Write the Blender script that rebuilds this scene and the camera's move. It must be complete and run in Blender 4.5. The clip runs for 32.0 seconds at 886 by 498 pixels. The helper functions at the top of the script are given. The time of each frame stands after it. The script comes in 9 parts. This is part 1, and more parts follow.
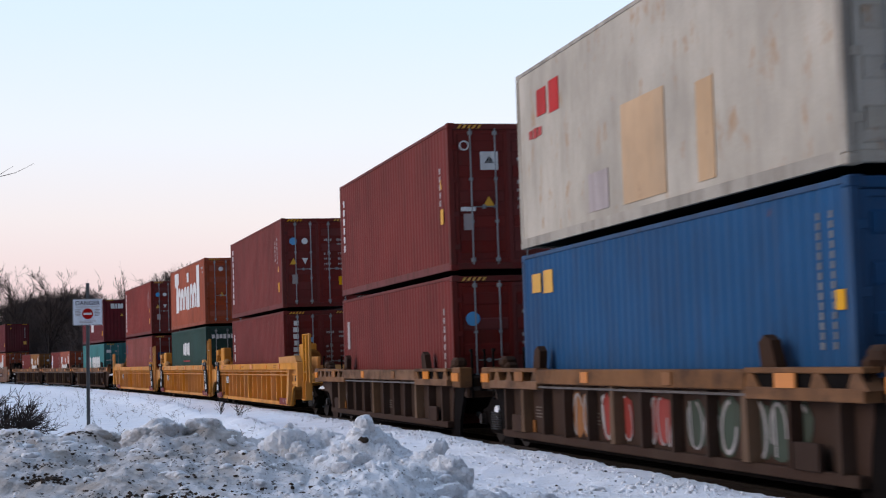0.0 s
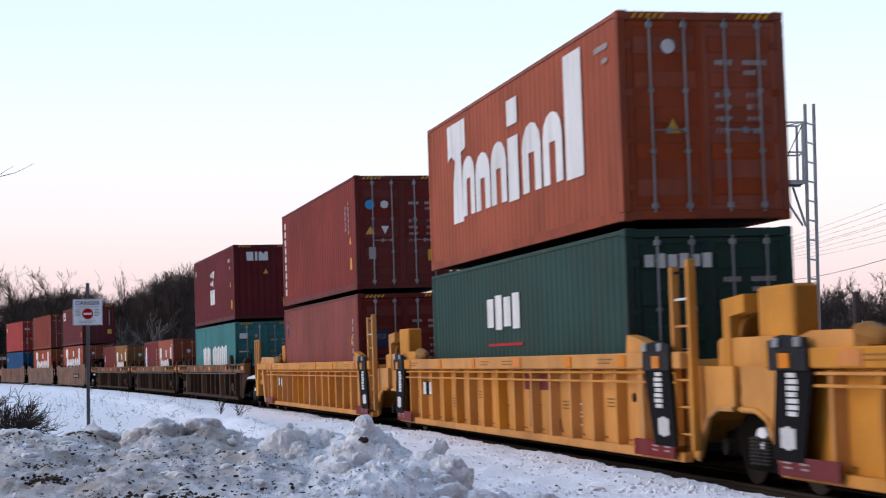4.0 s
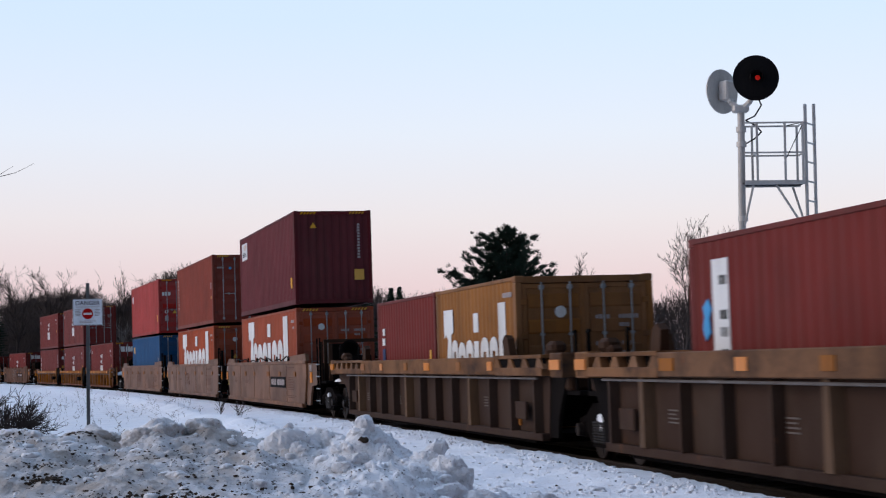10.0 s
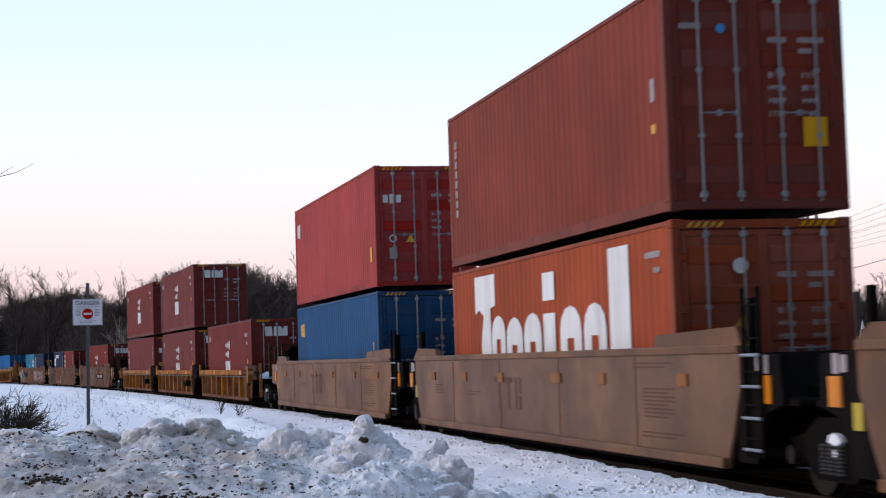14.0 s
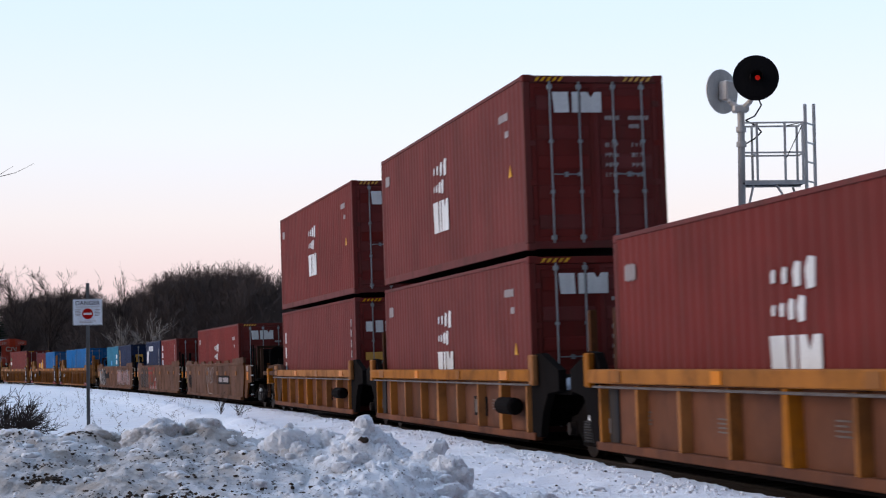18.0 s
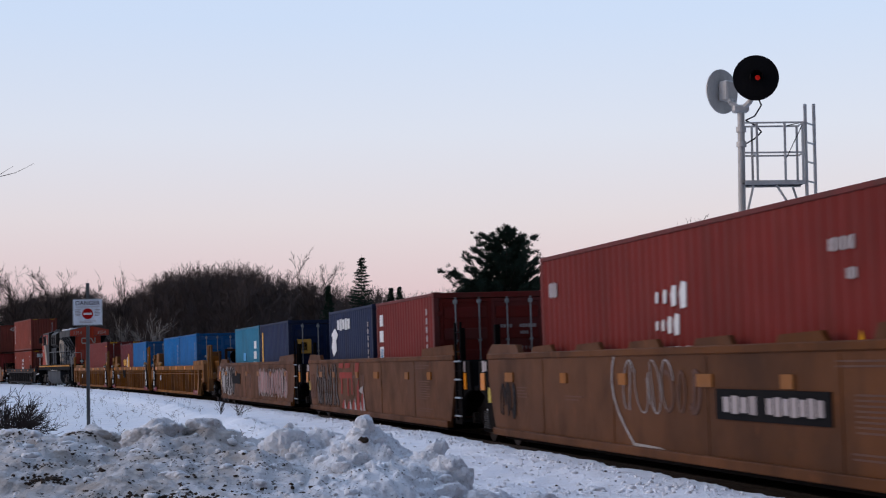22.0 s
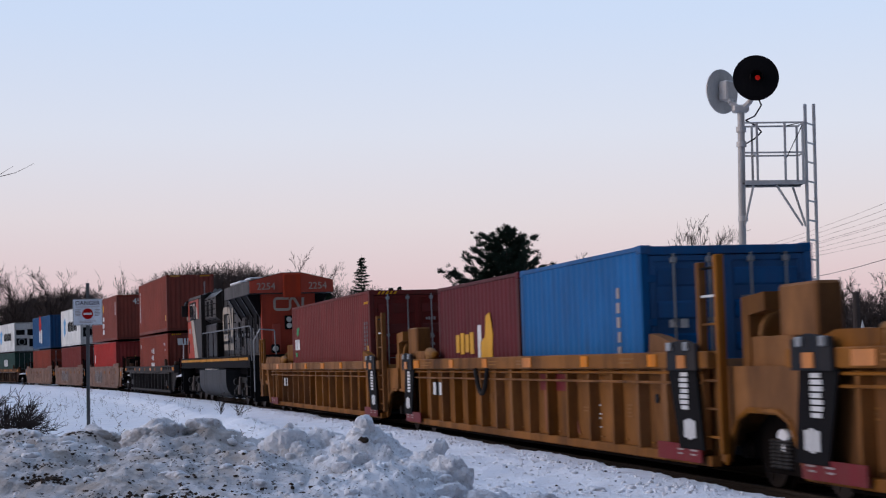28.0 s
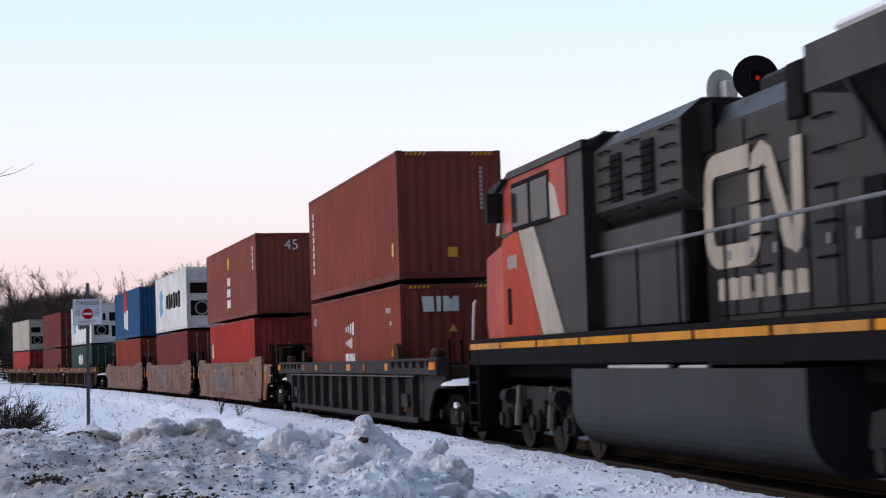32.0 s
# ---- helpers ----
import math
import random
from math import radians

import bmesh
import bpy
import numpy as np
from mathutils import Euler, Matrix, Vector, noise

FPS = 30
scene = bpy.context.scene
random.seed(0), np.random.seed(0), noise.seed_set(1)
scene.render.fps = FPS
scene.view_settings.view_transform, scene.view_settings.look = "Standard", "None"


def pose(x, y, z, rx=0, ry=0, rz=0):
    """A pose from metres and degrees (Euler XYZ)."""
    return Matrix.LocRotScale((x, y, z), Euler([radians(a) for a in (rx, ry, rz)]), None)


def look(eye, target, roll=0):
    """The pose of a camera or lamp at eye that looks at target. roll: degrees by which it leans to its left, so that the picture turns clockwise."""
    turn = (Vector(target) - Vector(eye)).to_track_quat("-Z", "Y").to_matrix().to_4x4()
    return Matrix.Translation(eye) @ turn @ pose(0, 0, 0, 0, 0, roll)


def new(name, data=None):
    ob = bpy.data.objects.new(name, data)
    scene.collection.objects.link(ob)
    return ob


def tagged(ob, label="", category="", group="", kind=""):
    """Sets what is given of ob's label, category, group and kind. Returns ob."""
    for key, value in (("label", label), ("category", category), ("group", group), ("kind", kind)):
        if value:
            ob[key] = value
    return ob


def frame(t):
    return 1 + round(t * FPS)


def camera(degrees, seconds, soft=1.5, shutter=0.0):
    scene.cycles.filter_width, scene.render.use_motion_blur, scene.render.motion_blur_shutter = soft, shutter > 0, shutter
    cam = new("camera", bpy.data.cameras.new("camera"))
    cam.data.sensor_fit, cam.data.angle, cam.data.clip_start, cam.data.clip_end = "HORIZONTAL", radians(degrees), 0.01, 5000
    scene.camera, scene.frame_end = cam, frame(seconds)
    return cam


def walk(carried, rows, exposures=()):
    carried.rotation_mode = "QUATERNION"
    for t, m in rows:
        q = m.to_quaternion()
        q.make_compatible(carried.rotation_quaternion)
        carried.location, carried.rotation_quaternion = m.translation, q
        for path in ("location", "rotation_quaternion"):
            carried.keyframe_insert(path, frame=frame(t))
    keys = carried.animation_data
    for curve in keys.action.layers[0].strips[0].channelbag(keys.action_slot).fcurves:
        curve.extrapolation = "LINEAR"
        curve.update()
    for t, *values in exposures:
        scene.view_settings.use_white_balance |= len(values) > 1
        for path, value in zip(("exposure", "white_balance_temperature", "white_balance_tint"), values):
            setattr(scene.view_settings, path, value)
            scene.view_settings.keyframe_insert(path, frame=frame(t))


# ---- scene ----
from collections import namedtuple

# ---- camera ----
cam = camera(28.97, 32.0, soft=1.15, shutter=0.3)
HOLD = pose(0, 0, 1.405, 93.904, 0, 0) @ pose(0, 0, 0, 0, 0, -0.596)
walk(cam, [(0, HOLD), (32, HOLD)], exposures=[
    (0, -0.10, 6500, 10), (1, 0.02, 6450, 10), (2, -0.02, 6450, 10), (5, 0.08, 6450, 10), (6, 0.12, 6450, 10), (7, 0.04, 6420, 10), (8.5, -0.06, 6400, 10), (10, -0.22, 6350, 10), (11.5, -0.1, 6400, 10), (13, 0.02, 6480, 10), (16, -0.02, 6480, 10), (18, -0.06, 6480, 10), (19.3, 0.03, 6450, 10),
    (20.2, 0.0, 6430, 10), (21, -0.24, 6400, 12), (22.5, -0.42, 6370, 13), (26.5, -0.42, 6360, 14), (28, -0.43, 6360, 14), (30, -0.44, 6370, 14), (31, -0.26, 6420, 13), (32, -0.06, 6500, 11)])

# ---- world, sun ----
SUN_AZ, SUN_EL = radians(215), radians(9)


def make_world():
    w = bpy.data.worlds.new("dusk_sky")
    scene.world = w
    w.use_nodes = True
    nt = w.node_tree
    nt.nodes.clear()
    out = nt.nodes.new("ShaderNodeOutputWorld")
    bg = nt.nodes.new("ShaderNodeBackground")
    tc = nt.nodes.new("ShaderNodeTexCoord")
    sep = nt.nodes.new("ShaderNodeSeparateXYZ")
    ramp = nt.nodes.new("ShaderNodeValToRGB")
    sky = nt.nodes.new("ShaderNodeTexSky")
    sky.sky_type = "NISHITA"
    sky.sun_disc = False
    sky.sun_elevation = radians(2)
    sky.sun_rotation = SUN_AZ
    mix = nt.nodes.new("ShaderNodeMix")
    mix.data_type, mix.blend_type = "RGBA", "ADD"
    mix.inputs[0].default_value = 0.05
    stops = [(0.0, (0.78, 0.60, 0.655)), (0.045, (0.88, 0.705, 0.76)), (0.085, (0.91, 0.845, 0.90)), (0.135, (0.865, 0.92, 1.05)),
             (0.2, (0.745, 0.895, 1.13)), (0.32, (0.68, 0.85, 1.15)), (0.6, (0.64, 0.87, 1.30)), (1.0, (0.58, 0.83, 1.30))]
    el = ramp.color_ramp.elements
    while len(el) < len(stops):
        el.new(0.5)
    for e, (p, c) in zip(el, stops):
        e.position, e.color = p, (*c, 1)
    nt.links.new(tc.outputs["Generated"], sep.inputs[0])
    nt.links.new(sep.outputs["Z"], ramp.inputs[0])
    nt.links.new(ramp.outputs[0], mix.inputs[6])
    nt.links.new(sky.outputs[0], mix.inputs[7])
    # the sky is brightest over the set sun's side and falls off smoothly away from it
    dot = nt.nodes.new("ShaderNodeVectorMath")
    dot.operation = "DOT_PRODUCT"
    dot.inputs[1].default_value = (-0.62, 0.78, 0.0)
    fall = nt.nodes.new("ShaderNodeMapRange")
    fall.interpolation_type = "SMOOTHSTEP"
    for i, v in ((1, -0.75), (2, 0.6), (3, 0.14), (4, 1.0)):
        fall.inputs[i].default_value = v
    dim = nt.nodes.new("ShaderNodeVectorMath")
    dim.operation = "SCALE"
    nt.links.new(tc.outputs["Generated"], dot.inputs[0])
    nt.links.new(dot.outputs["Value"], fall.inputs[0])
    nt.links.new(mix.outputs[2], dim.inputs[0])
    nt.links.new(fall.outputs[0], dim.inputs["Scale"])
    nt.links.new(dim.outputs[0], bg.inputs[0])
    bg.inputs[1].default_value = 1.0
    nt.links.new(bg.outputs[0], out.inputs[0])


make_world()
sun = new("sun", bpy.data.lights.new("sun", "SUN"))
sun.data.energy, sun.data.angle, sun.data.color = 1.5, radians(40), (1.0, 0.80, 0.68)
sun.matrix_world = look((-60, 10, 24), (0, 12, 2))

# ---- materials ----
MATS = {}


def surface(name, base, rough=0.6, metal=0.0, var=0.25, dirt=(0.06, 0.045, 0.035), amount=0.35, streak=(3, 3, 0.5), rust=0.0,
            rust_color=(0.16, 0.06, 0.025), bump=0.08, grain=40.0, glow=None, spec=0.06):
    """A weathered surface: broad fading, streaked dirt, rust spots and fine grain, all at real size."""
    if name in MATS:
        return MATS[name]
    m = bpy.data.materials.new(name)
    m.use_nodes = True
    nt = m.node_tree
    N, K = nt.nodes.new, nt.links.new
    b = nt.nodes["Principled BSDF"]
    tc, info = N("ShaderNodeTexCoord"), N("ShaderNodeObjectInfo")
    off = N("ShaderNodeVectorMath")
    off.operation = "SCALE"
    comb = N("ShaderNodeCombineXYZ")
    for i in range(3):
        K(info.outputs["Random"], comb.inputs[i])
    K(comb.outputs[0], off.inputs[0])
    off.inputs["Scale"].default_value = 17.0
    add = N("ShaderNodeVectorMath")
    K(tc.outputs["Object"], add.inputs[0])
    K(off.outputs[0], add.inputs[1])

    def noise_at(scale, detail, vec=(1, 1, 1), rough_=0.6):
        mp, n = N("ShaderNodeMapping"), N("ShaderNodeTexNoise")
        mp.inputs["Scale"].default_value = vec
        n.inputs["Scale"].default_value, n.inputs["Detail"].default_value, n.inputs["Roughness"].default_value = scale, detail, rough_
        K(add.outputs[0], mp.inputs[0])
        K(mp.outputs[0], n.inputs["Vector"])
        return n.outputs[0]

    def mapped(src, a, b_, c, d):
        r = N("ShaderNodeMapRange")
        r.inputs[1].default_value, r.inputs[2].default_value, r.inputs[3].default_value, r.inputs[4].default_value = a, b_, c, d
        K(src, r.inputs[0])
        return r.outputs[0]

    def mixed(fac, a, b_, kind="MIX"):
        x = N("ShaderNodeMix")
        x.data_type, x.blend_type = "RGBA", kind
        for sock, v in ((x.inputs[0], fac), (x.inputs[6], a), (x.inputs[7], b_)):
            if isinstance(v, tuple):
                sock.default_value = (*v, 1)
            elif isinstance(v, (int, float)):
                sock.default_value = v
            else:
                K(v, sock)
        return x.outputs[2]

    broad = mapped(noise_at(0.55, 4), 0.3, 0.7, 1 - var, 1 + var * 0.6)
    hsv = N("ShaderNodeHueSaturation")
    hsv.inputs["Color"].default_value = (*base, 1)
    K(broad, hsv.inputs["Value"])
    K(mapped(info.outputs["Random"], 0, 1, 0.9, 1.06), hsv.inputs["Saturation"])
    col = hsv.outputs[0]
    streaks = mapped(noise_at(1.0, 7, streak), 0.46, 0.72, 0, amount)
    col = mixed(streaks, col, dirt)
    fine = noise_at(grain, 3)
    col = mixed(mapped(fine, 0.35, 0.7, 0, 0.16), col, dirt)
    if rust > 0:
        spots = mapped(noise_at(2.6, 8, (1, 1, 0.6), 0.7), 0.70 - 0.18 * rust, 0.78 - 0.12 * rust, 0, 0.85)
        col = mixed(spots, col, rust_color)
    K(col, b.inputs["Base Color"])
    K(mapped(streaks, 0, 1, rough, min(1, rough + 0.25)), b.inputs["Roughness"])
    b.inputs["Metallic"].default_value = metal
    b.inputs["Specular IOR Level"].default_value = spec
    if bump:
        bp = N("ShaderNodeBump")
        bp.inputs["Strength"].default_value, bp.inputs["Distance"].default_value = bump, 0.02
        K(fine, bp.inputs["Height"])
        K(bp.outputs[0], b.inputs["Normal"])
    if glow:
        b.inputs["Emission Color"].default_value, b.inputs["Emission Strength"].default_value = (*glow[0], 1), glow[1]
    MATS[name] = m
    return m


PAINT = {
    "maroon": (0.162, 0.028, 0.024), "wine": (0.12, 0.019, 0.024), "rustred": (0.215, 0.046, 0.030), "orange": (0.335, 0.074, 0.034),
    "red": (0.36, 0.035, 0.03), "blue": (0.017, 0.078, 0.185), "brightblue": (0.010, 0.122, 0.33), "navy": (0.012, 0.024, 0.066),
    "teal": (0.055, 0.19, 0.19), "cyan": (0.018, 0.16, 0.26), "green": (0.026, 0.064, 0.054), "mustard": (0.27, 0.118, 0.04),
    # brick and oxide double as maroon lightened for strongly lit sides
    "brick": (0.205, 0.040, 0.034), "oxide": (0.24, 0.056, 0.044), "cream": (0.46, 0.415, 0.345), "white": (0.72, 0.72, 0.68)}


def paint(c):
    if c == "cream":
        return surface("paint_cream", PAINT[c], 0.55, spec=0.03, amount=0.3, rust=0.75, rust_color=(0.36, 0.20, 0.09), dirt=(0.2, 0.17, 0.13))
    return surface("paint_" + c, PAINT[c], 0.55, amount=0.28, rust=0.12, var=0.2, spec=0.03)


def frame_paint(c):
    v = PAINT[c]
    return surface("frame_" + c, tuple(x * 0.85 for x in v), 0.55, amount=0.5, rust=0.3)


M_MARK = surface("mark_white", (0.72, 0.72, 0.70), 0.55, amount=0.25, var=0.1, bump=0)
M_GREYMARK = surface("mark_faded", (0.38, 0.33, 0.32), 0.6, amount=0.3, var=0.1, bump=0)
M_YELLOW = surface("mark_yellow", (0.70, 0.36, 0.03), 0.5, amount=0.2, var=0.1, bump=0)
M_SKY = surface("mark_blue", (0.08, 0.33, 0.62), 0.5, amount=0.15, var=0.1, bump=0)
M_BLACK = surface("black_paint", (0.008, 0.008, 0.009), 0.6, spec=0.012, amount=0.2, dirt=(0.035, 0.03, 0.028), bump=0.03)
M_REFLECT = surface("reflective_orange", (0.66, 0.215, 0.02), 0.4, amount=0.45, var=0.1, bump=0)
M_REDMARK = surface("mark_red", (0.42, 0.03, 0.03), 0.5, amount=0.3, bump=0)
M_STEEL = surface("zinc_steel", (0.33, 0.35, 0.36), 0.45, 0.6, amount=0.35)
M_GALV = surface("galvanised_steel", (0.62, 0.60, 0.57), 0.5, 0.2, amount=0.2, var=0.12)
# grimy steel, taken near black: shade under and between wells is in the colour
M_UNDER = surface("grimy_shaded_steel", (0.007, 0.006, 0.006), 0.8, 0.0, spec=0.012, amount=0.35, dirt=(0.02, 0.015, 0.012))
M_TAN = surface("patch_tan", (0.50, 0.33, 0.19), 0.6, amount=0.3, dirt=(0.3, 0.26, 0.2), rust=0.4, bump=0)
M_SPRAY = surface("spray_grey", (0.13, 0.115, 0.11), 0.7, amount=0.6, dirt=(0.10, 0.06, 0.045), bump=0)
M_SPRAYPINK = surface("spray_pink", (0.33, 0.20, 0.19), 0.7, amount=0.5, dirt=(0.14, 0.07, 0.06), bump=0)
M_SPRING = surface("spring_steel", (0.085, 0.08, 0.078), 0.5, 0.3, amount=0.6, dirt=(0.015, 0.012, 0.01))
M_WHEEL = surface("wheel_steel", (0.035, 0.028, 0.025), 0.5, 0.4, amount=0.4)
M_RUBBER = surface("seal_rubber", (0.02, 0.02, 0.02), 0.8, amount=0.2)
M_YCAR = surface("well_yellow", (0.60, 0.265, 0.055), 0.5, spec=0.04, amount=0.5, var=0.22, dirt=(0.24, 0.12, 0.05), rust=0.22, streak=(1.2, 1.2, 0.6))
M_CAST = surface("cast_yellow_worn", (0.30, 0.14, 0.035), 0.6, amount=0.6, dirt=(0.06, 0.04, 0.03), rust=0.6)
M_SLATE = surface("slate_paint", (0.016, 0.019, 0.024), 0.55, spec=0.02, amount=0.45, dirt=(0.09, 0.07, 0.055))
M_MAROON = surface("patch_maroon", (0.16, 0.014, 0.020), 0.5, amount=0.4, dirt=(0.14, 0.08, 0.06), bump=0)
M_FADEDRED = surface("mark_faded_red", (0.24, 0.075, 0.05), 0.6, amount=0.5, dirt=(0.36, 0.16, 0.05), bump=0)
M_STENCIL = surface("stencil_dark", (0.23, 0.115, 0.045), 0.6, amount=0.6, dirt=(0.32, 0.15, 0.04), bump=0)
M_NAVYMARK = surface("mark_navy", (0.02, 0.045, 0.14), 0.5, amount=0.25, bump=0)
M_GREENMARK = surface("mark_green", (0.03, 0.22, 0.08), 0.5, amount=0.25, bump=0)
M_POST = surface("post_steel", (0.20, 0.205, 0.21), 0.6, 0.2, amount=0.5, dirt=(0.06, 0.055, 0.05))
M_STENCILPALE = surface("stencil_pale", (0.14, 0.115, 0.10), 0.6, amount=0.6, dirt=(0.07, 0.05, 0.04), bump=0)
M_FADED = surface("stencil_faded", (0.105, 0.055, 0.042), 0.65, amount=0.6, dirt=(0.16, 0.09, 0.055), bump=0)
M_REFLECTOLD = surface("reflector_dulled", (0.26, 0.098, 0.022), 0.5, amount=0.7, dirt=(0.11, 0.06, 0.035), bump=0)
M_PIPE = surface("air_pipe", (0.16, 0.14, 0.13), 0.5, 0.3, amount=0.5)
M_YELLOWOLD = surface("patch_yellow_dulled", (0.5, 0.38, 0.06), 0.5, amount=0.4, bump=0)
M_RUSTED = surface("rusted_casting", (0.055, 0.028, 0.016), 0.75, amount=0.55, dirt=(0.016, 0.012, 0.010), rust=0.4)
M_ENDBROWN = surface("end_brown", (0.085, 0.034, 0.014), 0.7, amount=0.9, var=0.5, dirt=(0.014, 0.011, 0.010), rust=0.5, streak=(2.4, 2.4, 1.2))
M_SPRAYWHITE = surface("spray_white", (0.36, 0.34, 0.33), 0.7, amount=0.6, dirt=(0.13, 0.085, 0.06), bump=0)
M_SPRAYRED = surface("spray_red", (0.26, 0.035, 0.028), 0.7, amount=0.5, dirt=(0.12, 0.06, 0.04), bump=0)
M_SPRAYGREEN = surface("spray_green", (0.055, 0.075, 0.055), 0.7, amount=0.6, dirt=(0.05, 0.035, 0.03), bump=0)
# well paints for the rear cars: more grime, and dimmer light darkened into the colour
M_YCARDIM = surface("well_yellow_grimy_dim", (0.235, 0.095, 0.022), 0.55, spec=0.04, amount=0.85, var=0.4, dirt=(0.058, 0.032, 0.020), rust=0.35, streak=(1.4, 1.4, 0.45))
M_BCARDIM = surface("well_brown_rusty", (0.105, 0.038, 0.011), 0.5, spec=0.04, amount=0.8, var=0.4, dirt=(0.050, 0.027, 0.018), rust=0.5, streak=(0.9, 0.9, 0.7))
M_BCAR = surface("well_brown", (0.165, 0.072, 0.030), 0.46, spec=0.12, amount=0.8, var=0.45, dirt=(0.095, 0.062, 0.05), rust=0.35, streak=(0.7, 0.7, 0.8))
M_DCAR = surface("well_dark", (0.046, 0.027, 0.020), 0.65, spec=0.02, amount=0.55, dirt=(0.072, 0.050, 0.037), rust=0.35, streak=(1.2, 1.2, 0.7))
M_GRIMEGREY = surface("well_grey_black", (0.026, 0.024, 0.024), 0.6, spec=0.05, amount=0.6, dirt=(0.065, 0.057, 0.052), rust=0.15, streak=(1.2, 1.2, 0.6))
M_DSILL = surface("sill_brown", (0.19, 0.088, 0.036), 0.6, amount=0.95, var=0.4, dirt=(0.035, 0.024, 0.02), rust=0.5, streak=(0.9, 0.9, 1.6))
M_OCAR = surface("well_orange_brown", (0.148, 0.053, 0.024), 0.6, spec=0.05, amount=0.85, var=0.45, dirt=(0.058, 0.032, 0.026), rust=0.5, streak=(1.0, 1.0, 0.8))
M_OSILL = surface("sill_orange", (0.34, 0.125, 0.022), 0.6, amount=0.8, var=0.4, dirt=(0.09, 0.04, 0.018), rust=0.4, streak=(1.6, 1.6, 1.6))
M_LOCO = surface("loco_black", (0.006, 0.006, 0.007), 0.32, amount=0.5, spec=0.14, bump=0.02, dirt=(0.022, 0.018, 0.016), streak=(1.1, 1.1, 0.35))
M_RIBTAN = surface("rib_tan_grime", (0.13, 0.075, 0.042), 0.65, amount=0.6, dirt=(0.04, 0.028, 0.022), rust=0.4)
M_WING = surface("loco_dusty_grey", (0.045, 0.042, 0.041), 0.45, spec=0.10, amount=0.6, dirt=(0.022, 0.020, 0.019), streak=(1.2, 1.2, 0.5))
# loco black lightened by brown dust and by sky sheen painted into the colour
M_DUSTSHEEN = surface("loco_dust_brown", (0.022, 0.019, 0.017), 0.42, spec=0.12, amount=0.75, dirt=(0.052, 0.043, 0.037), streak=(1.3, 1.3, 0.3))
M_EMBLEM = surface("emblem_dirty_white", (0.42, 0.365, 0.30), 0.6, amount=0.55, dirt=(0.20, 0.165, 0.13), bump=0, streak=(2.0, 2.0, 0.5))
M_SPRAYDARK = surface("spray_black", (0.014, 0.012, 0.013), 0.65, amount=0.4, dirt=(0.06, 0.035, 0.022), bump=0)
M_LOCORED = surface("loco_red", (0.40, 0.050, 0.022), 0.4, amount=0.5, dirt=(0.13, 0.036, 0.026), streak=(1.6, 1.6, 0.35))
M_LOCOGREY = surface("loco_grime", (0.016, 0.016, 0.016), 0.6, amount=0.6, dirt=(0.06, 0.054, 0.05))
M_TANK = surface("fuel_tank_grime", (0.020, 0.021, 0.024), 0.5, spec=0.16, amount=0.55, dirt=(0.036, 0.034, 0.034), streak=(1.4, 1.4, 0.4))
M_STRIPE = surface("stripe_amber", (0.55, 0.23, 0.015), 0.5, amount=0.5, dirt=(0.12, 0.06, 0.02), bump=0)
M_GLASS = surface("dark_glass", (0.02, 0.025, 0.03), 0.08, amount=0.1, bump=0)
M_SNOWCAP = surface("settled_snow", (0.82, 0.84, 0.87), 0.8, amount=0.25, dirt=(0.5, 0.47, 0.44), var=0.08, bump=0.3)
M_LENS = surface("headlight_lens", (0.6, 0.6, 0.55), 0.1, amount=0.1, bump=0)

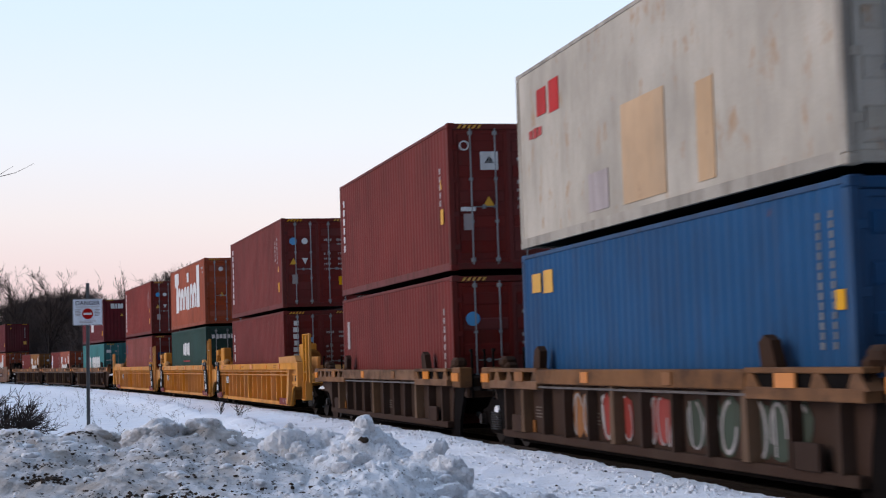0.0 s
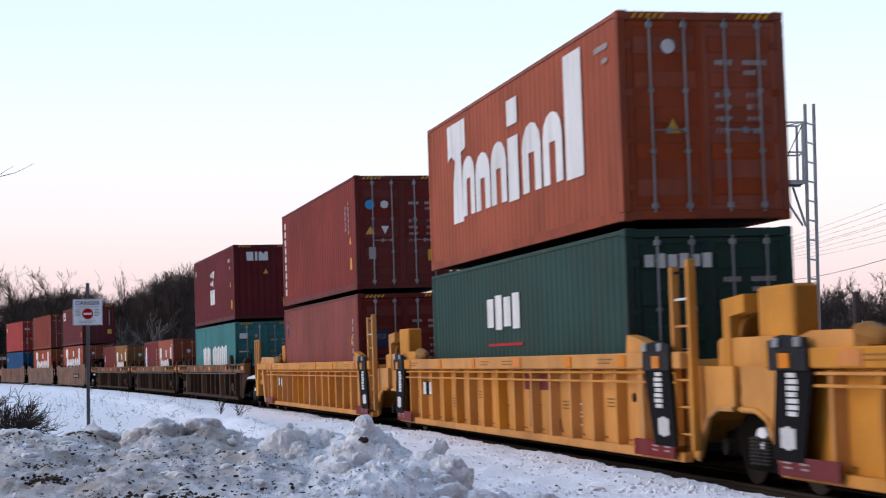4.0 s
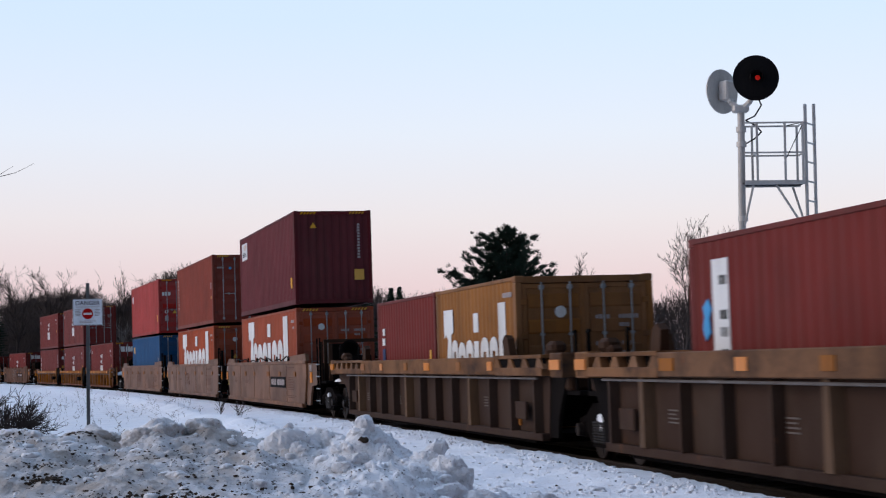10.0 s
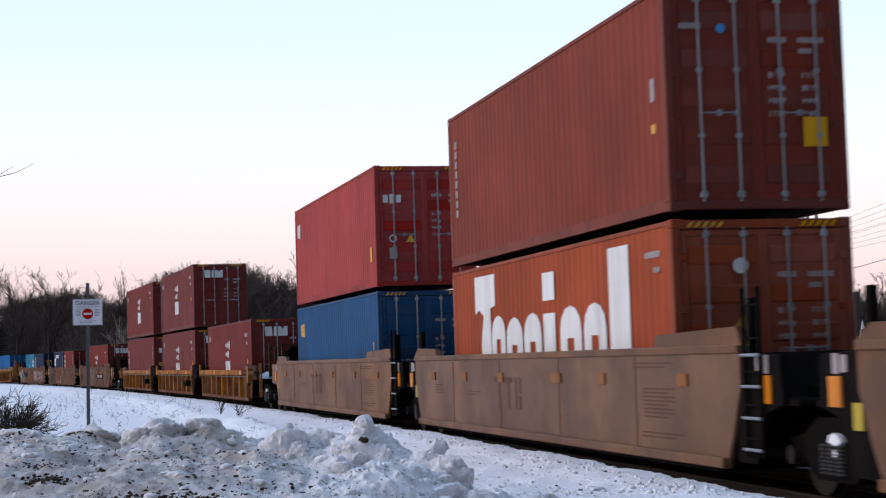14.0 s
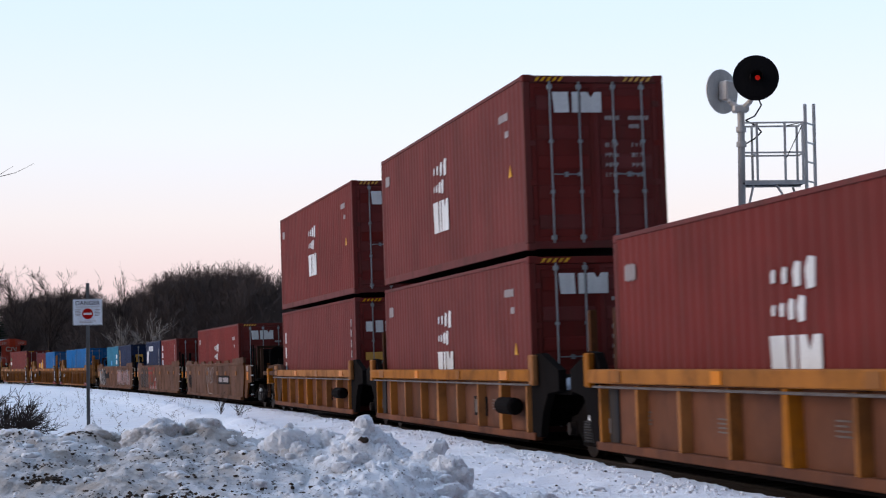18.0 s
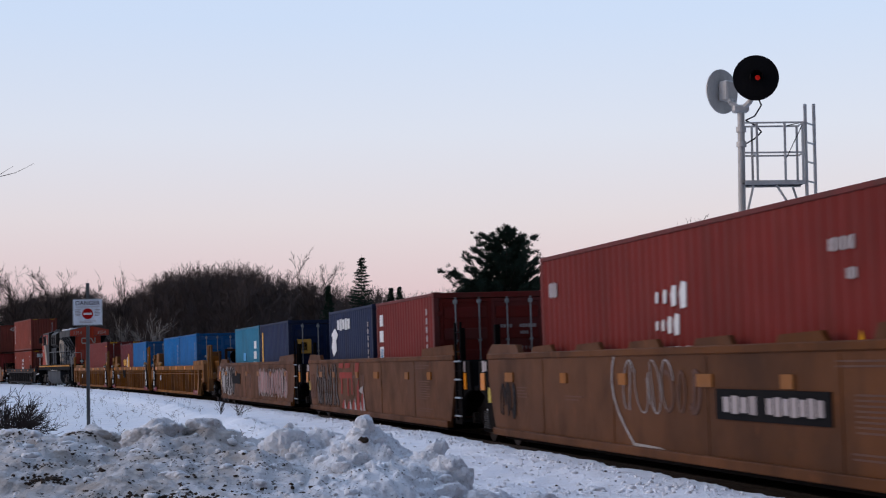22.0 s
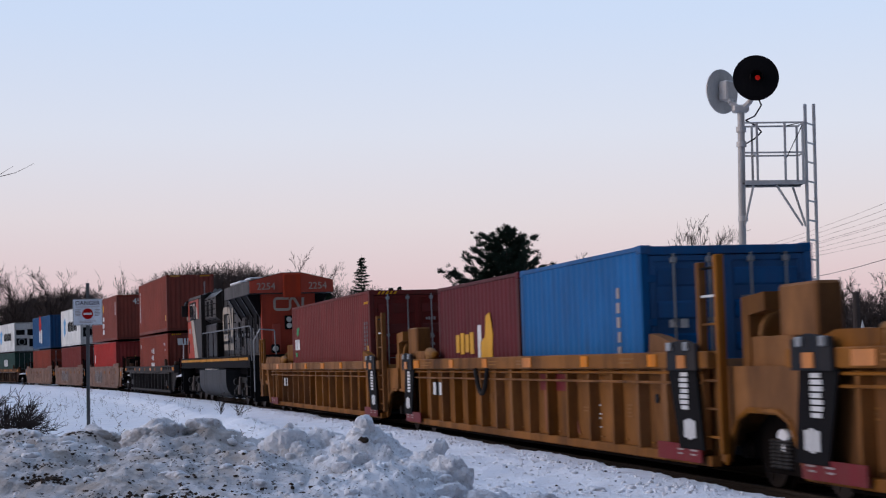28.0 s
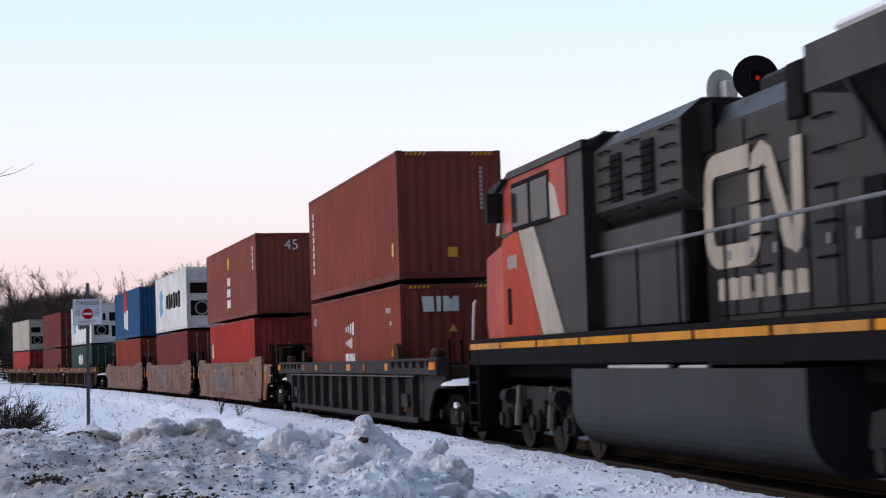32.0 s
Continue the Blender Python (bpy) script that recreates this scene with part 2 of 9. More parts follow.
# ---- building helpers ----
class Shape:
    """Collects plain pieces of one mesh."""

    def __init__(self):
        self.v, self.f = [], []

    def add(self, verts, faces):
        n = len(self.v)
        self.v += [tuple(p) for p in verts]
        self.f += [tuple(i + n for i in f) for f in faces]
        return self

    def box(self, x0, x1, y0, y1, z0, z1, c=0.0):
        if c <= 0:
            return self.add([(x, y, z) for x in (x0, x1) for y in (y0, y1) for z in (z0, z1)],
                            [(0, 1, 3, 2), (4, 6, 7, 5), (0, 4, 5, 1), (2, 3, 7, 6), (0, 2, 6, 4), (1, 5, 7, 3)])
        c = min(c, (x1 - x0) * 0.45, (y1 - y0) * 0.45, (z1 - z0) * 0.45)
        vs, idx = [], {}
        for i, x in enumerate((x0, x1)):
            for j, y in enumerate((y0, y1)):
                for k, z in enumerate((z0, z1)):
                    sx, sy, sz = (1, -1)[i] * c, (1, -1)[j] * c, (1, -1)[k] * c
                    for a, p in enumerate(((x, y + sy, z + sz), (x + sx, y, z + sz), (x + sx, y + sy, z))):
                        idx[i, j, k, a] = len(vs)
                        vs.append(p)
        fs = []
        q = ((0, 0), (1, 0), (1, 1), (0, 1))
        for s in (0, 1):
            d = 1 if s else -1
            fs.append([idx[s, j, k, 0] for j, k in q][::d])
            fs.append([idx[j, s, k, 1] for k, j in q][::d])
            fs.append([idx[j, k, s, 2] for j, k in q][::d])
        for j in (0, 1):
            for k in (0, 1):
                e = [idx[0, j, k, 1], idx[1, j, k, 1], idx[1, j, k, 2], idx[0, j, k, 2]]
                fs.append(e if j != k else e[::-1])
                e = [idx[j, 0, k, 0], idx[j, 1, k, 0], idx[j, 1, k, 2], idx[j, 0, k, 2]]
                fs.append(e if j == k else e[::-1])
                e = [idx[j, k, 0, 0], idx[j, k, 1, 0], idx[j, k, 1, 1], idx[j, k, 0, 1]]
                fs.append(e if j != k else e[::-1])
        for i in (0, 1):
            for j in (0, 1):
                for k in (0, 1):
                    t = [idx[i, j, k, a] for a in range(3)]
                    fs.append(t if (i + j + k) % 2 else t[::-1])
        return self.add(vs, fs)

    def prism(self, poly, a, b, axis="y"):
        """A polygon in the plane across axis, drawn out from a to b. For y it is in x, z; for x in y, z; for z in x, y."""
        n = len(poly)
        put = {"y": lambda p, d: (p[0], d, p[1]), "x": lambda p, d: (d, p[0], p[1]), "z": lambda p, d: (p[0], p[1], d)}[axis]
        vs = [put(p, a) for p in poly] + [put(p, b) for p in poly]
        fs = [tuple(range(n))[::-1], tuple(range(n, 2 * n))] + [(i, (i + 1) % n, n + (i + 1) % n, n + i) for i in range(n)]
        return self.add(vs, fs)

    def rod(self, p, q, r, n=8, r2=None):
        p, q = Vector(p), Vector(q)
        d = (q - p).normalized()
        u = d.orthogonal().normalized()
        w = d.cross(u)
        r2 = r if r2 is None else r2
        vs = [p + (u * math.cos(2 * math.pi * i / n) + w * math.sin(2 * math.pi * i / n)) * r for i in range(n)]
        vs += [q + (u * math.cos(2 * math.pi * i / n) + w * math.sin(2 * math.pi * i / n)) * r2 for i in range(n)]
        return self.add(vs, [tuple(range(n))[::-1], tuple(range(n, 2 * n))] + [(i, (i + 1) % n, n + (i + 1) % n, n + i) for i in range(n)])

    def pipe(self, pts, r, n=6):
        for p, q in zip(pts, pts[1:]):
            self.rod(p, q, r, n)
        return self

    def tube(self, pts, r, n=5):
        """One unbroken skin along a line of points."""
        pts = [Vector(p) for p in pts]
        vs, m = [], len(pts)
        for i, p in enumerate(pts):
            d = (pts[min(i + 1, m - 1)] - pts[max(i - 1, 0)]).normalized()
            u = d.cross(Vector((0.0, 0.3, 1.0))).normalized()
            w = d.cross(u)
            vs += [p + (u * math.cos(2 * math.pi * k / n) + w * math.sin(2 * math.pi * k / n)) * r for k in range(n)]
        fs = [tuple(range(n))[::-1], tuple(range((m - 1) * n, m * n))]
        fs += [(j * n + i, j * n + (i + 1) % n, (j + 1) * n + (i + 1) % n, (j + 1) * n + i) for j in range(m - 1) for i in range(n)]
        return self.add(vs, fs)

    def lathe(self, prof, n=20, axis="y", at=(0, 0, 0)):
        """A profile of (along, radius) turned about an axis."""
        vs, fs = [], []
        for a, r in prof:
            for i in range(n):
                c, s = math.cos(2 * math.pi * i / n) * r, math.sin(2 * math.pi * i / n) * r
                p = {"y": (c, a, s), "x": (a, c, s), "z": (c, s, a)}[axis]
                vs.append(tuple(p[k] + at[k] for k in range(3)))
        for j in range(len(prof) - 1):
            for i in range(n):
                fs.append((j * n + i, j * n + (i + 1) % n, (j + 1) * n + (i + 1) % n, (j + 1) * n + i))
        fs += [tuple(range(n))[::-1], tuple(range((len(prof) - 1) * n, len(prof) * n))]
        return self.add(vs, fs)

    def mesh(self, name, smooth=False, fix=True):
        me = bpy.data.meshes.new(name)
        me.from_pydata(self.v, [], self.f)
        if fix:
            bm = bmesh.new()
            bm.from_mesh(me)
            bmesh.ops.recalc_face_normals(bm, faces=bm.faces)
            bm.to_mesh(me)
            bm.free()
        if smooth:
            me.polygons.foreach_set("use_smooth", [True] * len(me.polygons))
        return me


def piece(name, shape, mat, parent=None, label="", at=None, smooth=False):
    """One mesh object under a thing or a part. shape: a Shape, or a mesh to share."""
    me = shape if isinstance(shape, bpy.types.Mesh) else shape.mesh(name, smooth)
    if not me.materials:
        me.materials.append(None)
    ob = new(name, me)
    ob.material_slots[0].link = "OBJECT"
    ob.material_slots[0].material = mat
    ob.parent = parent
    if at is not None:
        ob.matrix_basis = at
    if label:
        ob["label"] = label
    return ob


def thing(name, label, category, group="", kind=""):
    ob = new(name)
    ob.empty_display_size = 0.3
    return tagged(ob, label, category, group, kind)


CACHE = {}


def cached(key, make):
    if key not in CACHE:
        CACHE[key] = make().mesh(key[0])
    return CACHE[key]


def letters(text, size, depth=0.004):
    """A mesh of standing letters in the x, z plane, centred, facing -y."""
    key = ("letters", text, size)
    if key not in CACHE:
        cu = bpy.data.curves.new("letters", "FONT")
        cu.body, cu.size, cu.extrude, cu.align_x, cu.align_y = text, size, depth, "CENTER", "CENTER"
        ob = new("letters", cu)
        bpy.context.view_layer.update()
        me = bpy.data.meshes.new_from_object(ob.evaluated_get(bpy.context.evaluated_depsgraph_get()))
        bpy.data.objects.remove(ob)
        me.transform(Matrix.Rotation(radians(90), 4, "X"))
        CACHE[key] = me
    return CACHE[key]


# ---- the track's curve and the train's way ----
X0, Y0, HEAD0, CURVE, BANK = -5.118, 60.09, radians(165.386), 1.0175e-3, 1.25
SPEED, SLOWING = 13.5245, -0.03212


def track(s):
    a = HEAD0 + CURVE * s
    return X0 + (math.cos(HEAD0) - math.cos(a)) / CURVE, Y0 + (math.sin(a) - math.sin(HEAD0)) / CURVE, a


def on_track(s, w=0.0, h=0.0):
    """The pose of something on the rails: x ahead, y to the far side, z up."""
    x, y, a = track(s)
    return pose(x, y, 0, BANK, 0, 90 - math.degrees(a)) @ pose(0, -w, h)


def gone(t):
    u = t - 16
    return SPEED * t + 0.5 * SLOWING * t * t + 1.1040e-3 * u ** 3 / 6 + 5.3641e-4 * u ** 4 / 24


ROLLING = []     # (thing, place along the train, height)
WHEELS = []      # (wheelset, its place in the truck, radius)


def on_train(ob, s, h):
    ROLLING.append((ob, s, h))
    ob.matrix_basis = on_track(s, 0, h)


# ---- shipping containers ----
W2 = 1.219


def corrugated(length, z0, z1, wave=0.278, deep=0.015):
    """A sheet in x, z at y = 0 whose waves go inwards (+y)."""
    s = Shape()
    n = max(1, round(length / wave))
    step = length / n
    xs, ys = [], []
    for i in range(n):
        for f, d in ((0, 0), (0.26, 0), (0.5, 1), (0.76, 1)):
            xs.append(-length / 2 + (i + f) * step)
            ys.append(d * deep)
    xs.append(length / 2)
    ys.append(0)
    vs = [(x, y, z) for x, y in zip(xs, ys) for z in (z0, z1)]
    vs += [(-length / 2, 0.06, z0), (-length / 2, 0.06, z1), (length / 2, 0.06, z0), (length / 2, 0.06, z1)]
    m = len(xs)
    fs = [(2 * i, 2 * i + 2, 2 * i + 3, 2 * i + 1) for i in range(m - 1)]
    fs.append((2 * m, 2 * m + 1, 2 * m + 3, 2 * m + 2))
    return s.add(vs, fs)


def door_leaf(h, w):
    """A leaf in y, z at x = 0, its outside to +x: a rim round a recessed sheet."""
    s = Shape()
    rings = [[(x, y, z) for y, z in ((e, e), (w - e, e), (w - e, h - e), (e, h - e))] for x, e in ((-0.055, 0.0), (0.0, 0.0), (0.0, 0.065), (-0.024, 0.08))]
    fs = [(3, 2, 1, 0), (12, 13, 14, 15)]
    for k in range(3):
        fs += [(4 * k + i, 4 * k + (i + 1) % 4, 4 * k + 4 + (i + 1) % 4, 4 * k + 4 + i) for i in range(4)]
    return s.add([p for r in rings for p in r], fs)


Mark = namedtuple("Mark", "face u v w h mat shape")   # u: from the leading end (side) or from the near corner (front); v: above the base


def mark_shape(kind, w, h):
    """A plain plate in x, z, its centre at 0, facing -y."""
    s = Shape()
    t = 0.004
    if kind == "disc":
        s.lathe([(-t, w / 2), (t, w / 2)], 20)
    elif kind == "ring":
        n = 20
        for i in range(n):
            a, b = 2 * math.pi * i / n, 2 * math.pi * (i + 1) / n
            s.prism([(r * w * math.cos(k), r * w * math.sin(k)) for r, k in ((0.5, a), (0.5, b), (0.36, b), (0.36, a))], -t, t)
    elif kind == "tri":
        s.prism([(-w / 2, -h / 2), (w / 2, -h / 2), (0, h / 2)], -t, t)
    elif kind == "trid":
        s.prism([(-w / 2, h / 2), (0, -h / 2), (w / 2, h / 2)], -t, t)
    elif kind.startswith("col"):
        n = int(kind[3:])
        for i in range(n):
            z = h / 2 - h * (i + 0.5) / n
            e = w * (0.5 if i % 3 else 0.36)
            s.box(-e, w / 2, -t, t, z - h / n * 0.36, z + h / n * 0.36)
    elif kind.startswith("row"):
        n = int(kind[3:])
        for i in range(n):
            x = -w / 2 + w * (i + 0.5) / n
            e = h * (0.5 if i % 2 else 0.42)
            s.box(x - w / n * 0.38, x + w / n * 0.38, -t, t, -e, e)
    elif kind.startswith("print"):
        # lines of small print, in clusters of strokes
        n, r = int(kind[5:]), random.Random(kind)
        for j in range(4):
            z = h / 2 - h * (j + 0.5) / 4
            for i in range(n):
                x, e = -w / 2 + w * (i + 0.5) / n, h * 0.055
                s.box(x - w / n * 0.36, x - w / n * 0.16, -t, t, z - e, z + e)
                if r.random() < 0.8:
                    s.box(x - w / n * 0.16, x + w / n * 0.3, -t, t, z + e * r.choice((-1, -0.3, 0.4)), z + e * r.choice((0.6, 1)))
    elif kind == "glyphs":
        # a row of squarish signs that grow towards the leading end
        for x, e in ((-0.42, 0.22), (-0.17, 0.27), (0.1, 0.4), (0.38, 0.5)):
            s.prism([(x * w - e * h * 0.55, -e * h), (x * w - e * h * 0.75, e * 0.2 * h), (x * w - e * h * 0.2, e * h), (x * w + e * h * 0.75, e * 0.85 * h), (x * w + e * h * 0.55, -0.9 * e * h)], -t, t)
    elif kind.startswith("lines"):
        n = int(kind[5:])
        for i in range(n):
            z = h / 2 - h * (i + 0.5) / n
            s.box(-w / 2, w * (0.5 - 0.2 * (i % 3 == 1)), -t, t, z - h / n * 0.19, z + h / n * 0.19)
    elif kind == "block3":
        # three bold plain blocks, two of them notched
        s.prism([(-0.5 * w, 0.5 * h), (-0.18 * w, 0.5 * h), (-0.16 * w, -0.5 * h), (-0.46 * w, -0.5 * h)], -t, t)
        s.box(-0.10 * w, 0.02 * w, -t, t, -0.5 * h, 0.5 * h)
        s.prism([(0.08 * w, -0.5 * h), (0.08 * w, 0.5 * h), (0.22 * w, 0.5 * h), (0.29 * w, 0.22 * h), (0.36 * w, 0.5 * h), (0.5 * w, 0.5 * h), (0.5 * w, -0.5 * h)], -t, t)
    elif kind == "bigword":
        # tall block with a cap, rounded low blocks, a detached block and a tall end bar
        def arch(x, ww, zt):
            c = [(x, -0.42 * h), (x, zt - ww * 0.35)] + [(x + ww * (0.5 - 0.5 * math.cos(k * math.pi / 6)), zt - ww * 0.35 + ww * 0.35 * math.sin(k * math.pi / 6))
                 for k in range(7)] + [(x + ww, zt - ww * 0.35), (x + ww, -0.42 * h)]
            c += [(x + ww * 0.66, -0.42 * h), (x + ww * 0.66, zt - ww * 0.45), (x + ww * 0.34, zt - ww * 0.45), (x + ww * 0.34, -0.42 * h)]
            s.prism(c[::-1], -t, t)
        s.prism([(-0.5 * w, 0.5 * h), (-0.335 * w, 0.5 * h), (-0.335 * w, 0.22 * h), (-0.375 * w, 0.2 * h), (-0.365 * w, -0.46 * h), (-0.46 * w, -0.46 * h),
                 (-0.45 * w, -0.05 * h), (-0.43 * w, 0.14 * h), (-0.47 * w, 0.2 * h), (-0.5 * w, 0.16 * h)], -t, t)
        for x, ww, zt in ((-0.365, 0.105, 0.13), (-0.25, 0.12, 0.10), (-0.12, 0.12, 0.12), (0.07, 0.0, 0), (0.12, 0.125, 0.14), (0.26, 0.12, 0.14)):
            if ww:
                arch(x * w, ww * w, zt * h)
        s.box(0.015 * w, 0.09 * w, -t, t, -0.44 * h, 0.1 * h)
        s.box(0.015 * w, 0.09 * w, -t, t, 0.2 * h, 0.42 * h)
        s.prism([(0.40 * w, -0.44 * h), (0.40 * w, 0.5 * h), (0.5 * w, 0.5 * h), (0.5 * w, -0.44 * h)], -t, t)
    elif kind == "blob":
        s.prism([(-0.2 * w, -0.5 * h), (-0.5 * w, -0.2 * h), (-0.3 * w, 0.1 * h), (-0.45 * w, 0.3 * h), (0.1 * w, 0.5 * h), (0.5 * w, 0.25 * h), (0.2 * w, 0.05 * h), (0.3 * w, -0.3 * h)], -t, t)
    elif kind == "boot":
        s.prism([(-0.5 * w, -0.5 * h), (-0.5 * w, -0.05 * h), (-0.1 * w, 0.05 * h), (0.0, 0.45 * h), (0.3 * w, 0.5 * h), (0.5 * w, 0.1 * h), (0.4 * w, -0.5 * h)], -t, t)
    elif kind == "chevron":
        for i in range(5):
            x = -w / 2 + w * i / 5
            s.prism([(x, -h / 2), (x + w * 0.1, -h / 2), (x + w * 0.2, h / 2), (x + w * 0.1, h / 2)], -t, t)
    else:
        s.box(-w / 2, w / 2, -t, t, -h / 2, h / 2)
    return s


def put_mark(c, L, m):
    me = cached(("marking", m.shape, m.w, m.h), lambda: mark_shape(m.shape, m.w, m.h)) if not m.shape.startswith("text:") else letters(m.shape[5:], m.h)
    if m.face == "side":
        at = pose(L / 2 - m.u, -W2 + 0.004, m.v)
    else:
        at = pose(L / 2 + 0.012, -W2 + m.u, m.v, 0, 0, 90)
    ob = piece("marking", me, m.mat, c, at=at)
    if m.shape.startswith(("row", "col", "lines", "chev", "big", "block", "text", "print", "glyphs")):
        ob["kind"] = "stuff"
    return ob


def container(color, L=12.192, H=2.896, end="doors", marks=(), label="", lighter=""):
    c = thing("shipping_container", label, "container")
    p, fp = paint(color), frame_paint(color)
    key = (L, H)
    flat = color == "cream"
    side = cached(("side_panel", *key, flat), lambda: corrugated(L - 0.3, 0.16, H - 0.07, 0.6 if flat else 0.278, 0.002 if flat else 0.015))
    sp = paint(lighter) if lighter else p      # sides painted lighter than the doors: stronger side light put into the colour
    piece("side_panel", side, sp, c, at=pose(0, -W2 + 0.012, 0))
    piece("side_panel", side, sp, c, at=pose(0, W2 - 0.012, 0, 0, 0, 180))
    rail = cached(("top_rail", *key), lambda: Shape().box(-L / 2 + 0.15, L / 2 - 0.15, -0.03, 0.03, H - 0.075, H - 0.012, 0.008))
    base = cached(("bottom_rail", *key), lambda: Shape().prism([(-0.03, 0.012), (0.03, 0.012), (0.03, 0.16), (0.0, 0.165), (-0.03, 0.16)], -L / 2 + 0.15, L / 2 - 0.15, "x"))
    for y in (-W2 + 0.03, W2 - 0.03):
        piece("top_rail", rail, fp, c, at=pose(0, y, 0))
        piece("bottom_rail", base, fp, c, at=pose(0, y, 0))
    post = cached(("corner_post", H), lambda: Shape().box(-0.08, 0.08, -0.06, 0.06, 0.118, H - 0.118, 0.012))
    cast = cached(("corner_casting",), lambda: Shape().box(-0.089, 0.089, -0.081, 0.081, 0, 0.118, 0.015))
    for sx in (-1, 1):
        for sy in (-1, 1):
            piece("corner_post", post, fp, c, at=pose(sx * (L / 2 - 0.08), sy * (W2 - 0.06), 0))
            for z in (0, H - 0.118):
                piece("corner_casting", cast, fp, c, at=pose(sx * (L / 2 - 0.088), sy * (W2 - 0.08), z))
    piece("roof", cached(("roof", *key), lambda: Shape().box(-L / 2 + 0.1, L / 2 - 0.1, -W2 + 0.05, W2 - 0.05, H - 0.05, H - 0.02)), p, c)
    piece("floor", cached(("floor", *key), lambda: Shape().box(-L / 2 + 0.1, L / 2 - 0.1, -W2 + 0.06, W2 - 0.06, 0.05, 0.16)), M_UNDER, c)
    sill = cached(("end_beam",), lambda: Shape().box(-0.06, 0.06, -W2 + 0.12, W2 - 0.12, 0.02, 0.14, 0.01))
    head = cached(("end_header", H), lambda: Shape().box(-0.06, 0.06, -W2 + 0.12, W2 - 0.12, H - 0.13, H - 0.015, 0.01))
    for sx in (-1, 1):
        piece("end_beam", sill, fp, c, at=pose(sx * (L / 2 - 0.06), 0, 0))
        piece("end_header", head, fp, c, at=pose(sx * (L / 2 - 0.06), 0, 0))
    panel = cached(("end_panel", H), lambda: corrugated(2 * W2 - 0.24, 0.14, H - 0.13, 0.25, 0.032))
    piece("end_panel", panel, p, c, at=pose(-L / 2 + 0.03, 0, 0, 0, 0, -90))
    if end == "panel":
        piece("end_panel", panel, p, c, at=pose(L / 2 - 0.03, 0, 0, 0, 0, 90))
    elif end == "reefer":
        box = cached(("machinery_panel", H), lambda: Shape().box(-0.04, 0, -W2 + 0.12, W2 - 0.12, 0.14, H - 0.13, 0.01))
        mp = piece("machinery_panel", box, p, c, at=pose(L / 2 - 0.02, 0, 0))
        for y, z, w, h in ((-0.62, 1.9, 0.85, 0.5), (0.52, 1.9, 0.9, 0.62), (-0.5, 0.95, 1.05, 0.7), (0.62, 0.85, 0.75, 0.8)):
            piece("grille", cached(("grille", w, h), lambda: Shape().box(-0.02, 0.02, -w / 2, w / 2, -h / 2, h / 2, 0.01)), M_BLACK, mp, at=pose(0.012, y, z))
        piece("fan_ring", cached(("fan_ring",), lambda: Shape().lathe([(0, 0.34), (0.05, 0.34), (0.05, 0.27), (0.01, 0.26)], 20, "x")), M_STEEL, mp, at=pose(0.02, -0.5, 0.95))
        for z in (0.45, 1.42, 2.3):
            piece("panel_rail", cached(("panel_rail",), lambda: Shape().box(0, 0.03, -W2 + 0.15, W2 - 0.15, -0.03, 0.03, 0.008)), M_MARK, mp, at=pose(0.0, 0, z))
    else:
        w, h = W2 - 0.13, H - 0.285
        leaf = cached(("door", H), lambda: door_leaf(h, w))
        bar = cached(("locking_bar", H), lambda: Shape().rod((0, 0, -0.03), (0, 0, h + 0.03), 0.017, 8).box(-0.03, 0.02, -0.045, 0.045, 0.02, 0.10, 0.01)
                     .box(-0.03, 0.02, -0.045, 0.045, h - 0.1, h - 0.02, 0.01).box(-0.03, 0.02, -0.035, 0.035, 0.62 * h, 0.64 * h).box(-0.03, 0.02, -0.035, 0.035, 0.3 * h, 0.32 * h))
        grip = cached(("handle",), lambda: Shape().rod((0.02, -0.24, 0), (0.02, 0.2, 0), 0.012, 6).box(-0.02, 0.03, 0.17, 0.23, -0.03, 0.03).box(-0.02, 0.03, -0.06, 0.0, -0.04, 0.04))
        for y0 in (-w, 0.004):
            d = piece("door", leaf, p, c, at=pose(L / 2 - 0.022, y0, 0.142))
            ridge = cached(("ridge",), lambda: Shape().prism([(-0.03, -0.13), (-0.005, -0.095), (-0.005, 0.095), (-0.03, 0.13)], 0.1, w - 0.1, "y"))
            for k in range(5):
                piece("ridge", ridge, p, d, at=pose(0, 0, 0.07 + (h - 0.14) * (k + 0.5) / 5))
            for f in (0.30, 0.76):
                piece("locking_bar", bar, M_STEEL, d, at=pose(0.03, w * f, 0))
            piece("handle", grip, M_STEEL, d, at=pose(0.03, w * 0.55, 0.42 * h))
            for z in (0.12, 0.37, 0.62, 0.87):
                piece("hinge", cached(("hinge",), lambda: Shape().box(-0.01, 0.025, -0.05, 0.07, -0.05, 0.05, 0.008)), fp, d, at=pose(0.0, 0.0 if y0 < 0 else w - 0.02, z * h))
    for m in marks:
        put_mark(c, L, m)
    return c


def corner_chevrons(H):
    return [Mark("front", 0.45, H - 0.075, 0.5, 0.07, M_YELLOW, "chevron"), Mark("front", 1.98, H - 0.075, 0.5, 0.07, M_YELLOW, "chevron")]


def code_rows(H, right=True):
    r = [Mark("front", 1.52, H - 0.72, 0.26, 0.075, M_GREYMARK, "row4"), Mark("front", 1.98, H - 0.72, 0.36, 0.075, M_GREYMARK, "row6"), Mark("front", 1.9, H - 0.86, 0.18, 0.07, M_GREYMARK, "row4"),
         Mark("front", 1.5, H - 1.42, 0.24, 0.66, M_GREYMARK, "print4"), Mark("front", 1.95, H - 1.42, 0.22, 0.66, M_GREYMARK, "print3")]
    return r


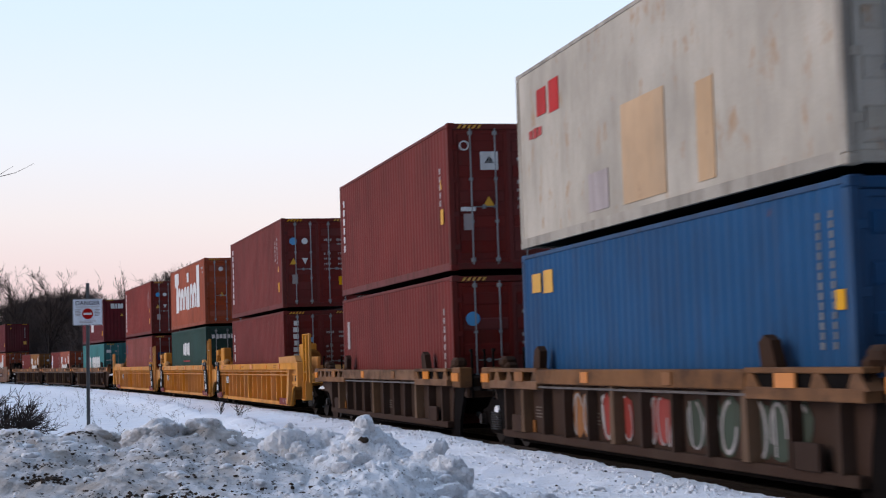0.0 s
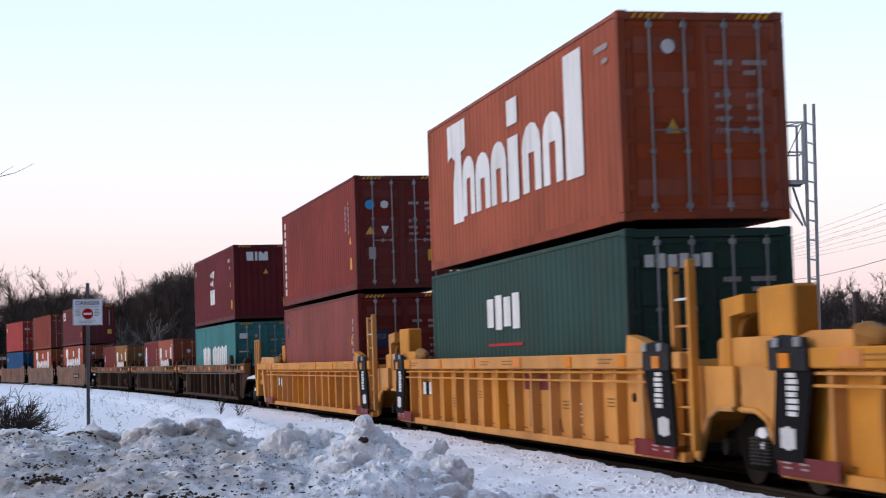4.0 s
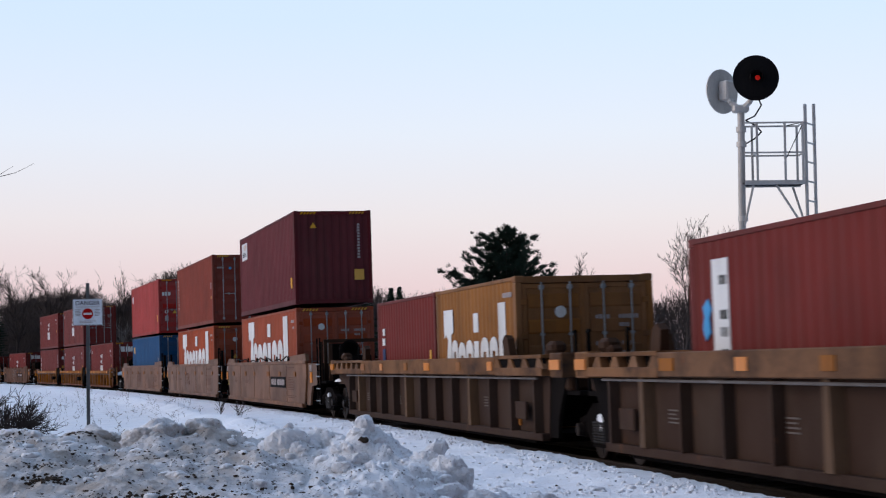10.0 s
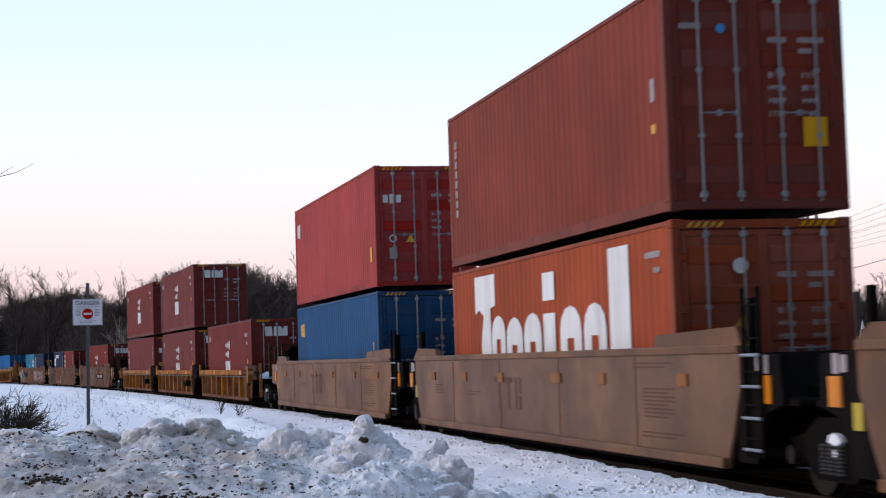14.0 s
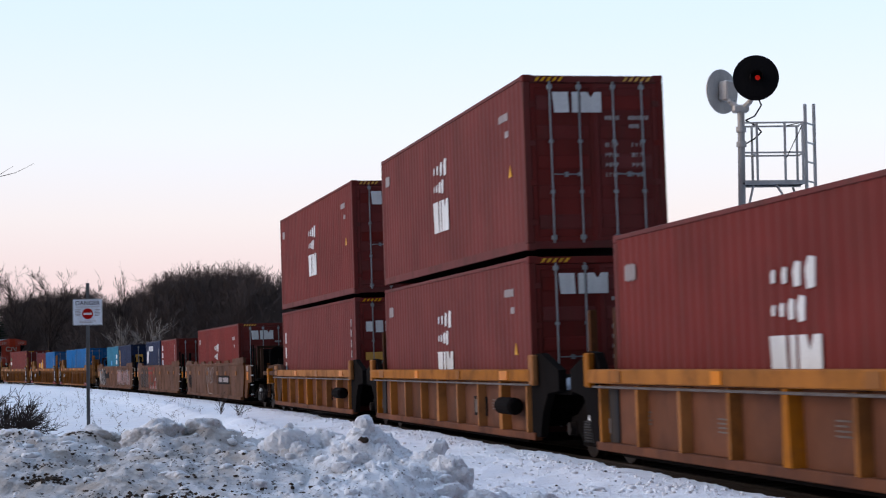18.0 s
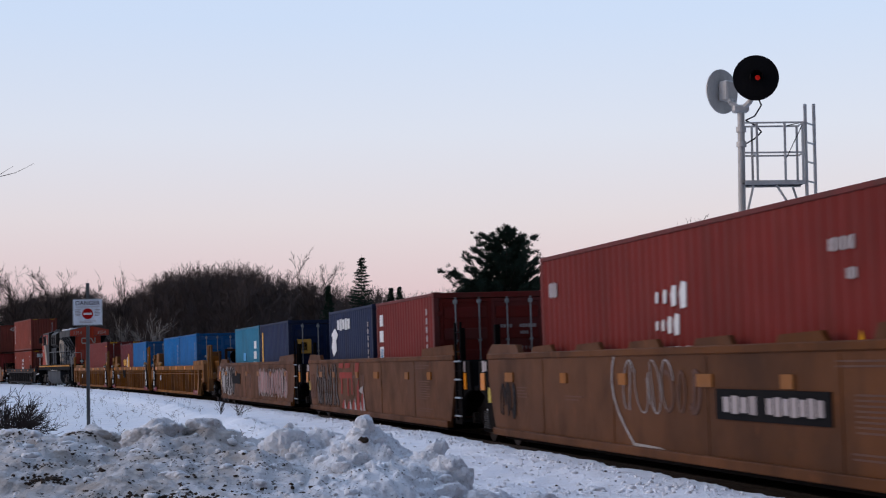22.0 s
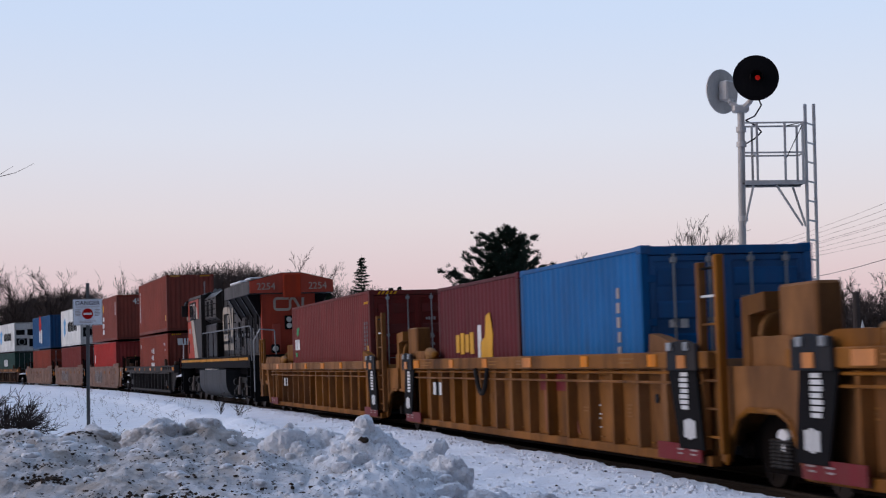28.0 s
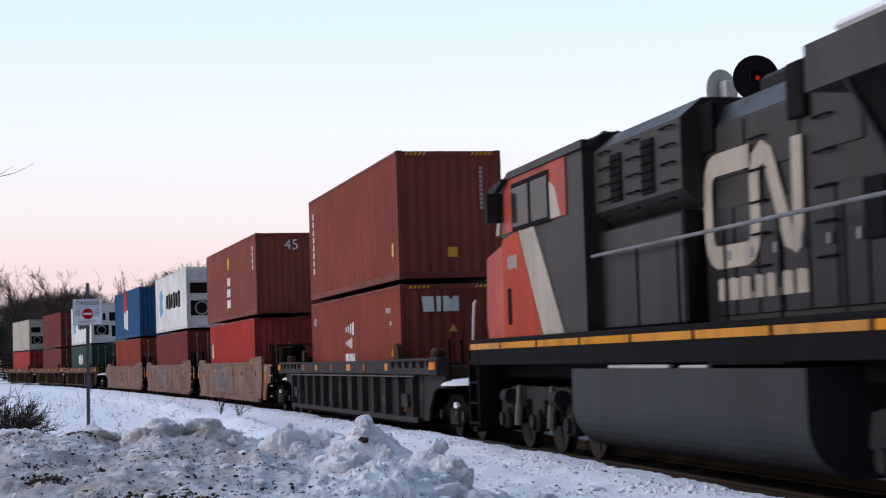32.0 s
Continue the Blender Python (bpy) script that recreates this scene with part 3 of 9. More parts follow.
def lessor_set(H):
    """Side and door marks of the plain leased boxes."""
    return corner_chevrons(H) + code_rows(H) + [
        Mark("front", 0.38, H - 0.75, 0.24, 0.24, M_SKY, "disc"), Mark("front", 0.76, H - 0.75, 0.2, 0.2, M_MARK, "disc"),
        Mark("front", 0.38, H - 1.40, 0.24, 0.2, M_YELLOW, "tri"), Mark("front", 0.76, H - 1.40, 0.2, 0.2, M_MARK, "trid"),
        Mark("front", 0.42, H - 1.98, 0.18, 0.3, M_GREYMARK, "plate"), Mark("front", 2.0, H - 2.05, 0.28, 0.28, M_YELLOW, "plate"),
        Mark("side", 0.95, H - 1.0, 0.10, 0.9, M_GREYMARK, "col6"), Mark("side", 1.35, H - 1.0, 0.10, 0.7, M_GREYMARK, "col5"),
        Mark("side", 0.75, H - 1.6, 0.2, 0.2, M_YELLOW, "tri"), Mark("side", 0.7, H - 2.2, 0.2, 0.3, M_YELLOW, "plate")]


def line_set(H, front=True, low=1.0):
    """Bold white block mark and small signs, as on the boxes of the commonest line here."""
    r = [Mark("side", 6.2, H - 1.8, 1.3, 0.62, M_MARK, "block3"), Mark("side", 6.2, H - 0.86, 1.2, 0.34, M_MARK, "glyphs"), Mark("side", 6.35, H - 1.22, 0.9, 0.28, M_MARK, "glyphs"),
         Mark("side", 11.5, H - 0.55, 0.45, 0.24, M_GREYMARK, "row5"), Mark("side", 1.3, H - 0.55, 0.6, 0.14, M_GREYMARK, "row6"), Mark("side", 1.1, H - 0.85, 0.25, 0.12, M_GREYMARK, "row3"),
         Mark("side", 0.95, H - 1.5, 0.2, 0.2, M_YELLOW, "tri")]
    if front:
        r += [Mark("front", 0.92, H - 0.46, 0.85, 0.34, M_MARK, "block3")] + corner_chevrons(H)
    return r


def word_set(H, v=1.7):
    return [Mark("side", 6.05, v, 8.7, 2.0, M_MARK, "bigword"), Mark("side", 0.75, H - 0.4, 0.6, 0.09, M_GREYMARK, "row7"), Mark("side", 0.6, H - 0.6, 0.25, 0.08, M_GREYMARK, "row3")]


def column(u, v0, v1, w, n, mat=None):
    return Mark("side", u, (v0 + v1) / 2, w, v1 - v0, mat or M_MARK, "col%d" % n)


LOW, STACK = 0.34, 3.335      # base of a box in a well, and of one on a high box
F20 = 6.06


def load(s, h, box):
    on_train(box, s, h)


def plain_door_marks(H):
    return corner_chevrons(H) + code_rows(H)


def load_train():
    H, H8 = 2.896, 2.591
    maroon = "maroon-red corrugated steel shipping container"
    # two wells of the leading car
    load(37.79, STACK, container("cream", H=H, end="doors", label="rust-streaked cream insulated container on a blue one", marks=[
        Mark("side", 10.35, 2.25, 1.4, 0.5, M_REDMARK, "row2"), Mark("side", 11.1, 1.8, 0.8, 0.16, M_REDMARK, "row3"),
        Mark("side", 5.95, 0.92, 1.7, 1.35, M_TAN, "plate"), Mark("side", 3.7, 0.85, 0.55, 1.2, M_TAN, "plate"), Mark("side", 7.9, 0.55, 0.9, 0.55, M_GREYMARK, "plate")]))
    load(37.79, LOW, container("blue", H=H, label="blue corrugated steel shipping container in a well car", marks=[
        Mark("side", 11.0, 2.4, 1.35, 0.36, M_YELLOW, "row2"), column(0.45, 1.2, 2.6, 0.07, 14, M_POST), column(0.75, 1.2, 2.6, 0.07, 14, M_POST), Mark("side", 0.3, 1.7, 0.2, 0.2, M_YELLOW, "plate"), Mark("side", 0.25, 0.9, 0.25, 0.25, M_YELLOW, "tri")]))
    load(20.46, STACK - 0.05, container("maroon", H=H, label=maroon + " with a white vertical word", marks=corner_chevrons(H) + code_rows(H) + [
        column(11.65, 1.1, 2.5, 0.17, 6), Mark("front", 0.33, H - 0.45, 0.2, 0.2, M_MARK, "ring"), Mark("front", 0.83, H - 0.75, 0.36, 0.36, M_MARK, "plate"), Mark("front", 0.83, H - 0.72, 0.2, 0.16, M_BLACK, "tri"),
        Mark("front", 0.8, H - 1.55, 0.24, 0.2, M_YELLOW, "tri"), Mark("front", 0.38, H - 1.7, 0.3, 0.08, M_MARK, "plate"), Mark("front", 0.38, H - 1.95, 0.2, 0.32, M_GREYMARK, "plate"),
        column(0.75, 1.3, 2.1, 0.1, 5, M_GREYMARK), Mark("side", 0.7, 1.75, 0.2, 0.2, M_YELLOW, "tri"), Mark("side", 0.65, 1.1, 0.22, 0.3, M_YELLOW, "plate")]))
    load(20.46, LOW - 0.05, container("maroon", H=H, label=maroon + " in the well under another", marks=plain_door_marks(H) + [
        Mark("front", 0.4, H - 0.85, 0.28, 0.28, M_SKY, "disc"), Mark("side", 11.4, 1.95, 0.3, 0.7, M_GREYMARK, "plate"), column(0.75, 0.9, 2.3, 0.1, 8, M_GREYMARK)]))
    # yellow car
    load(-2.09, STACK + 0.02, container("maroon", H=H, label=maroon + " with a white vertical word", marks=lessor_set(H) + [column(11.6, 0.5, 2.65, 0.2, 9)]))
    load(-2.09, LOW + 0.02, container("maroon", H=H, label=maroon + " with a white word down its door", marks=plain_door_marks(H) + [
        column(11.6, 0.9, 2.4, 0.17, 4), Mark("front", 0.4, H - 1.15, 0.18, 1.7, M_MARK, "col8"), Mark("front", 0.9, H - 0.95, 0.14, 0.14, M_SKY, "plate")]))
    load(-22.36, STACK + 0.03, container("orange", H=H, label="orange-red container with a large white word on its side", marks=word_set(H) + plain_door_marks(H) + [
        Mark("front", 0.72, H - 0.5, 0.2, 0.2, M_MARK, "disc"), Mark("front", 0.75, H - 1.6, 0.22, 0.2, M_YELLOW, "tri")]))
    load(-22.36, LOW + 0.03, container("green", H=H, label="dark green corrugated container in a yellow well car", marks=[
        Mark("side", 6.6, 1.98, 2.3, 0.6, M_MARK, "row4"), Mark("side", 6.5, 1.42, 2.3, 0.05, M_REDMARK, "plate"), Mark("front", 0.75, H - 0.45, 1.0, 0.2, M_MARK, "row6")] + plain_door_marks(H)[2:]))
    load(-42.93, STACK + 0.04, container("maroon", H=H, lighter="brick", label=maroon + " with a white vertical word", marks=lessor_set(H) + [column(11.6, 0.3, 2.65, 0.24, 9)]))
    load(-42.93, LOW + 0.04, container("maroon", H=H, lighter="oxide", label=maroon + " with a blue and yellow plate", marks=plain_door_marks(H) + [
        Mark("side", 11.5, 2.25, 0.22, 0.5, M_NAVYMARK, "plate"), Mark("side", 11.5, 2.36, 0.2, 0.16, M_YELLOW, "tri"), Mark("side", 0.9, 1.75, 0.2, 0.25, M_YELLOW, "tri"), column(0.75, 0.8, 2.3, 0.1, 8, M_GREYMARK),
        Mark("front", 0.55, 1.75, 0.46, 0.42, M_NAVYMARK, "plate"), Mark("front", 0.55, 1.80, 0.32, 0.14, M_YELLOW, "chevron"), Mark("front", 0.55, 0.95, 0.4, 0.25, M_YELLOW, "plate")]))
    # dark car
    load(-66.84, STACK - 0.02, container("wine", H=H, end="panel", label="wine-red container with white block marks", marks=line_set(H) + [
        Mark("front", 1.25, H - 1.05, 0.2, 0.18, M_YELLOW, "tri"), Mark("front", 1.98, H - 1.05, 0.08, 1.3, M_GREYMARK, "col14"), Mark("front", 2.05, H - 2.25, 0.3, 0.33, M_YELLOW, "plate"), Mark("side", 0.7, H - 2.3, 0.28, 0.33, M_YELLOW, "plate")]))
    load(-66.84, LOW - 0.02, container("teal", H=H, label="teal corrugated container with large white letter blocks", marks=plain_door_marks(H) + [
        Mark("side", 4.45, 1.6, 4.2, 0.85, M_MARK, "row8"), Mark("side", 8.4, 1.6, 2.3, 0.85, M_MARK, "row5"), Mark("front", 0.33, H - 0.55, 0.32, 0.2, M_MARK, "plate"), Mark("front", 0.82, H - 0.55, 0.14, 0.2, M_GREYMARK, "disc"), Mark("front", 0.33, H - 1.15, 0.35, 0.05, M_MARK, "plate")]))
    for s, c1, c2, l1 in ((-87.34, "orange", "maroon", "orange-red"), (-107.80, "mustard", "maroon", "mustard-brown")):
        load(s + 3.1, LOW, container(c1, F20, H8, label=l1 + " twenty-foot container with a large white word", marks=[
            Mark("side", 3.05, 1.38, 4.7, 1.6, M_MARK, "bigword"), Mark("side", 0.55, H8 - 0.3, 0.6, 0.09, M_GREYMARK, "row7"), Mark("front", 0.78, H8 - 0.62, 0.2, 0.2, M_MARK, "disc")] + code_rows(H8)))
        if c1 == "orange":
            column_marks = [Mark("side", 5.05, 1.35, 0.5, 1.9, M_MARK, "plate")] + [Mark("side", 4.97, z, 0.24, 0.11, M_BLACK, "disc" if z > 2.1 else "plate") for z in (2.05, 1.65, 1.45, 1.2, 0.95, 0.75)]
            column_marks += [Mark("side", 5.5, 1.6, 0.3, 0.5, M_SKY, "blob"), column(0.62, 0.5, 2.2, 0.16, 8, M_GREYMARK), Mark("side", 0.3, 1.2, 0.16, 0.25, M_YELLOW, "plate")]
        else:
            column_marks = [column(5.35, 1.55, 2.0, 0.3, 2), Mark("side", 5.35, 1.3, 0.3, 0.4, M_NAVYMARK, "plate"), column(5.35, 0.95, 1.1, 0.3, 1), Mark("side", 0.5, 1.3, 0.16, 0.25, M_YELLOW, "plate")]
        load(s - 3.1, LOW, container(c2, F20, H8, label="maroon twenty-foot container in a dark well car", marks=column_marks))
    # brown car
    load(-132.47, STACK + 0.03, container("wine", H=H, end="panel", label="wine-red container with a small two-coloured plate", marks=corner_chevrons(H) + [
        Mark("side", 10.95, H - 0.55, 1.3, 0.62, M_MARK, "plate"), Mark("side", 10.75, H - 0.40, 0.7, 0.2, M_YELLOW, "plate"), Mark("side", 10.95, H - 0.66, 1.0, 0.2, M_BLACK, "row3"), Mark("front", 0.6, H - 0.45, 0.2, 0.18, M_YELLOW, "tri"), Mark("front", 2.02, H - 0.95, 0.08, 1.1, M_GREYMARK, "col12"),
        Mark("front", 2.02, H - 2.0, 0.3, 0.33, M_YELLOW, "plate"), Mark("side", 0.7, H - 2.2, 0.25, 0.33, M_YELLOW, "plate")]))
    load(-132.47, LOW + 0.03, container("orange", H=H, label="orange-red container with a large white word on its side", marks=word_set(H) + plain_door_marks(H) + [Mark("front", 0.78, H - 0.6, 0.2, 0.2, M_MARK, "disc")]))
    load(-152.74, STACK, container("rustred", H=H, label="rust-red container with dark stained doors", marks=plain_door_marks(H) + [
        column(11.6, 0.9, 2.4, 0.15, 8, M_GREYMARK), Mark("front", 0.76, H - 0.58, 0.12, 0.12, M_SKY, "disc"), Mark("front", 0.35, H - 0.55, 0.3, 0.08, M_GREYMARK, "row5"), Mark("front", 2.0, H - 1.9, 0.32, 0.38, M_YELLOW, "plate"),
        Mark("side", 0.5, 1.6, 0.15, 0.3, M_GREYMARK, "plate"), Mark("side", 0.5, 1.1, 0.15, 0.12, M_YELLOW, "plate")]))
    load(-152.74, LOW, container("orange", H=H, label="orange-red container with a large white word on its side", marks=word_set(H) + plain_door_marks(H) + [Mark("front", 0.9, H - 0.6, 0.2, 0.22, M_MARK, "disc"), Mark("front", 0.9, H - 1.3, 0.24, 0.2, M_YELLOW, "tri")]))
    load(-172.59, STACK - 0.01, container("red", H=H, label="bright red container with a white block on its door", marks=plain_door_marks(H) + [
        Mark("front", 0.42, H - 0.8, 0.48, 0.22, M_MARK, "row3"), Mark("front", 0.42, H - 1.75, 0.18, 0.18, M_MARK, "ring"), Mark("front", 0.85, H - 1.75, 0.22, 0.18, M_YELLOW, "tri"), Mark("front", 0.42, H - 2.1, 0.18, 0.26, M_GREYMARK, "plate"),
        Mark("front", 2.0, H - 2.1, 0.3, 0.33, M_YELLOW, "plate"), Mark("side", 11.5, 2.2, 0.55, 0.42, M_MARK, "row2"), Mark("side", 0.6, 0.8, 0.2, 0.35, M_YELLOW, "plate")]))
    load(-172.59, LOW - 0.01, container("blue", H=H, label="blue corrugated container in a brown well car", marks=plain_door_marks(H) + [Mark("side", 11.2, 2.2, 0.7, 0.4, M_YELLOW, "row2"), Mark("side", 0.6, 1.6, 0.12, 0.2, M_GREYMARK, "plate")]))
    # orange-brown car of the short wells
    load(-194.93, LOW - 0.03, container("maroon", H=H, label="maroon container with white block marks, alone in its well", marks=line_set(H) + code_rows(H)))
    load(-211.53, STACK - 0.03, container("maroon", H=H, label="maroon container with white block marks", marks=line_set(H) + code_rows(H)))
    load(-211.53, LOW - 0.03, container("maroon", H=H, label="maroon container with white block marks, under another", marks=line_set(H) + code_rows(H)))
    load(-227.57, STACK - 0.04, container("maroon", H=H, label="maroon container with white block marks and dirty doors", marks=line_set(H) + code_rows(H)))
    load(-227.57, LOW - 0.04, container("maroon", H=H, label="maroon container with a white block on its door", marks=corner_chevrons(H) + [
        column(11.6, 0.9, 2.3, 0.2, 3), Mark("front", 0.62, H - 0.75, 0.75, 0.3, M_MARK, "row3"), Mark("front", 0.95, H - 0.4, 0.2, 0.2, M_MARK, "ring"), Mark("front", 0.5, H - 1.5, 0.5, 0.2, M_YELLOW, "plate"), column(0.6, 0.8, 2.4, 0.1, 6, M_GREYMARK)]))
    # second brown car
    load(-250.26, LOW - 0.10, container("maroon", H=H, label="maroon container with white block marks, alone in its well", marks=line_set(H) + code_rows(H)))
    load(-267.21, LOW, container("maroon", F20, H8, label="maroon twenty-foot container with a white and blue column", marks=code_rows(H8) + [column(5.5, 0.5, 2.35, 0.42, 5), Mark("side", 5.5, 1.35, 0.3, 0.3, M_SKY, "plate"), column(0.7, 1.2, 2.3, 0.12, 6, M_GREYMARK)]))
    load(-273.80, LOW + 0.01, container("navy", F20, H8, label="navy twenty-foot container with a white emblem", marks=[Mark("side", 3.9, 2.2, 1.9, 0.3, M_MARK, "row5"), Mark("side", 5.25, 1.75, 1.0, 0.75, M_MARK, "blob"), column(0.6, 1.2, 2.2, 0.1, 6, M_GREYMARK)]))
    load(-287.14, LOW, container("navy", F20, H8, label="navy twenty-foot container with a yellow door plate", marks=code_rows(H8) + [Mark("front", 0.5, 1.75, 0.45, 0.45, M_YELLOW, "plate"), Mark("front", 0.5, 1.75, 0.2, 0.26, M_BLACK, "plate"), Mark("side", 5.5, 1.3, 0.25, 2.0, M_YELLOW, "plate")]))
    load(-293.48, LOW, container("cyan", F20, H8, label="sea-blue twenty-foot container in a brown well car", marks=[column(1.0, 1.0, 2.1, 0.6, 3), Mark("side", 3.6, 1.5, 0.6, 0.3, M_SKY, "plate")]))
    # second yellow car
    load(-311.47, LOW + 0.09, container("brightblue", F20, H8, label="bright blue twenty-foot container in a yellow well car", marks=code_rows(H8) + [column(0.6, 1.0, 2.2, 0.1, 6, M_GREYMARK), Mark("front", 0.5, 1.55, 0.3, 0.12, M_MARK, "row2")]))
    load(-317.71, LOW + 0.09, container("brightblue", F20, H8, label="bright blue twenty-foot container in a yellow well car", marks=[column(0.6, 1.0, 2.2, 0.1, 6, M_GREYMARK)]))
    load(-331.54, LOW + 0.06, container("brightblue", F20, H8, label="bright blue twenty-foot container beside a maroon one", marks=code_rows(H8) + [column(1.0, 0.9, 2.1, 0.14, 6, M_GREYMARK), Mark("front", 0.5, 1.55, 0.3, 0.12, M_MARK, "row2")]))
    load(-337.75, LOW + 0.06, container("wine", F20, H8, label="wine-red twenty-foot container with a yellow emblem", marks=[
        Mark("side", 2.25, 1.5, 0.95, 0.95, M_YELLOW, "boot"), Mark("side", 2.75, 1.42, 0.25, 0.7, M_MARK, "plate"), Mark("side", 3.9, 1.45, 1.5, 0.4, M_YELLOW, "row4")]))
    load(-354.30, LOW + 0.06, container("maroon", H=H, label="maroon container with a grey-barred door", marks=plain_door_marks(H) + [Mark("side", 11.25, 1.72, 0.85, 0.32, M_MARK, "block3"), Mark("side", 11.1, 2.12, 0.6, 0.28, M_GREENMARK, "blob"), Mark("side", 11.45, 1.42, 0.3, 0.12, M_GREENMARK, "plate"), column(0.38, 0.5, 2.15, 0.11, 16, M_POST), column(0.68, 0.5, 2.15, 0.11, 16, M_POST), Mark("side", 0.32, 1.45, 0.2, 0.18, M_YELLOW, "plate"), Mark("side", 0.34, 1.02, 0.2, 0.16, M_MARK, "plate"), Mark("side", 0.45, H - 0.3, 0.5, 0.06, M_YELLOW, "chevron")]))
    # behind the locomotive
    load(-402.39, STACK + 0.03, container("rustred", H=H, end="panel", label="rust-red container with a corrugated front", marks=corner_chevrons(H) + [
        column(11.5, 0.7, 2.5, 0.17, 8), Mark("front", 1.25, 0.6, 0.22, 0.22, M_YELLOW, "plate"), Mark("front", 1.95, H - 0.85, 0.08, 1.0, M_GREYMARK, "col10"), Mark("side", 0.6, 0.7, 0.2, 0.3, M_YELLOW, "plate")]))
    load(-402.39, LOW + 0.03, container("rustred", H=H, end="panel", label="rust-red container with white block marks", marks=line_set(H) + [Mark("front", 1.2, H - 1.0, 0.2, 0.18, M_YELLOW, "tri")]))
    load(-426.51, STACK, container("rustred", 13.716, H, "panel", label="long rust-red container with a white number on its front", marks=[
        Mark("front", 1.3, H - 0.45, 0.6, 0.52, M_MARK, "text:45"), column(7.05, 0.4, 1.7, 0.9, 3), Mark("side", 7.05, 2.2, 0.5, 0.4, M_YELLOW, "disc"), column(0.8, 1.6, 2.5, 0.2, 4)]))
    load(-426.51, LOW, container("red", H=H, end="panel", label="red container under a long rust-red one", marks=[Mark("side", 11.4, 1.8, 0.45, 0.6, M_MARK, "row2"), Mark("front", 1.25, 1.9, 0.2, 0.2, M_YELLOW, "tri")]))
    load(-446.52, STACK, container("white", H=H, end="reefer", label="white refrigerated container with black letter blocks", marks=[
        Mark("side", 5.0, 1.5, 5.6, 0.8, M_BLACK, "row6"), Mark("side", 9.8, 1.5, 1.7, 1.5, M_SKY, "blob")]))
    load(-446.52, LOW, container("maroon", H=H, label="maroon container under a white one", marks=code_rows(H)))
    load(-466.04, STACK, container("blue", H=H, end="panel", label="blue container with a white block and a red disc", marks=[
        Mark("side", 6.5, 1.1, 2.2, 1.2, M_MARK, "row2"), Mark("side", 6.8, 2.2, 1.6, 0.5, M_REDMARK, "disc"), Mark("front", 1.9, 0.7, 0.3, 0.3, M_YELLOW, "plate")]))
    load(-466.04, LOW, container("rustred", H=H, label="rust-red container under a blue one", marks=code_rows(H)))
    load(-491.65, STACK, container("white", H=H, end="reefer", label="white refrigerated container with black letter blocks", marks=[
        Mark("side", 5.0, 1.5, 5.6, 0.8, M_BLACK, "row6"), Mark("side", 9.8, 1.5, 1.7, 1.5, M_SKY, "blob")]))
    load(-491.65, LOW, container("green", H=H, label="dark green container under a white one", marks=[Mark("side", 6.5, 1.85, 2.6, 0.75, M_MARK, "row3")] + code_rows(H)))
    for h in (STACK, LOW):
        load(-510.76, h, container("maroon", H=H, label="maroon container far back in the train", marks=code_rows(H)))
    load(-532.37, STACK, container("cream", H=H, end="reefer", label="cream refrigerated container far back in the train"))
    load(-532.37, LOW, container("red", H=H, label="red container under a cream one", marks=code_rows(H)))


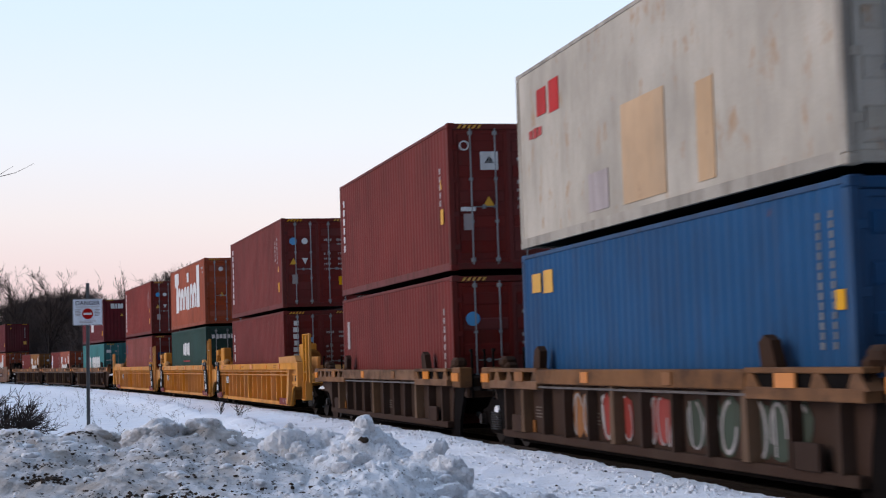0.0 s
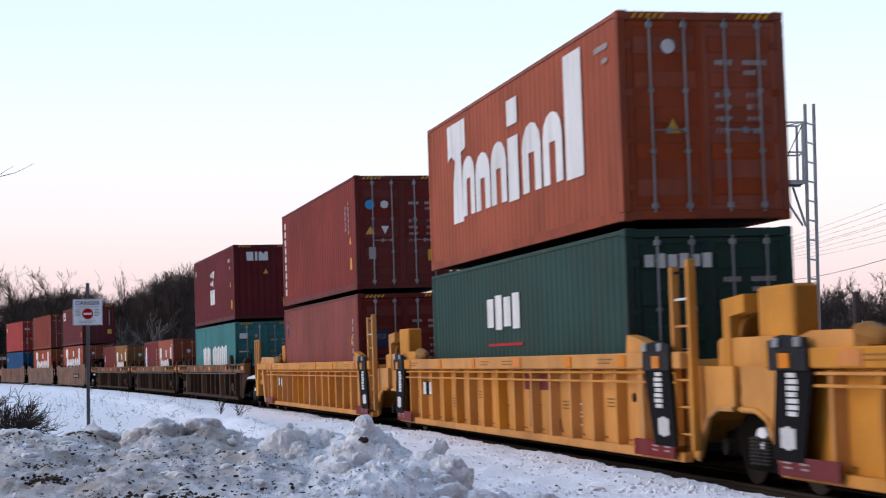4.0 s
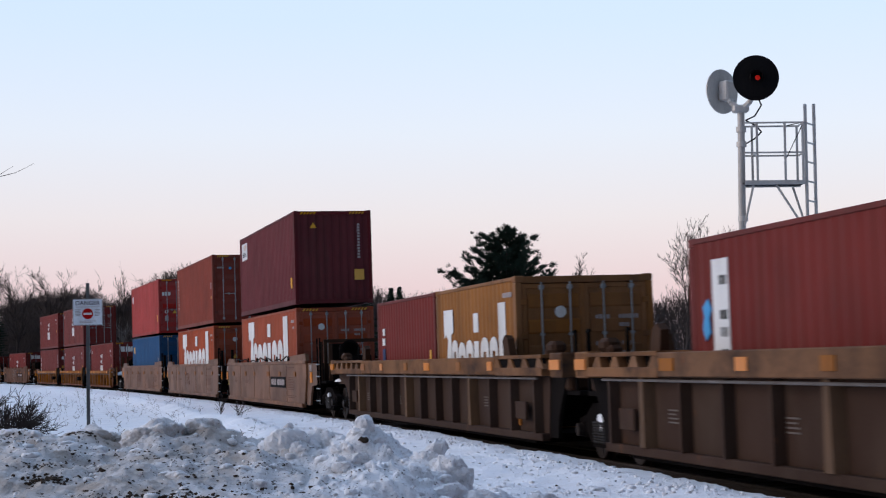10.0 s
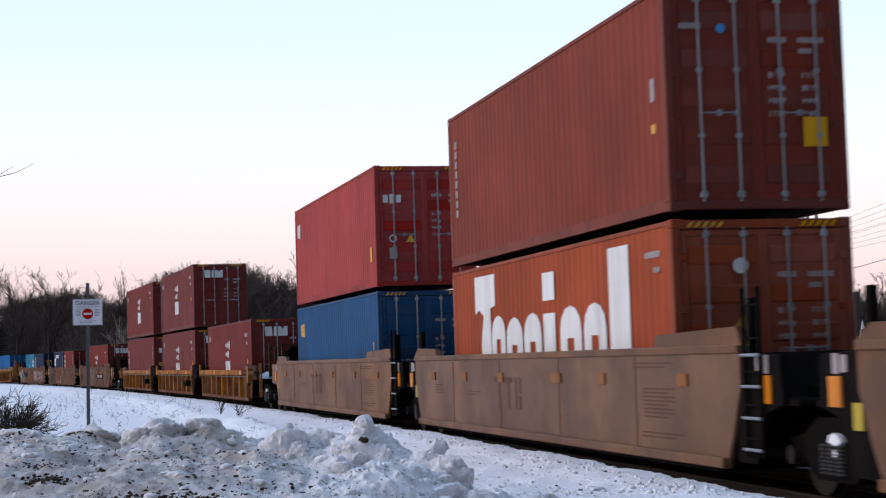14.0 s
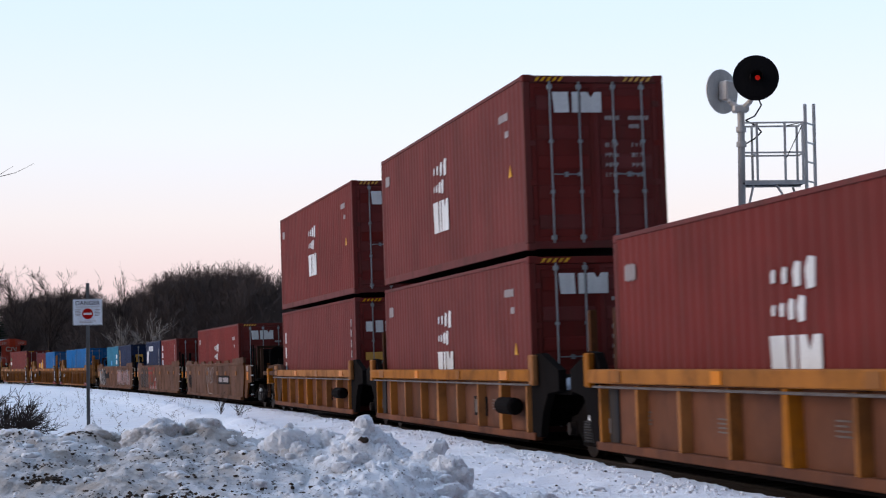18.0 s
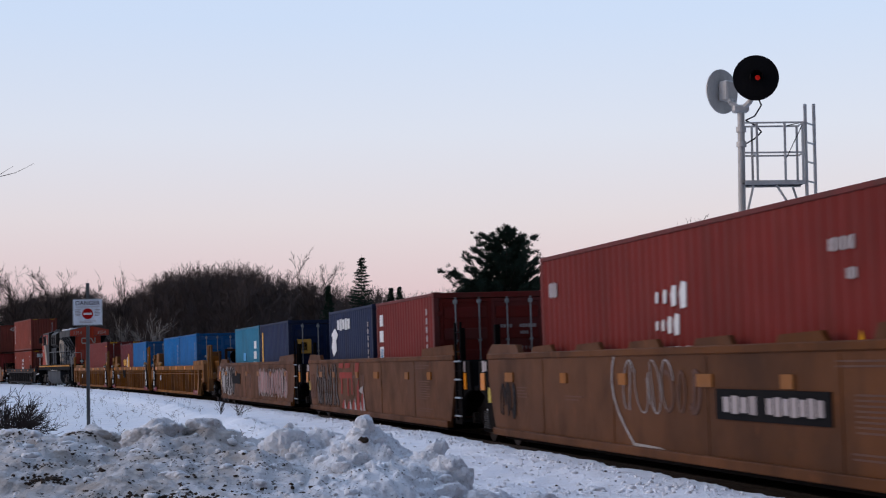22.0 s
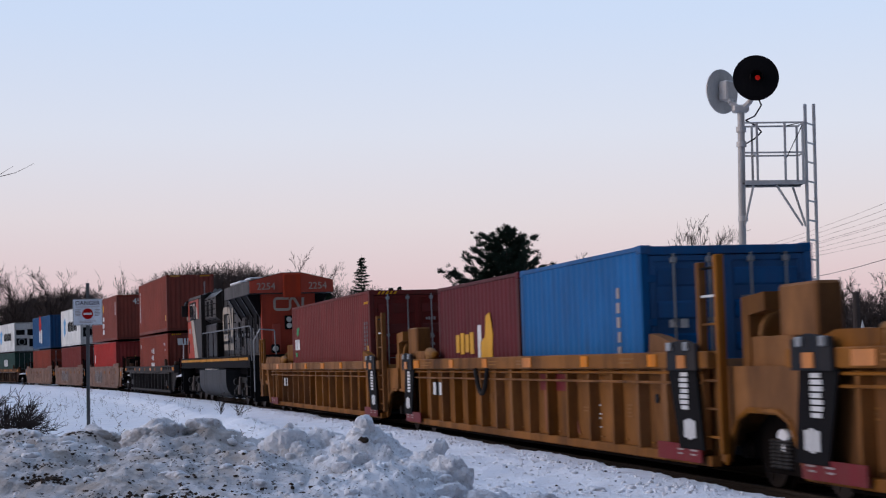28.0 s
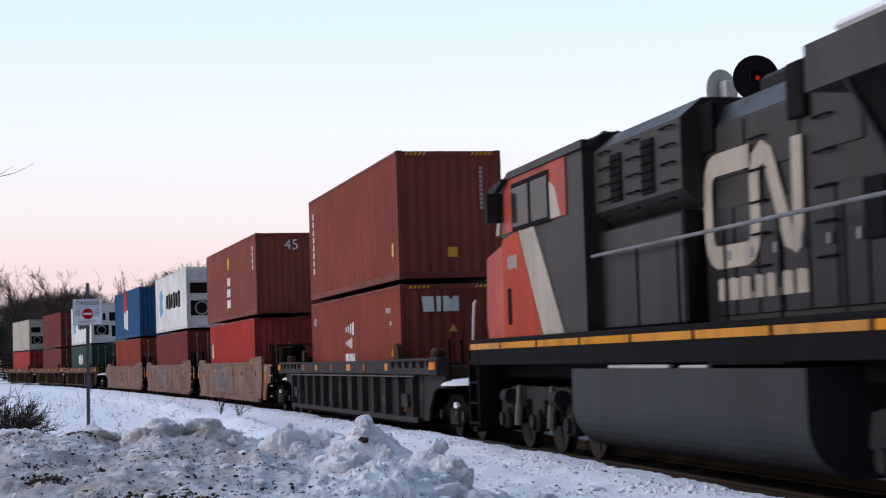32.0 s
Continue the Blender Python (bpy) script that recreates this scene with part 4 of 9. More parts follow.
# ---- well cars ----
def truck(parent, x):
    b = piece("truck", cached(("truck",), lambda: Shape().box(-0.22, 0.22, -0.95, 0.95, 0.42, 0.72, 0.03).rod((0, 0, 0.7), (0, 0, 0.86), 0.25, 14)), M_UNDER, parent, at=pose(x, 0, 0))
    frame_ = cached(("side_frame",), lambda: Shape().prism([(-1.12, 0.48), (-1.12, 0.62), (-0.75, 0.68), (-0.4, 0.86), (0.4, 0.86), (0.75, 0.68), (1.12, 0.62), (1.12, 0.48), (0.8, 0.46), (0.45, 0.22), (-0.45, 0.22), (-0.8, 0.46)], -0.08, 0.08)
                     .box(-1.02, -0.76, -0.11, 0.11, 0.34, 0.6, 0.03).box(0.76, 1.02, -0.11, 0.11, 0.34, 0.6, 0.03))
    cap = cached(("bearing_cap",), lambda: Shape().rod((0, -0.06, 0), (0, 0.06, 0), 0.1, 14))
    wheel = cached(("wheelset",), lambda: Shape().rod((0, -0.95, 0), (0, 0.95, 0), 0.07, 10).lathe([(-0.82, 0.30), (-0.82, 0.42), (-0.72, 0.425), (-0.70, 0.45), (-0.68, 0.45), (-0.68, 0.32), (-0.73, 0.14)], 24)
                   .lathe([(0.82, 0.30), (0.82, 0.42), (0.72, 0.425), (0.70, 0.45), (0.68, 0.45), (0.68, 0.32), (0.73, 0.14)], 24).box(-0.012, 0.012, -0.828, -0.8, 0.1, 0.36).box(-0.36, -0.1, -0.828, -0.8, -0.012, 0.012))
    coils = [(0.28 + 0.02 * k, 0.075 if k % 2 else 0.05) for k in range(17)]
    nest = cached(("spring_nest",), lambda: Shape().lathe(coils, 10, "z", (-0.19, 0, 0)).lathe(coils, 10, "z", (0.0, 0, 0)).lathe(coils, 10, "z", (0.19, 0, 0)))
    for y in (-1.0, 1.0):
        piece("spring_nest", nest, M_SPRING, b, at=pose(0, y * 1.09, 0))["kind"] = "stuff"
        piece("side_frame", frame_, M_UNDER, b, at=pose(0, y, 0))
        for wx in (-0.89, 0.89):
            piece("bearing_cap", cap, M_WHEEL, b, at=pose(wx, y * 1.13, 0.46))
    # one white lump stands for both snow and bright glints on the frame
    lump = cached(("truck_lump",), lambda: Shape().prism([(-0.22, 0.0), (-0.17, 0.09), (-0.02, 0.13), (0.12, 0.10), (0.2, 0.02), (0.06, -0.05)], -0.05, 0.04).prism([(-0.1, -0.2), (-0.12, -0.1), (0.1, -0.08), (0.12, -0.17)], -0.03, 0.03))
    piece("packed_snow", lump, M_SNOWCAP, b, "white lump for snow and glints on the truck frame", at=pose(0.12, -1.1, 0.62) @ Matrix.Scale(0.75, 4))
    for wx in (-0.89, 0.89):
        w = piece("wheelset", wheel, M_WHEEL, b, at=pose(wx, 0, 0.43))
        WHEELS.append((w, wx, 0.43))


def ladder(parent, x, y, z0, z1, mat, w=0.38):
    """A ladder in the x, z plane; its rails and rungs are one part each."""
    r = piece("ladder", cached(("ladder", z0, z1, w), lambda: Shape().box(-w / 2 - 0.02, -w / 2 + 0.02, -0.02, 0.02, z0, z1).box(w / 2 - 0.02, w / 2 + 0.02, -0.02, 0.02, z0, z1)), mat, parent, at=pose(x, y, 0))
    rung = cached(("rung", w), lambda: Shape().rod((-w / 2, 0, 0), (w / 2, 0, 0), 0.013, 6))
    n = int((z1 - z0) / 0.36)
    for i in range(n):
        piece("rung", rung, mat, r, at=pose(0, 0, z0 + 0.2 + 0.36 * i))


def side_profile(kind, hb, top, bot, slant):
    return [(-hb, top), (-hb, top - 0.45), (-hb + slant * 0.55, bot + 0.35), (-hb + slant, bot), (hb - slant, bot), (hb - slant * 0.55, bot + 0.35), (hb, top - 0.45), (hb, top)]


def small_print(me, mat, parent, at=None):
    ob = piece("stencil", me, mat, parent, at=at)
    ob["kind"] = "stuff"
    return ob


HOSE_X = -1.68
RAISED = {"yellow": 1.58, "brown": 1.64, "dark": 1.58, "orange": 1.37, "grimy": 1.37}


def well_car(kind, hb, half, front="mid", rear="mid", graffiti=0, label="", seed=0):
    """A well of an articulated car: x ahead. Each end is "mid" (next well on the same truck) or "car" (coupler)."""
    rnd = random.Random(seed)
    c = thing("well_car", label, "railcar", "cars of the train")
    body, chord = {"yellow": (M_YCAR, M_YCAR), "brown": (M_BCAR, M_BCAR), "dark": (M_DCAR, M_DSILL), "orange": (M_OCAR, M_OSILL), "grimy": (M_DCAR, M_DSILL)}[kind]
    # rear yellow and brown wells take the copies darkened for dimmer light
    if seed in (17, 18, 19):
        body = chord = M_YCARDIM
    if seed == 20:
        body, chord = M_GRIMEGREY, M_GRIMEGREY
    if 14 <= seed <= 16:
        body = chord = M_BCARDIM
    top = RAISED[kind]
    smooth_side = kind == "brown"
    short = hb < 7.5
    slant = 0.45 if smooth_side else 0.14
    bot, yo = 0.30, 1.44
    dz = {"yellow": 0.20, "brown": 0.10, "dark": 0.30, "orange": 0.19, "grimy": 0.22}[kind]
    ends = ((1, front), (-1, rear))
    wall = cached(("side_wall", kind, hb), lambda: Shape().prism(side_profile(kind, hb, top - 0.02, bot, slant), -0.025, 0.025))

    def flip(sx):
        return pose(0, 0, 0, 0, 0, 0 if sx > 0 else 180)

    for sy in (-1, 1):
        w = piece("side_wall", wall, body, c, at=pose(0, sy * (yo - (0.04 if smooth_side else 0.09)), 0))
        face = sy * (yo + 0.134)          # outside of the top chord
        if smooth_side:
            piece("top_chord", cached(("top_chord", kind, hb), lambda: Shape().box(-hb, hb, -0.06, 0.05, top - 0.10, top, 0.015)), chord, c, at=pose(0, sy * (yo - 0.045), 0))
            for f in (-0.6, -0.2, 0.2, 0.6):
                piece("seam", cached(("seam", kind), lambda: Shape().box(-0.012, 0.012, -0.006, 0.006, bot + 0.02, top - 0.12)), body, w, at=pose(f * hb, sy * 0.028, 0))
        else:
            reach = [{"yellow": 10.35 if e == "car" else 8.8, "dark": 6.15, "grimy": 4.15}.get(kind, hb - (1.35 if e == "car" else 0.0)) for sx, e in ends]
            piece("top_chord", cached(("top_chord", kind, hb, *reach), lambda: Shape().box(-reach[1], reach[0], -0.10, 0.10, top - dz, top, 0.015)), chord, c, at=pose(0, sy * (yo + 0.03), 0))
            deep = 0.15
            rib = cached(("rib", kind), lambda: Shape().prism([(-0.055, 0.0), (-0.04, deep), (0.04, deep), (0.055, 0.0)], bot + 0.08, top - dz - 0.02, "z"))
            broad = cached(("broad_rib", kind), lambda: Shape().add([(x * k, y, z) for z, k in ((bot + 0.08, 1.35), (top - dz, 0.9)) for x, y in ((-0.10, 0), (-0.075, deep + 0.01), (0.075, deep + 0.01), (0.10, 0))],
                            [(0, 1, 2, 3), (4, 7, 6, 5), (0, 4, 5, 1), (1, 5, 6, 2), (2, 6, 7, 3), (3, 7, 4, 0)]))
            n = {"yellow": 17, "dark": 13, "grimy": 12}.get(kind, 9)
            for i in range(n):
                x = -hb + 0.45 + (2 * hb - 0.9) * i / (n - 1)
                wide = i % 4 == 1 if kind in ("dark", "grimy") else (i == n // 2 or i == n - 2)
                mat = chord if kind == "orange" else (M_RIBTAN if kind in ("dark", "grimy") and wide and seed != 20 else body)
                piece("rib", broad if wide else rib, mat, w, at=pose(x, sy * 0.02, 0, 0, 0, 0 if sy > 0 else 180))
                if kind == "yellow" and sy < 0:
                    # black patch painting the shadow where the air pipes pass the rib, and a bright wear scratch near
                    # its foot
                    piece("slot", cached(("slot",), lambda: Shape().box(-0.04, 0.04, -0.01, 0.01, -0.06, 0.05)), M_BLACK, w, at=pose(x - 0.09, sy * 0.035, top - dz - 0.10))
                    piece("drain", cached(("drain",), lambda: Shape().box(-0.05, 0.05, -0.01, 0.01, -0.01, 0.01)), M_CAST, w, at=pose(x + 0.16, sy * 0.035, bot + 0.14))
            for z in ((0.05, 0.17) if kind == "yellow" else (0.05,)):
                piece("pipe", cached(("pipe", kind, hb), lambda: Shape().rod((-hb + 0.2, 0, 0), (hb - 0.2, 0, 0), 0.018, 6)), M_PIPE if kind != "yellow" else body, c, at=pose(0, sy * (yo + 0.085), top - dz - z))
        piece("bottom_chord", cached(("bottom_chord", kind, hb), lambda: Shape().box(-hb + slant, hb - slant, -0.07, 0.06, bot - 0.04, bot + 0.08, 0.012)), body, c, at=pose(0, sy * (yo - 0.02), 0))
        # patches of reflective sheet and stencilled bars on the side
        for i in range(6 if not short else 4):
            m_ = 5 if not short else 3
            x = -hb * 0.8 + hb * 1.6 * i / m_ + rnd.uniform(-0.35, 0.35)
            z = top - 0.4 if smooth_side else top - dz * 0.5
            y = sy * (yo - 0.002) if smooth_side else face
            if kind == "dark":
                x *= 0.85
            wide_ = 0.16 if i % 3 else 0.25
            piece("reflector", cached(("reflector", wide_), lambda: Shape().box(-wide_, wide_, -0.012, 0.012, -0.075, 0.075)), M_REFLECT if kind == "yellow" or (i % 2 and not smooth_side) else M_REFLECTOLD, c, at=pose(x, y, z))
        if kind == "yellow" and sy < 0:
            for x, w_ in ((-6.3, 0.9), (-0.9, 0.6), (1.2, 0.9), (6.2, 0.6)):
                small_print(cached(("marking", "lines2", w_, 0.1), lambda: mark_shape("lines2", w_, 0.1)), M_STENCIL, c, at=pose(x + rnd.uniform(-0.4, 0.4), face, top - 0.1))
            for i in range(9):
                x = -7.4 + 14.8 * i / 8 + rnd.uniform(-0.2, 0.2)
                w_, k_ = rnd.choice(((0.3, 2), (0.36, 3), (0.2, 4)))
                small_print(cached(("marking", "lines%d" % k_, w_, 0.05 * k_), lambda: mark_shape("lines%d" % k_, w_, 0.05 * k_)), M_STENCIL, c, at=pose(x, sy * (yo - 0.058), rnd.uniform(0.7, 1.0)))
        if kind == "yellow" and seed in (3, 18) and sy < 0:
            bars = (([(1.25, 1.05), (2.7, 1.05), (2.7, 1.30), (1.25, 1.30)], "bar"), ([(1.5, 0.45), (1.72, 0.45), (1.72, 1.05), (1.5, 1.05)], "stem"),
                    ([(2.62, 0.45), (2.82, 0.45), (3.2, 1.2), (3.0, 1.2)], "rising"), ([(3.05, 0.45), (3.28, 0.45), (2.9, 1.05), (2.7, 1.05)], "falling"))
            for k, (poly, n_) in enumerate(bars):
                piece("painted_bar", cached(("yellow_bar", n_), lambda: Shape().prism(poly, -0.004 - 0.001 * k, 0.004)), M_MAROON if n_ == "bar" else M_FADEDRED, c, at=pose(0, -(yo - 0.058), 0))
            small_print(cached(("marking", "lines6", 0.55, 0.36), lambda: mark_shape("lines6", 0.55, 0.36)), M_MARK, c, at=pose(4.0, -(yo - 0.058), 0.72))
        if smooth_side:
            if seed in (8, 14):
                piece("number_panel", cached(("number_panel",), lambda: Shape().box(-1.5, 1.5, -0.012, 0.012, -0.17, 0.17)), M_BLACK, c, at=pose(3.55, sy * (yo - 0.006), 0.98))
                for x, n_, w_ in ((2.75, 4, 1.0), (4.2, 7, 1.45)):
                    small_print(cached(("marking", "row%d" % n_, w_, 0.2), lambda: mark_shape("row%d" % n_, w_, 0.2)), M_GREYMARK, c, at=pose(x, sy * (yo + 0.008), 0.98))
                if seed == 8:
                    # an air hose laid over hoops along the top
                    piece("hose", cached(("top_hose",), lambda: Shape().tube([(-6.5 + 0.5 * k, 0, 0.06 + 0.05 * math.sin(k * 1.7) + 0.04 * math.sin(k * 0.6)) for k in range(27)], 0.022, 6)), M_RUBBER, c, at=pose(0, sy * (yo - 0.06), top))
                    for k in range(6):
                        piece("hoop", cached(("hoop",), lambda: Shape().tube([(0.11 * math.cos(math.pi * j / 8), 0, 0.15 * math.sin(math.pi * j / 8)) for j in range(9)], 0.022, 6)), M_UNDER, c, at=pose(-5.6 + 2.2 * k, sy * (yo - 0.05), top - 0.01))
                for k in range(5 if seed == 14 else 0):
                    piece("flap", cached(("flap",), lambda: Shape().prism([(-0.62, 0), (-0.52, 0.09), (0.5, 0.11), (0.62, 0)], -0.03, 0.03)), chord, c, at=pose(-5.2 + 2.4 * k, sy * (yo - 0.03), top - 0.005))
            else:
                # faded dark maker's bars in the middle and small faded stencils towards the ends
                for x, z0, z1, e in ((-0.62, 1.15, 1.24, 0.3), (-0.62, 0.72, 1.14, 0.07), (-0.0, 1.15, 1.24, 0.28), (-0.0, 0.72, 1.14, 0.07), (0.48, 0.72, 1.24, 0.06), (0.72, 0.98, 1.24, 0.07), (0.72, 0.72, 0.94, 0.07)):
                    piece("painted_bar", cached(("painted_bar", z0, z1, e), lambda: Shape().box(-e, e, -0.004, 0.004, z0, z1)), M_FADED, c, at=pose(x - 1.2, sy * (yo - 0.013), 0))
            for x, z, w_, k_ in ((-3.6, 0.95, 0.9, 2), (5.9, 1.42, 1.5, 2), (6.1, 0.95, 1.1, 8), (6.2, 0.55, 1.5, 2), (-6.5, 1.0, 0.7, 4)):
                small_print(cached(("marking", "lines%d" % k_, w_, 0.05 * k_), lambda: mark_shape("lines%d" % k_, w_, 0.05 * k_)), M_FADED, c, at=pose(x, sy * (yo - 0.012), z))
        if kind in ("dark", "grimy", "orange"):
            for i in range(4):
                x = hb * (-0.7 + 0.42 * i) + rnd.uniform(-0.3, 0.3)
                small_print(cached(("marking", "lines4", 0.34, 0.2), lambda: mark_shape("lines4", 0.34, 0.2)), M_STENCILPALE, c, at=pose(x, sy * (yo - 0.06), rnd.uniform(0.6, 0.85)))
            if kind != "orange":
                continue
            piece("card_plate", cached(("card_plate",), lambda: Shape().box(-0.45, 0.45, -0.01, 0.01, -0.17, 0.17)), M_BLACK, c, at=pose(hb * 0.42, sy * (yo - 0.055), 0.72))
            piece("card", cached(("card",), lambda: Shape().box(-0.13, 0.13, -0.01, 0.01, -0.12, 0.12)), M_STENCILPALE, c, at=pose(hb * 0.42 - 0.25, sy * (yo - 0.048), 0.72))
        if kind == "yellow":
            piece("sign_plate", cached(("sign_plate",), lambda: Shape().box(-0.4, 0.4, -0.012, 0.012, -0.13, 0.13)), M_BLACK, c, at=pose(-5.72, sy * (yo + 0.03), 1.0))
            for x in (-0.27, 0.27):
                piece("sign_patch", cached(("sign_patch",), lambda: Shape().box(-0.12, 0.12, -0.012, 0.012, -0.12, 0.12)), M_MARK, c, at=pose(-5.72 + x, sy * (yo + 0.036), 1.0))
            piece("round_mark", cached(("round_mark",), lambda: Shape().lathe([(-0.01, 0.06), (0.01, 0.06)], 14)), M_SLATE, c, at=pose(6.6, sy * (yo - 0.05), 1.0))
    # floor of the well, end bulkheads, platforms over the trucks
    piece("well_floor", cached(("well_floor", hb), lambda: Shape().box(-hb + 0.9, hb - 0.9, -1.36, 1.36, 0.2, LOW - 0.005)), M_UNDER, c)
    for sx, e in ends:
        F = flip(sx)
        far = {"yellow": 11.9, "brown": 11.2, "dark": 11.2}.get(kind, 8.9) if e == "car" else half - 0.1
        # near-black bulkheads and platforms carry the gap's shade in their colour
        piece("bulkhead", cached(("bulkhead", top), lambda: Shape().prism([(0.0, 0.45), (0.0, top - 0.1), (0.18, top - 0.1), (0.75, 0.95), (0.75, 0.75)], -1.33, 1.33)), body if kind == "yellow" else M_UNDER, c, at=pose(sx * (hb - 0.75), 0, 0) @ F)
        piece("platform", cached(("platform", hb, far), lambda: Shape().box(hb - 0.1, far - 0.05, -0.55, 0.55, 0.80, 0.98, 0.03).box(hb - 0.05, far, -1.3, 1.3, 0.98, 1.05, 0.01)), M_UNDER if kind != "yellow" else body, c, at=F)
        well_end = {"yellow": yellow_end, "brown": brown_end, "dark": dark_end, "grimy": dark_end}.get(kind, orange_end)
        well_end(c, F, sx, e, hb, half, top, yo, body, chord)
    rear_truck = {"yellow": 10.1, "brown": 10.4, "dark": 10.3}.get(kind, 8.3) if rear == "car" else half
    truck(c, -rear_truck)
    if front == "car":
        truck(c, {"yellow": 10.1, "brown": 10.5, "dark": 10.35}.get(kind, 8.3))
    for sx, e in ends:
        if e == "car":
            piece("coupler", cached(("coupler", short), lambda: Shape().box(0, 1.3, -0.13, 0.13, 0.72, 0.95, 0.04).box(1.1, 1.5, -0.2, 0.2, 0.68, 1.0, 0.06)), M_UNDER, c, at=flip(sx) @ pose(8.6 if short else 11.0, 0, 0))
            piece("hose", cached(("hose",), lambda: Shape().pipe([(0, -0.3, 0.85), (0.25, -0.32, 0.55), (0.55, -0.32, 0.42), (0.85, -0.3, 0.5)], 0.03)), M_RUBBER, c, at=flip(sx) @ pose(8.8 if short else 11.1, 0, 0))
    if seed == 18:
        # a loose black hose hangs in a loop from the side
        piece("hose", Shape().tube([(HOSE_X - 0.42 + 0.07 * k, 0, 1.38 - 0.42 * (1 - abs(k / 6.0 - 1) ** 2.2)) for k in range(13)], 0.04, 8), M_RUBBER, c, at=pose(0, -(yo + 0.16), 0))
    if kind == "grimy" and graffiti:
        for x, w_, mat in ((-2.6, 1.5, M_REFLECTOLD), (-0.8, 1.3, M_SPRAYRED), (1.0, 0.9, M_SPRAYRED), (2.7, 1.6, M_SPRAYGREEN), (4.6, 1.5, M_SPRAYGREEN)):
            ob = piece("painted_field", cached(("grime_field", x), lambda: spray_field(int(x * 10) + 90, w_, 0.7)), mat, c, at=pose(x, -(yo - 0.058), 0.72))
            ob["kind"] = "stuff"
            ob = piece("painted_scrawl", cached(("grime_scrawl", x), lambda: scrawl(int(x * 10) + 91, w_, 0.6, 0.02)), M_SPRAYWHITE, c, at=pose(x, -(yo - 0.050), 0.72))
            ob["kind"] = "stuff"
    if kind == "brown" and graffiti:
        graffiti_on(c, seed, hb, yo)
    return c


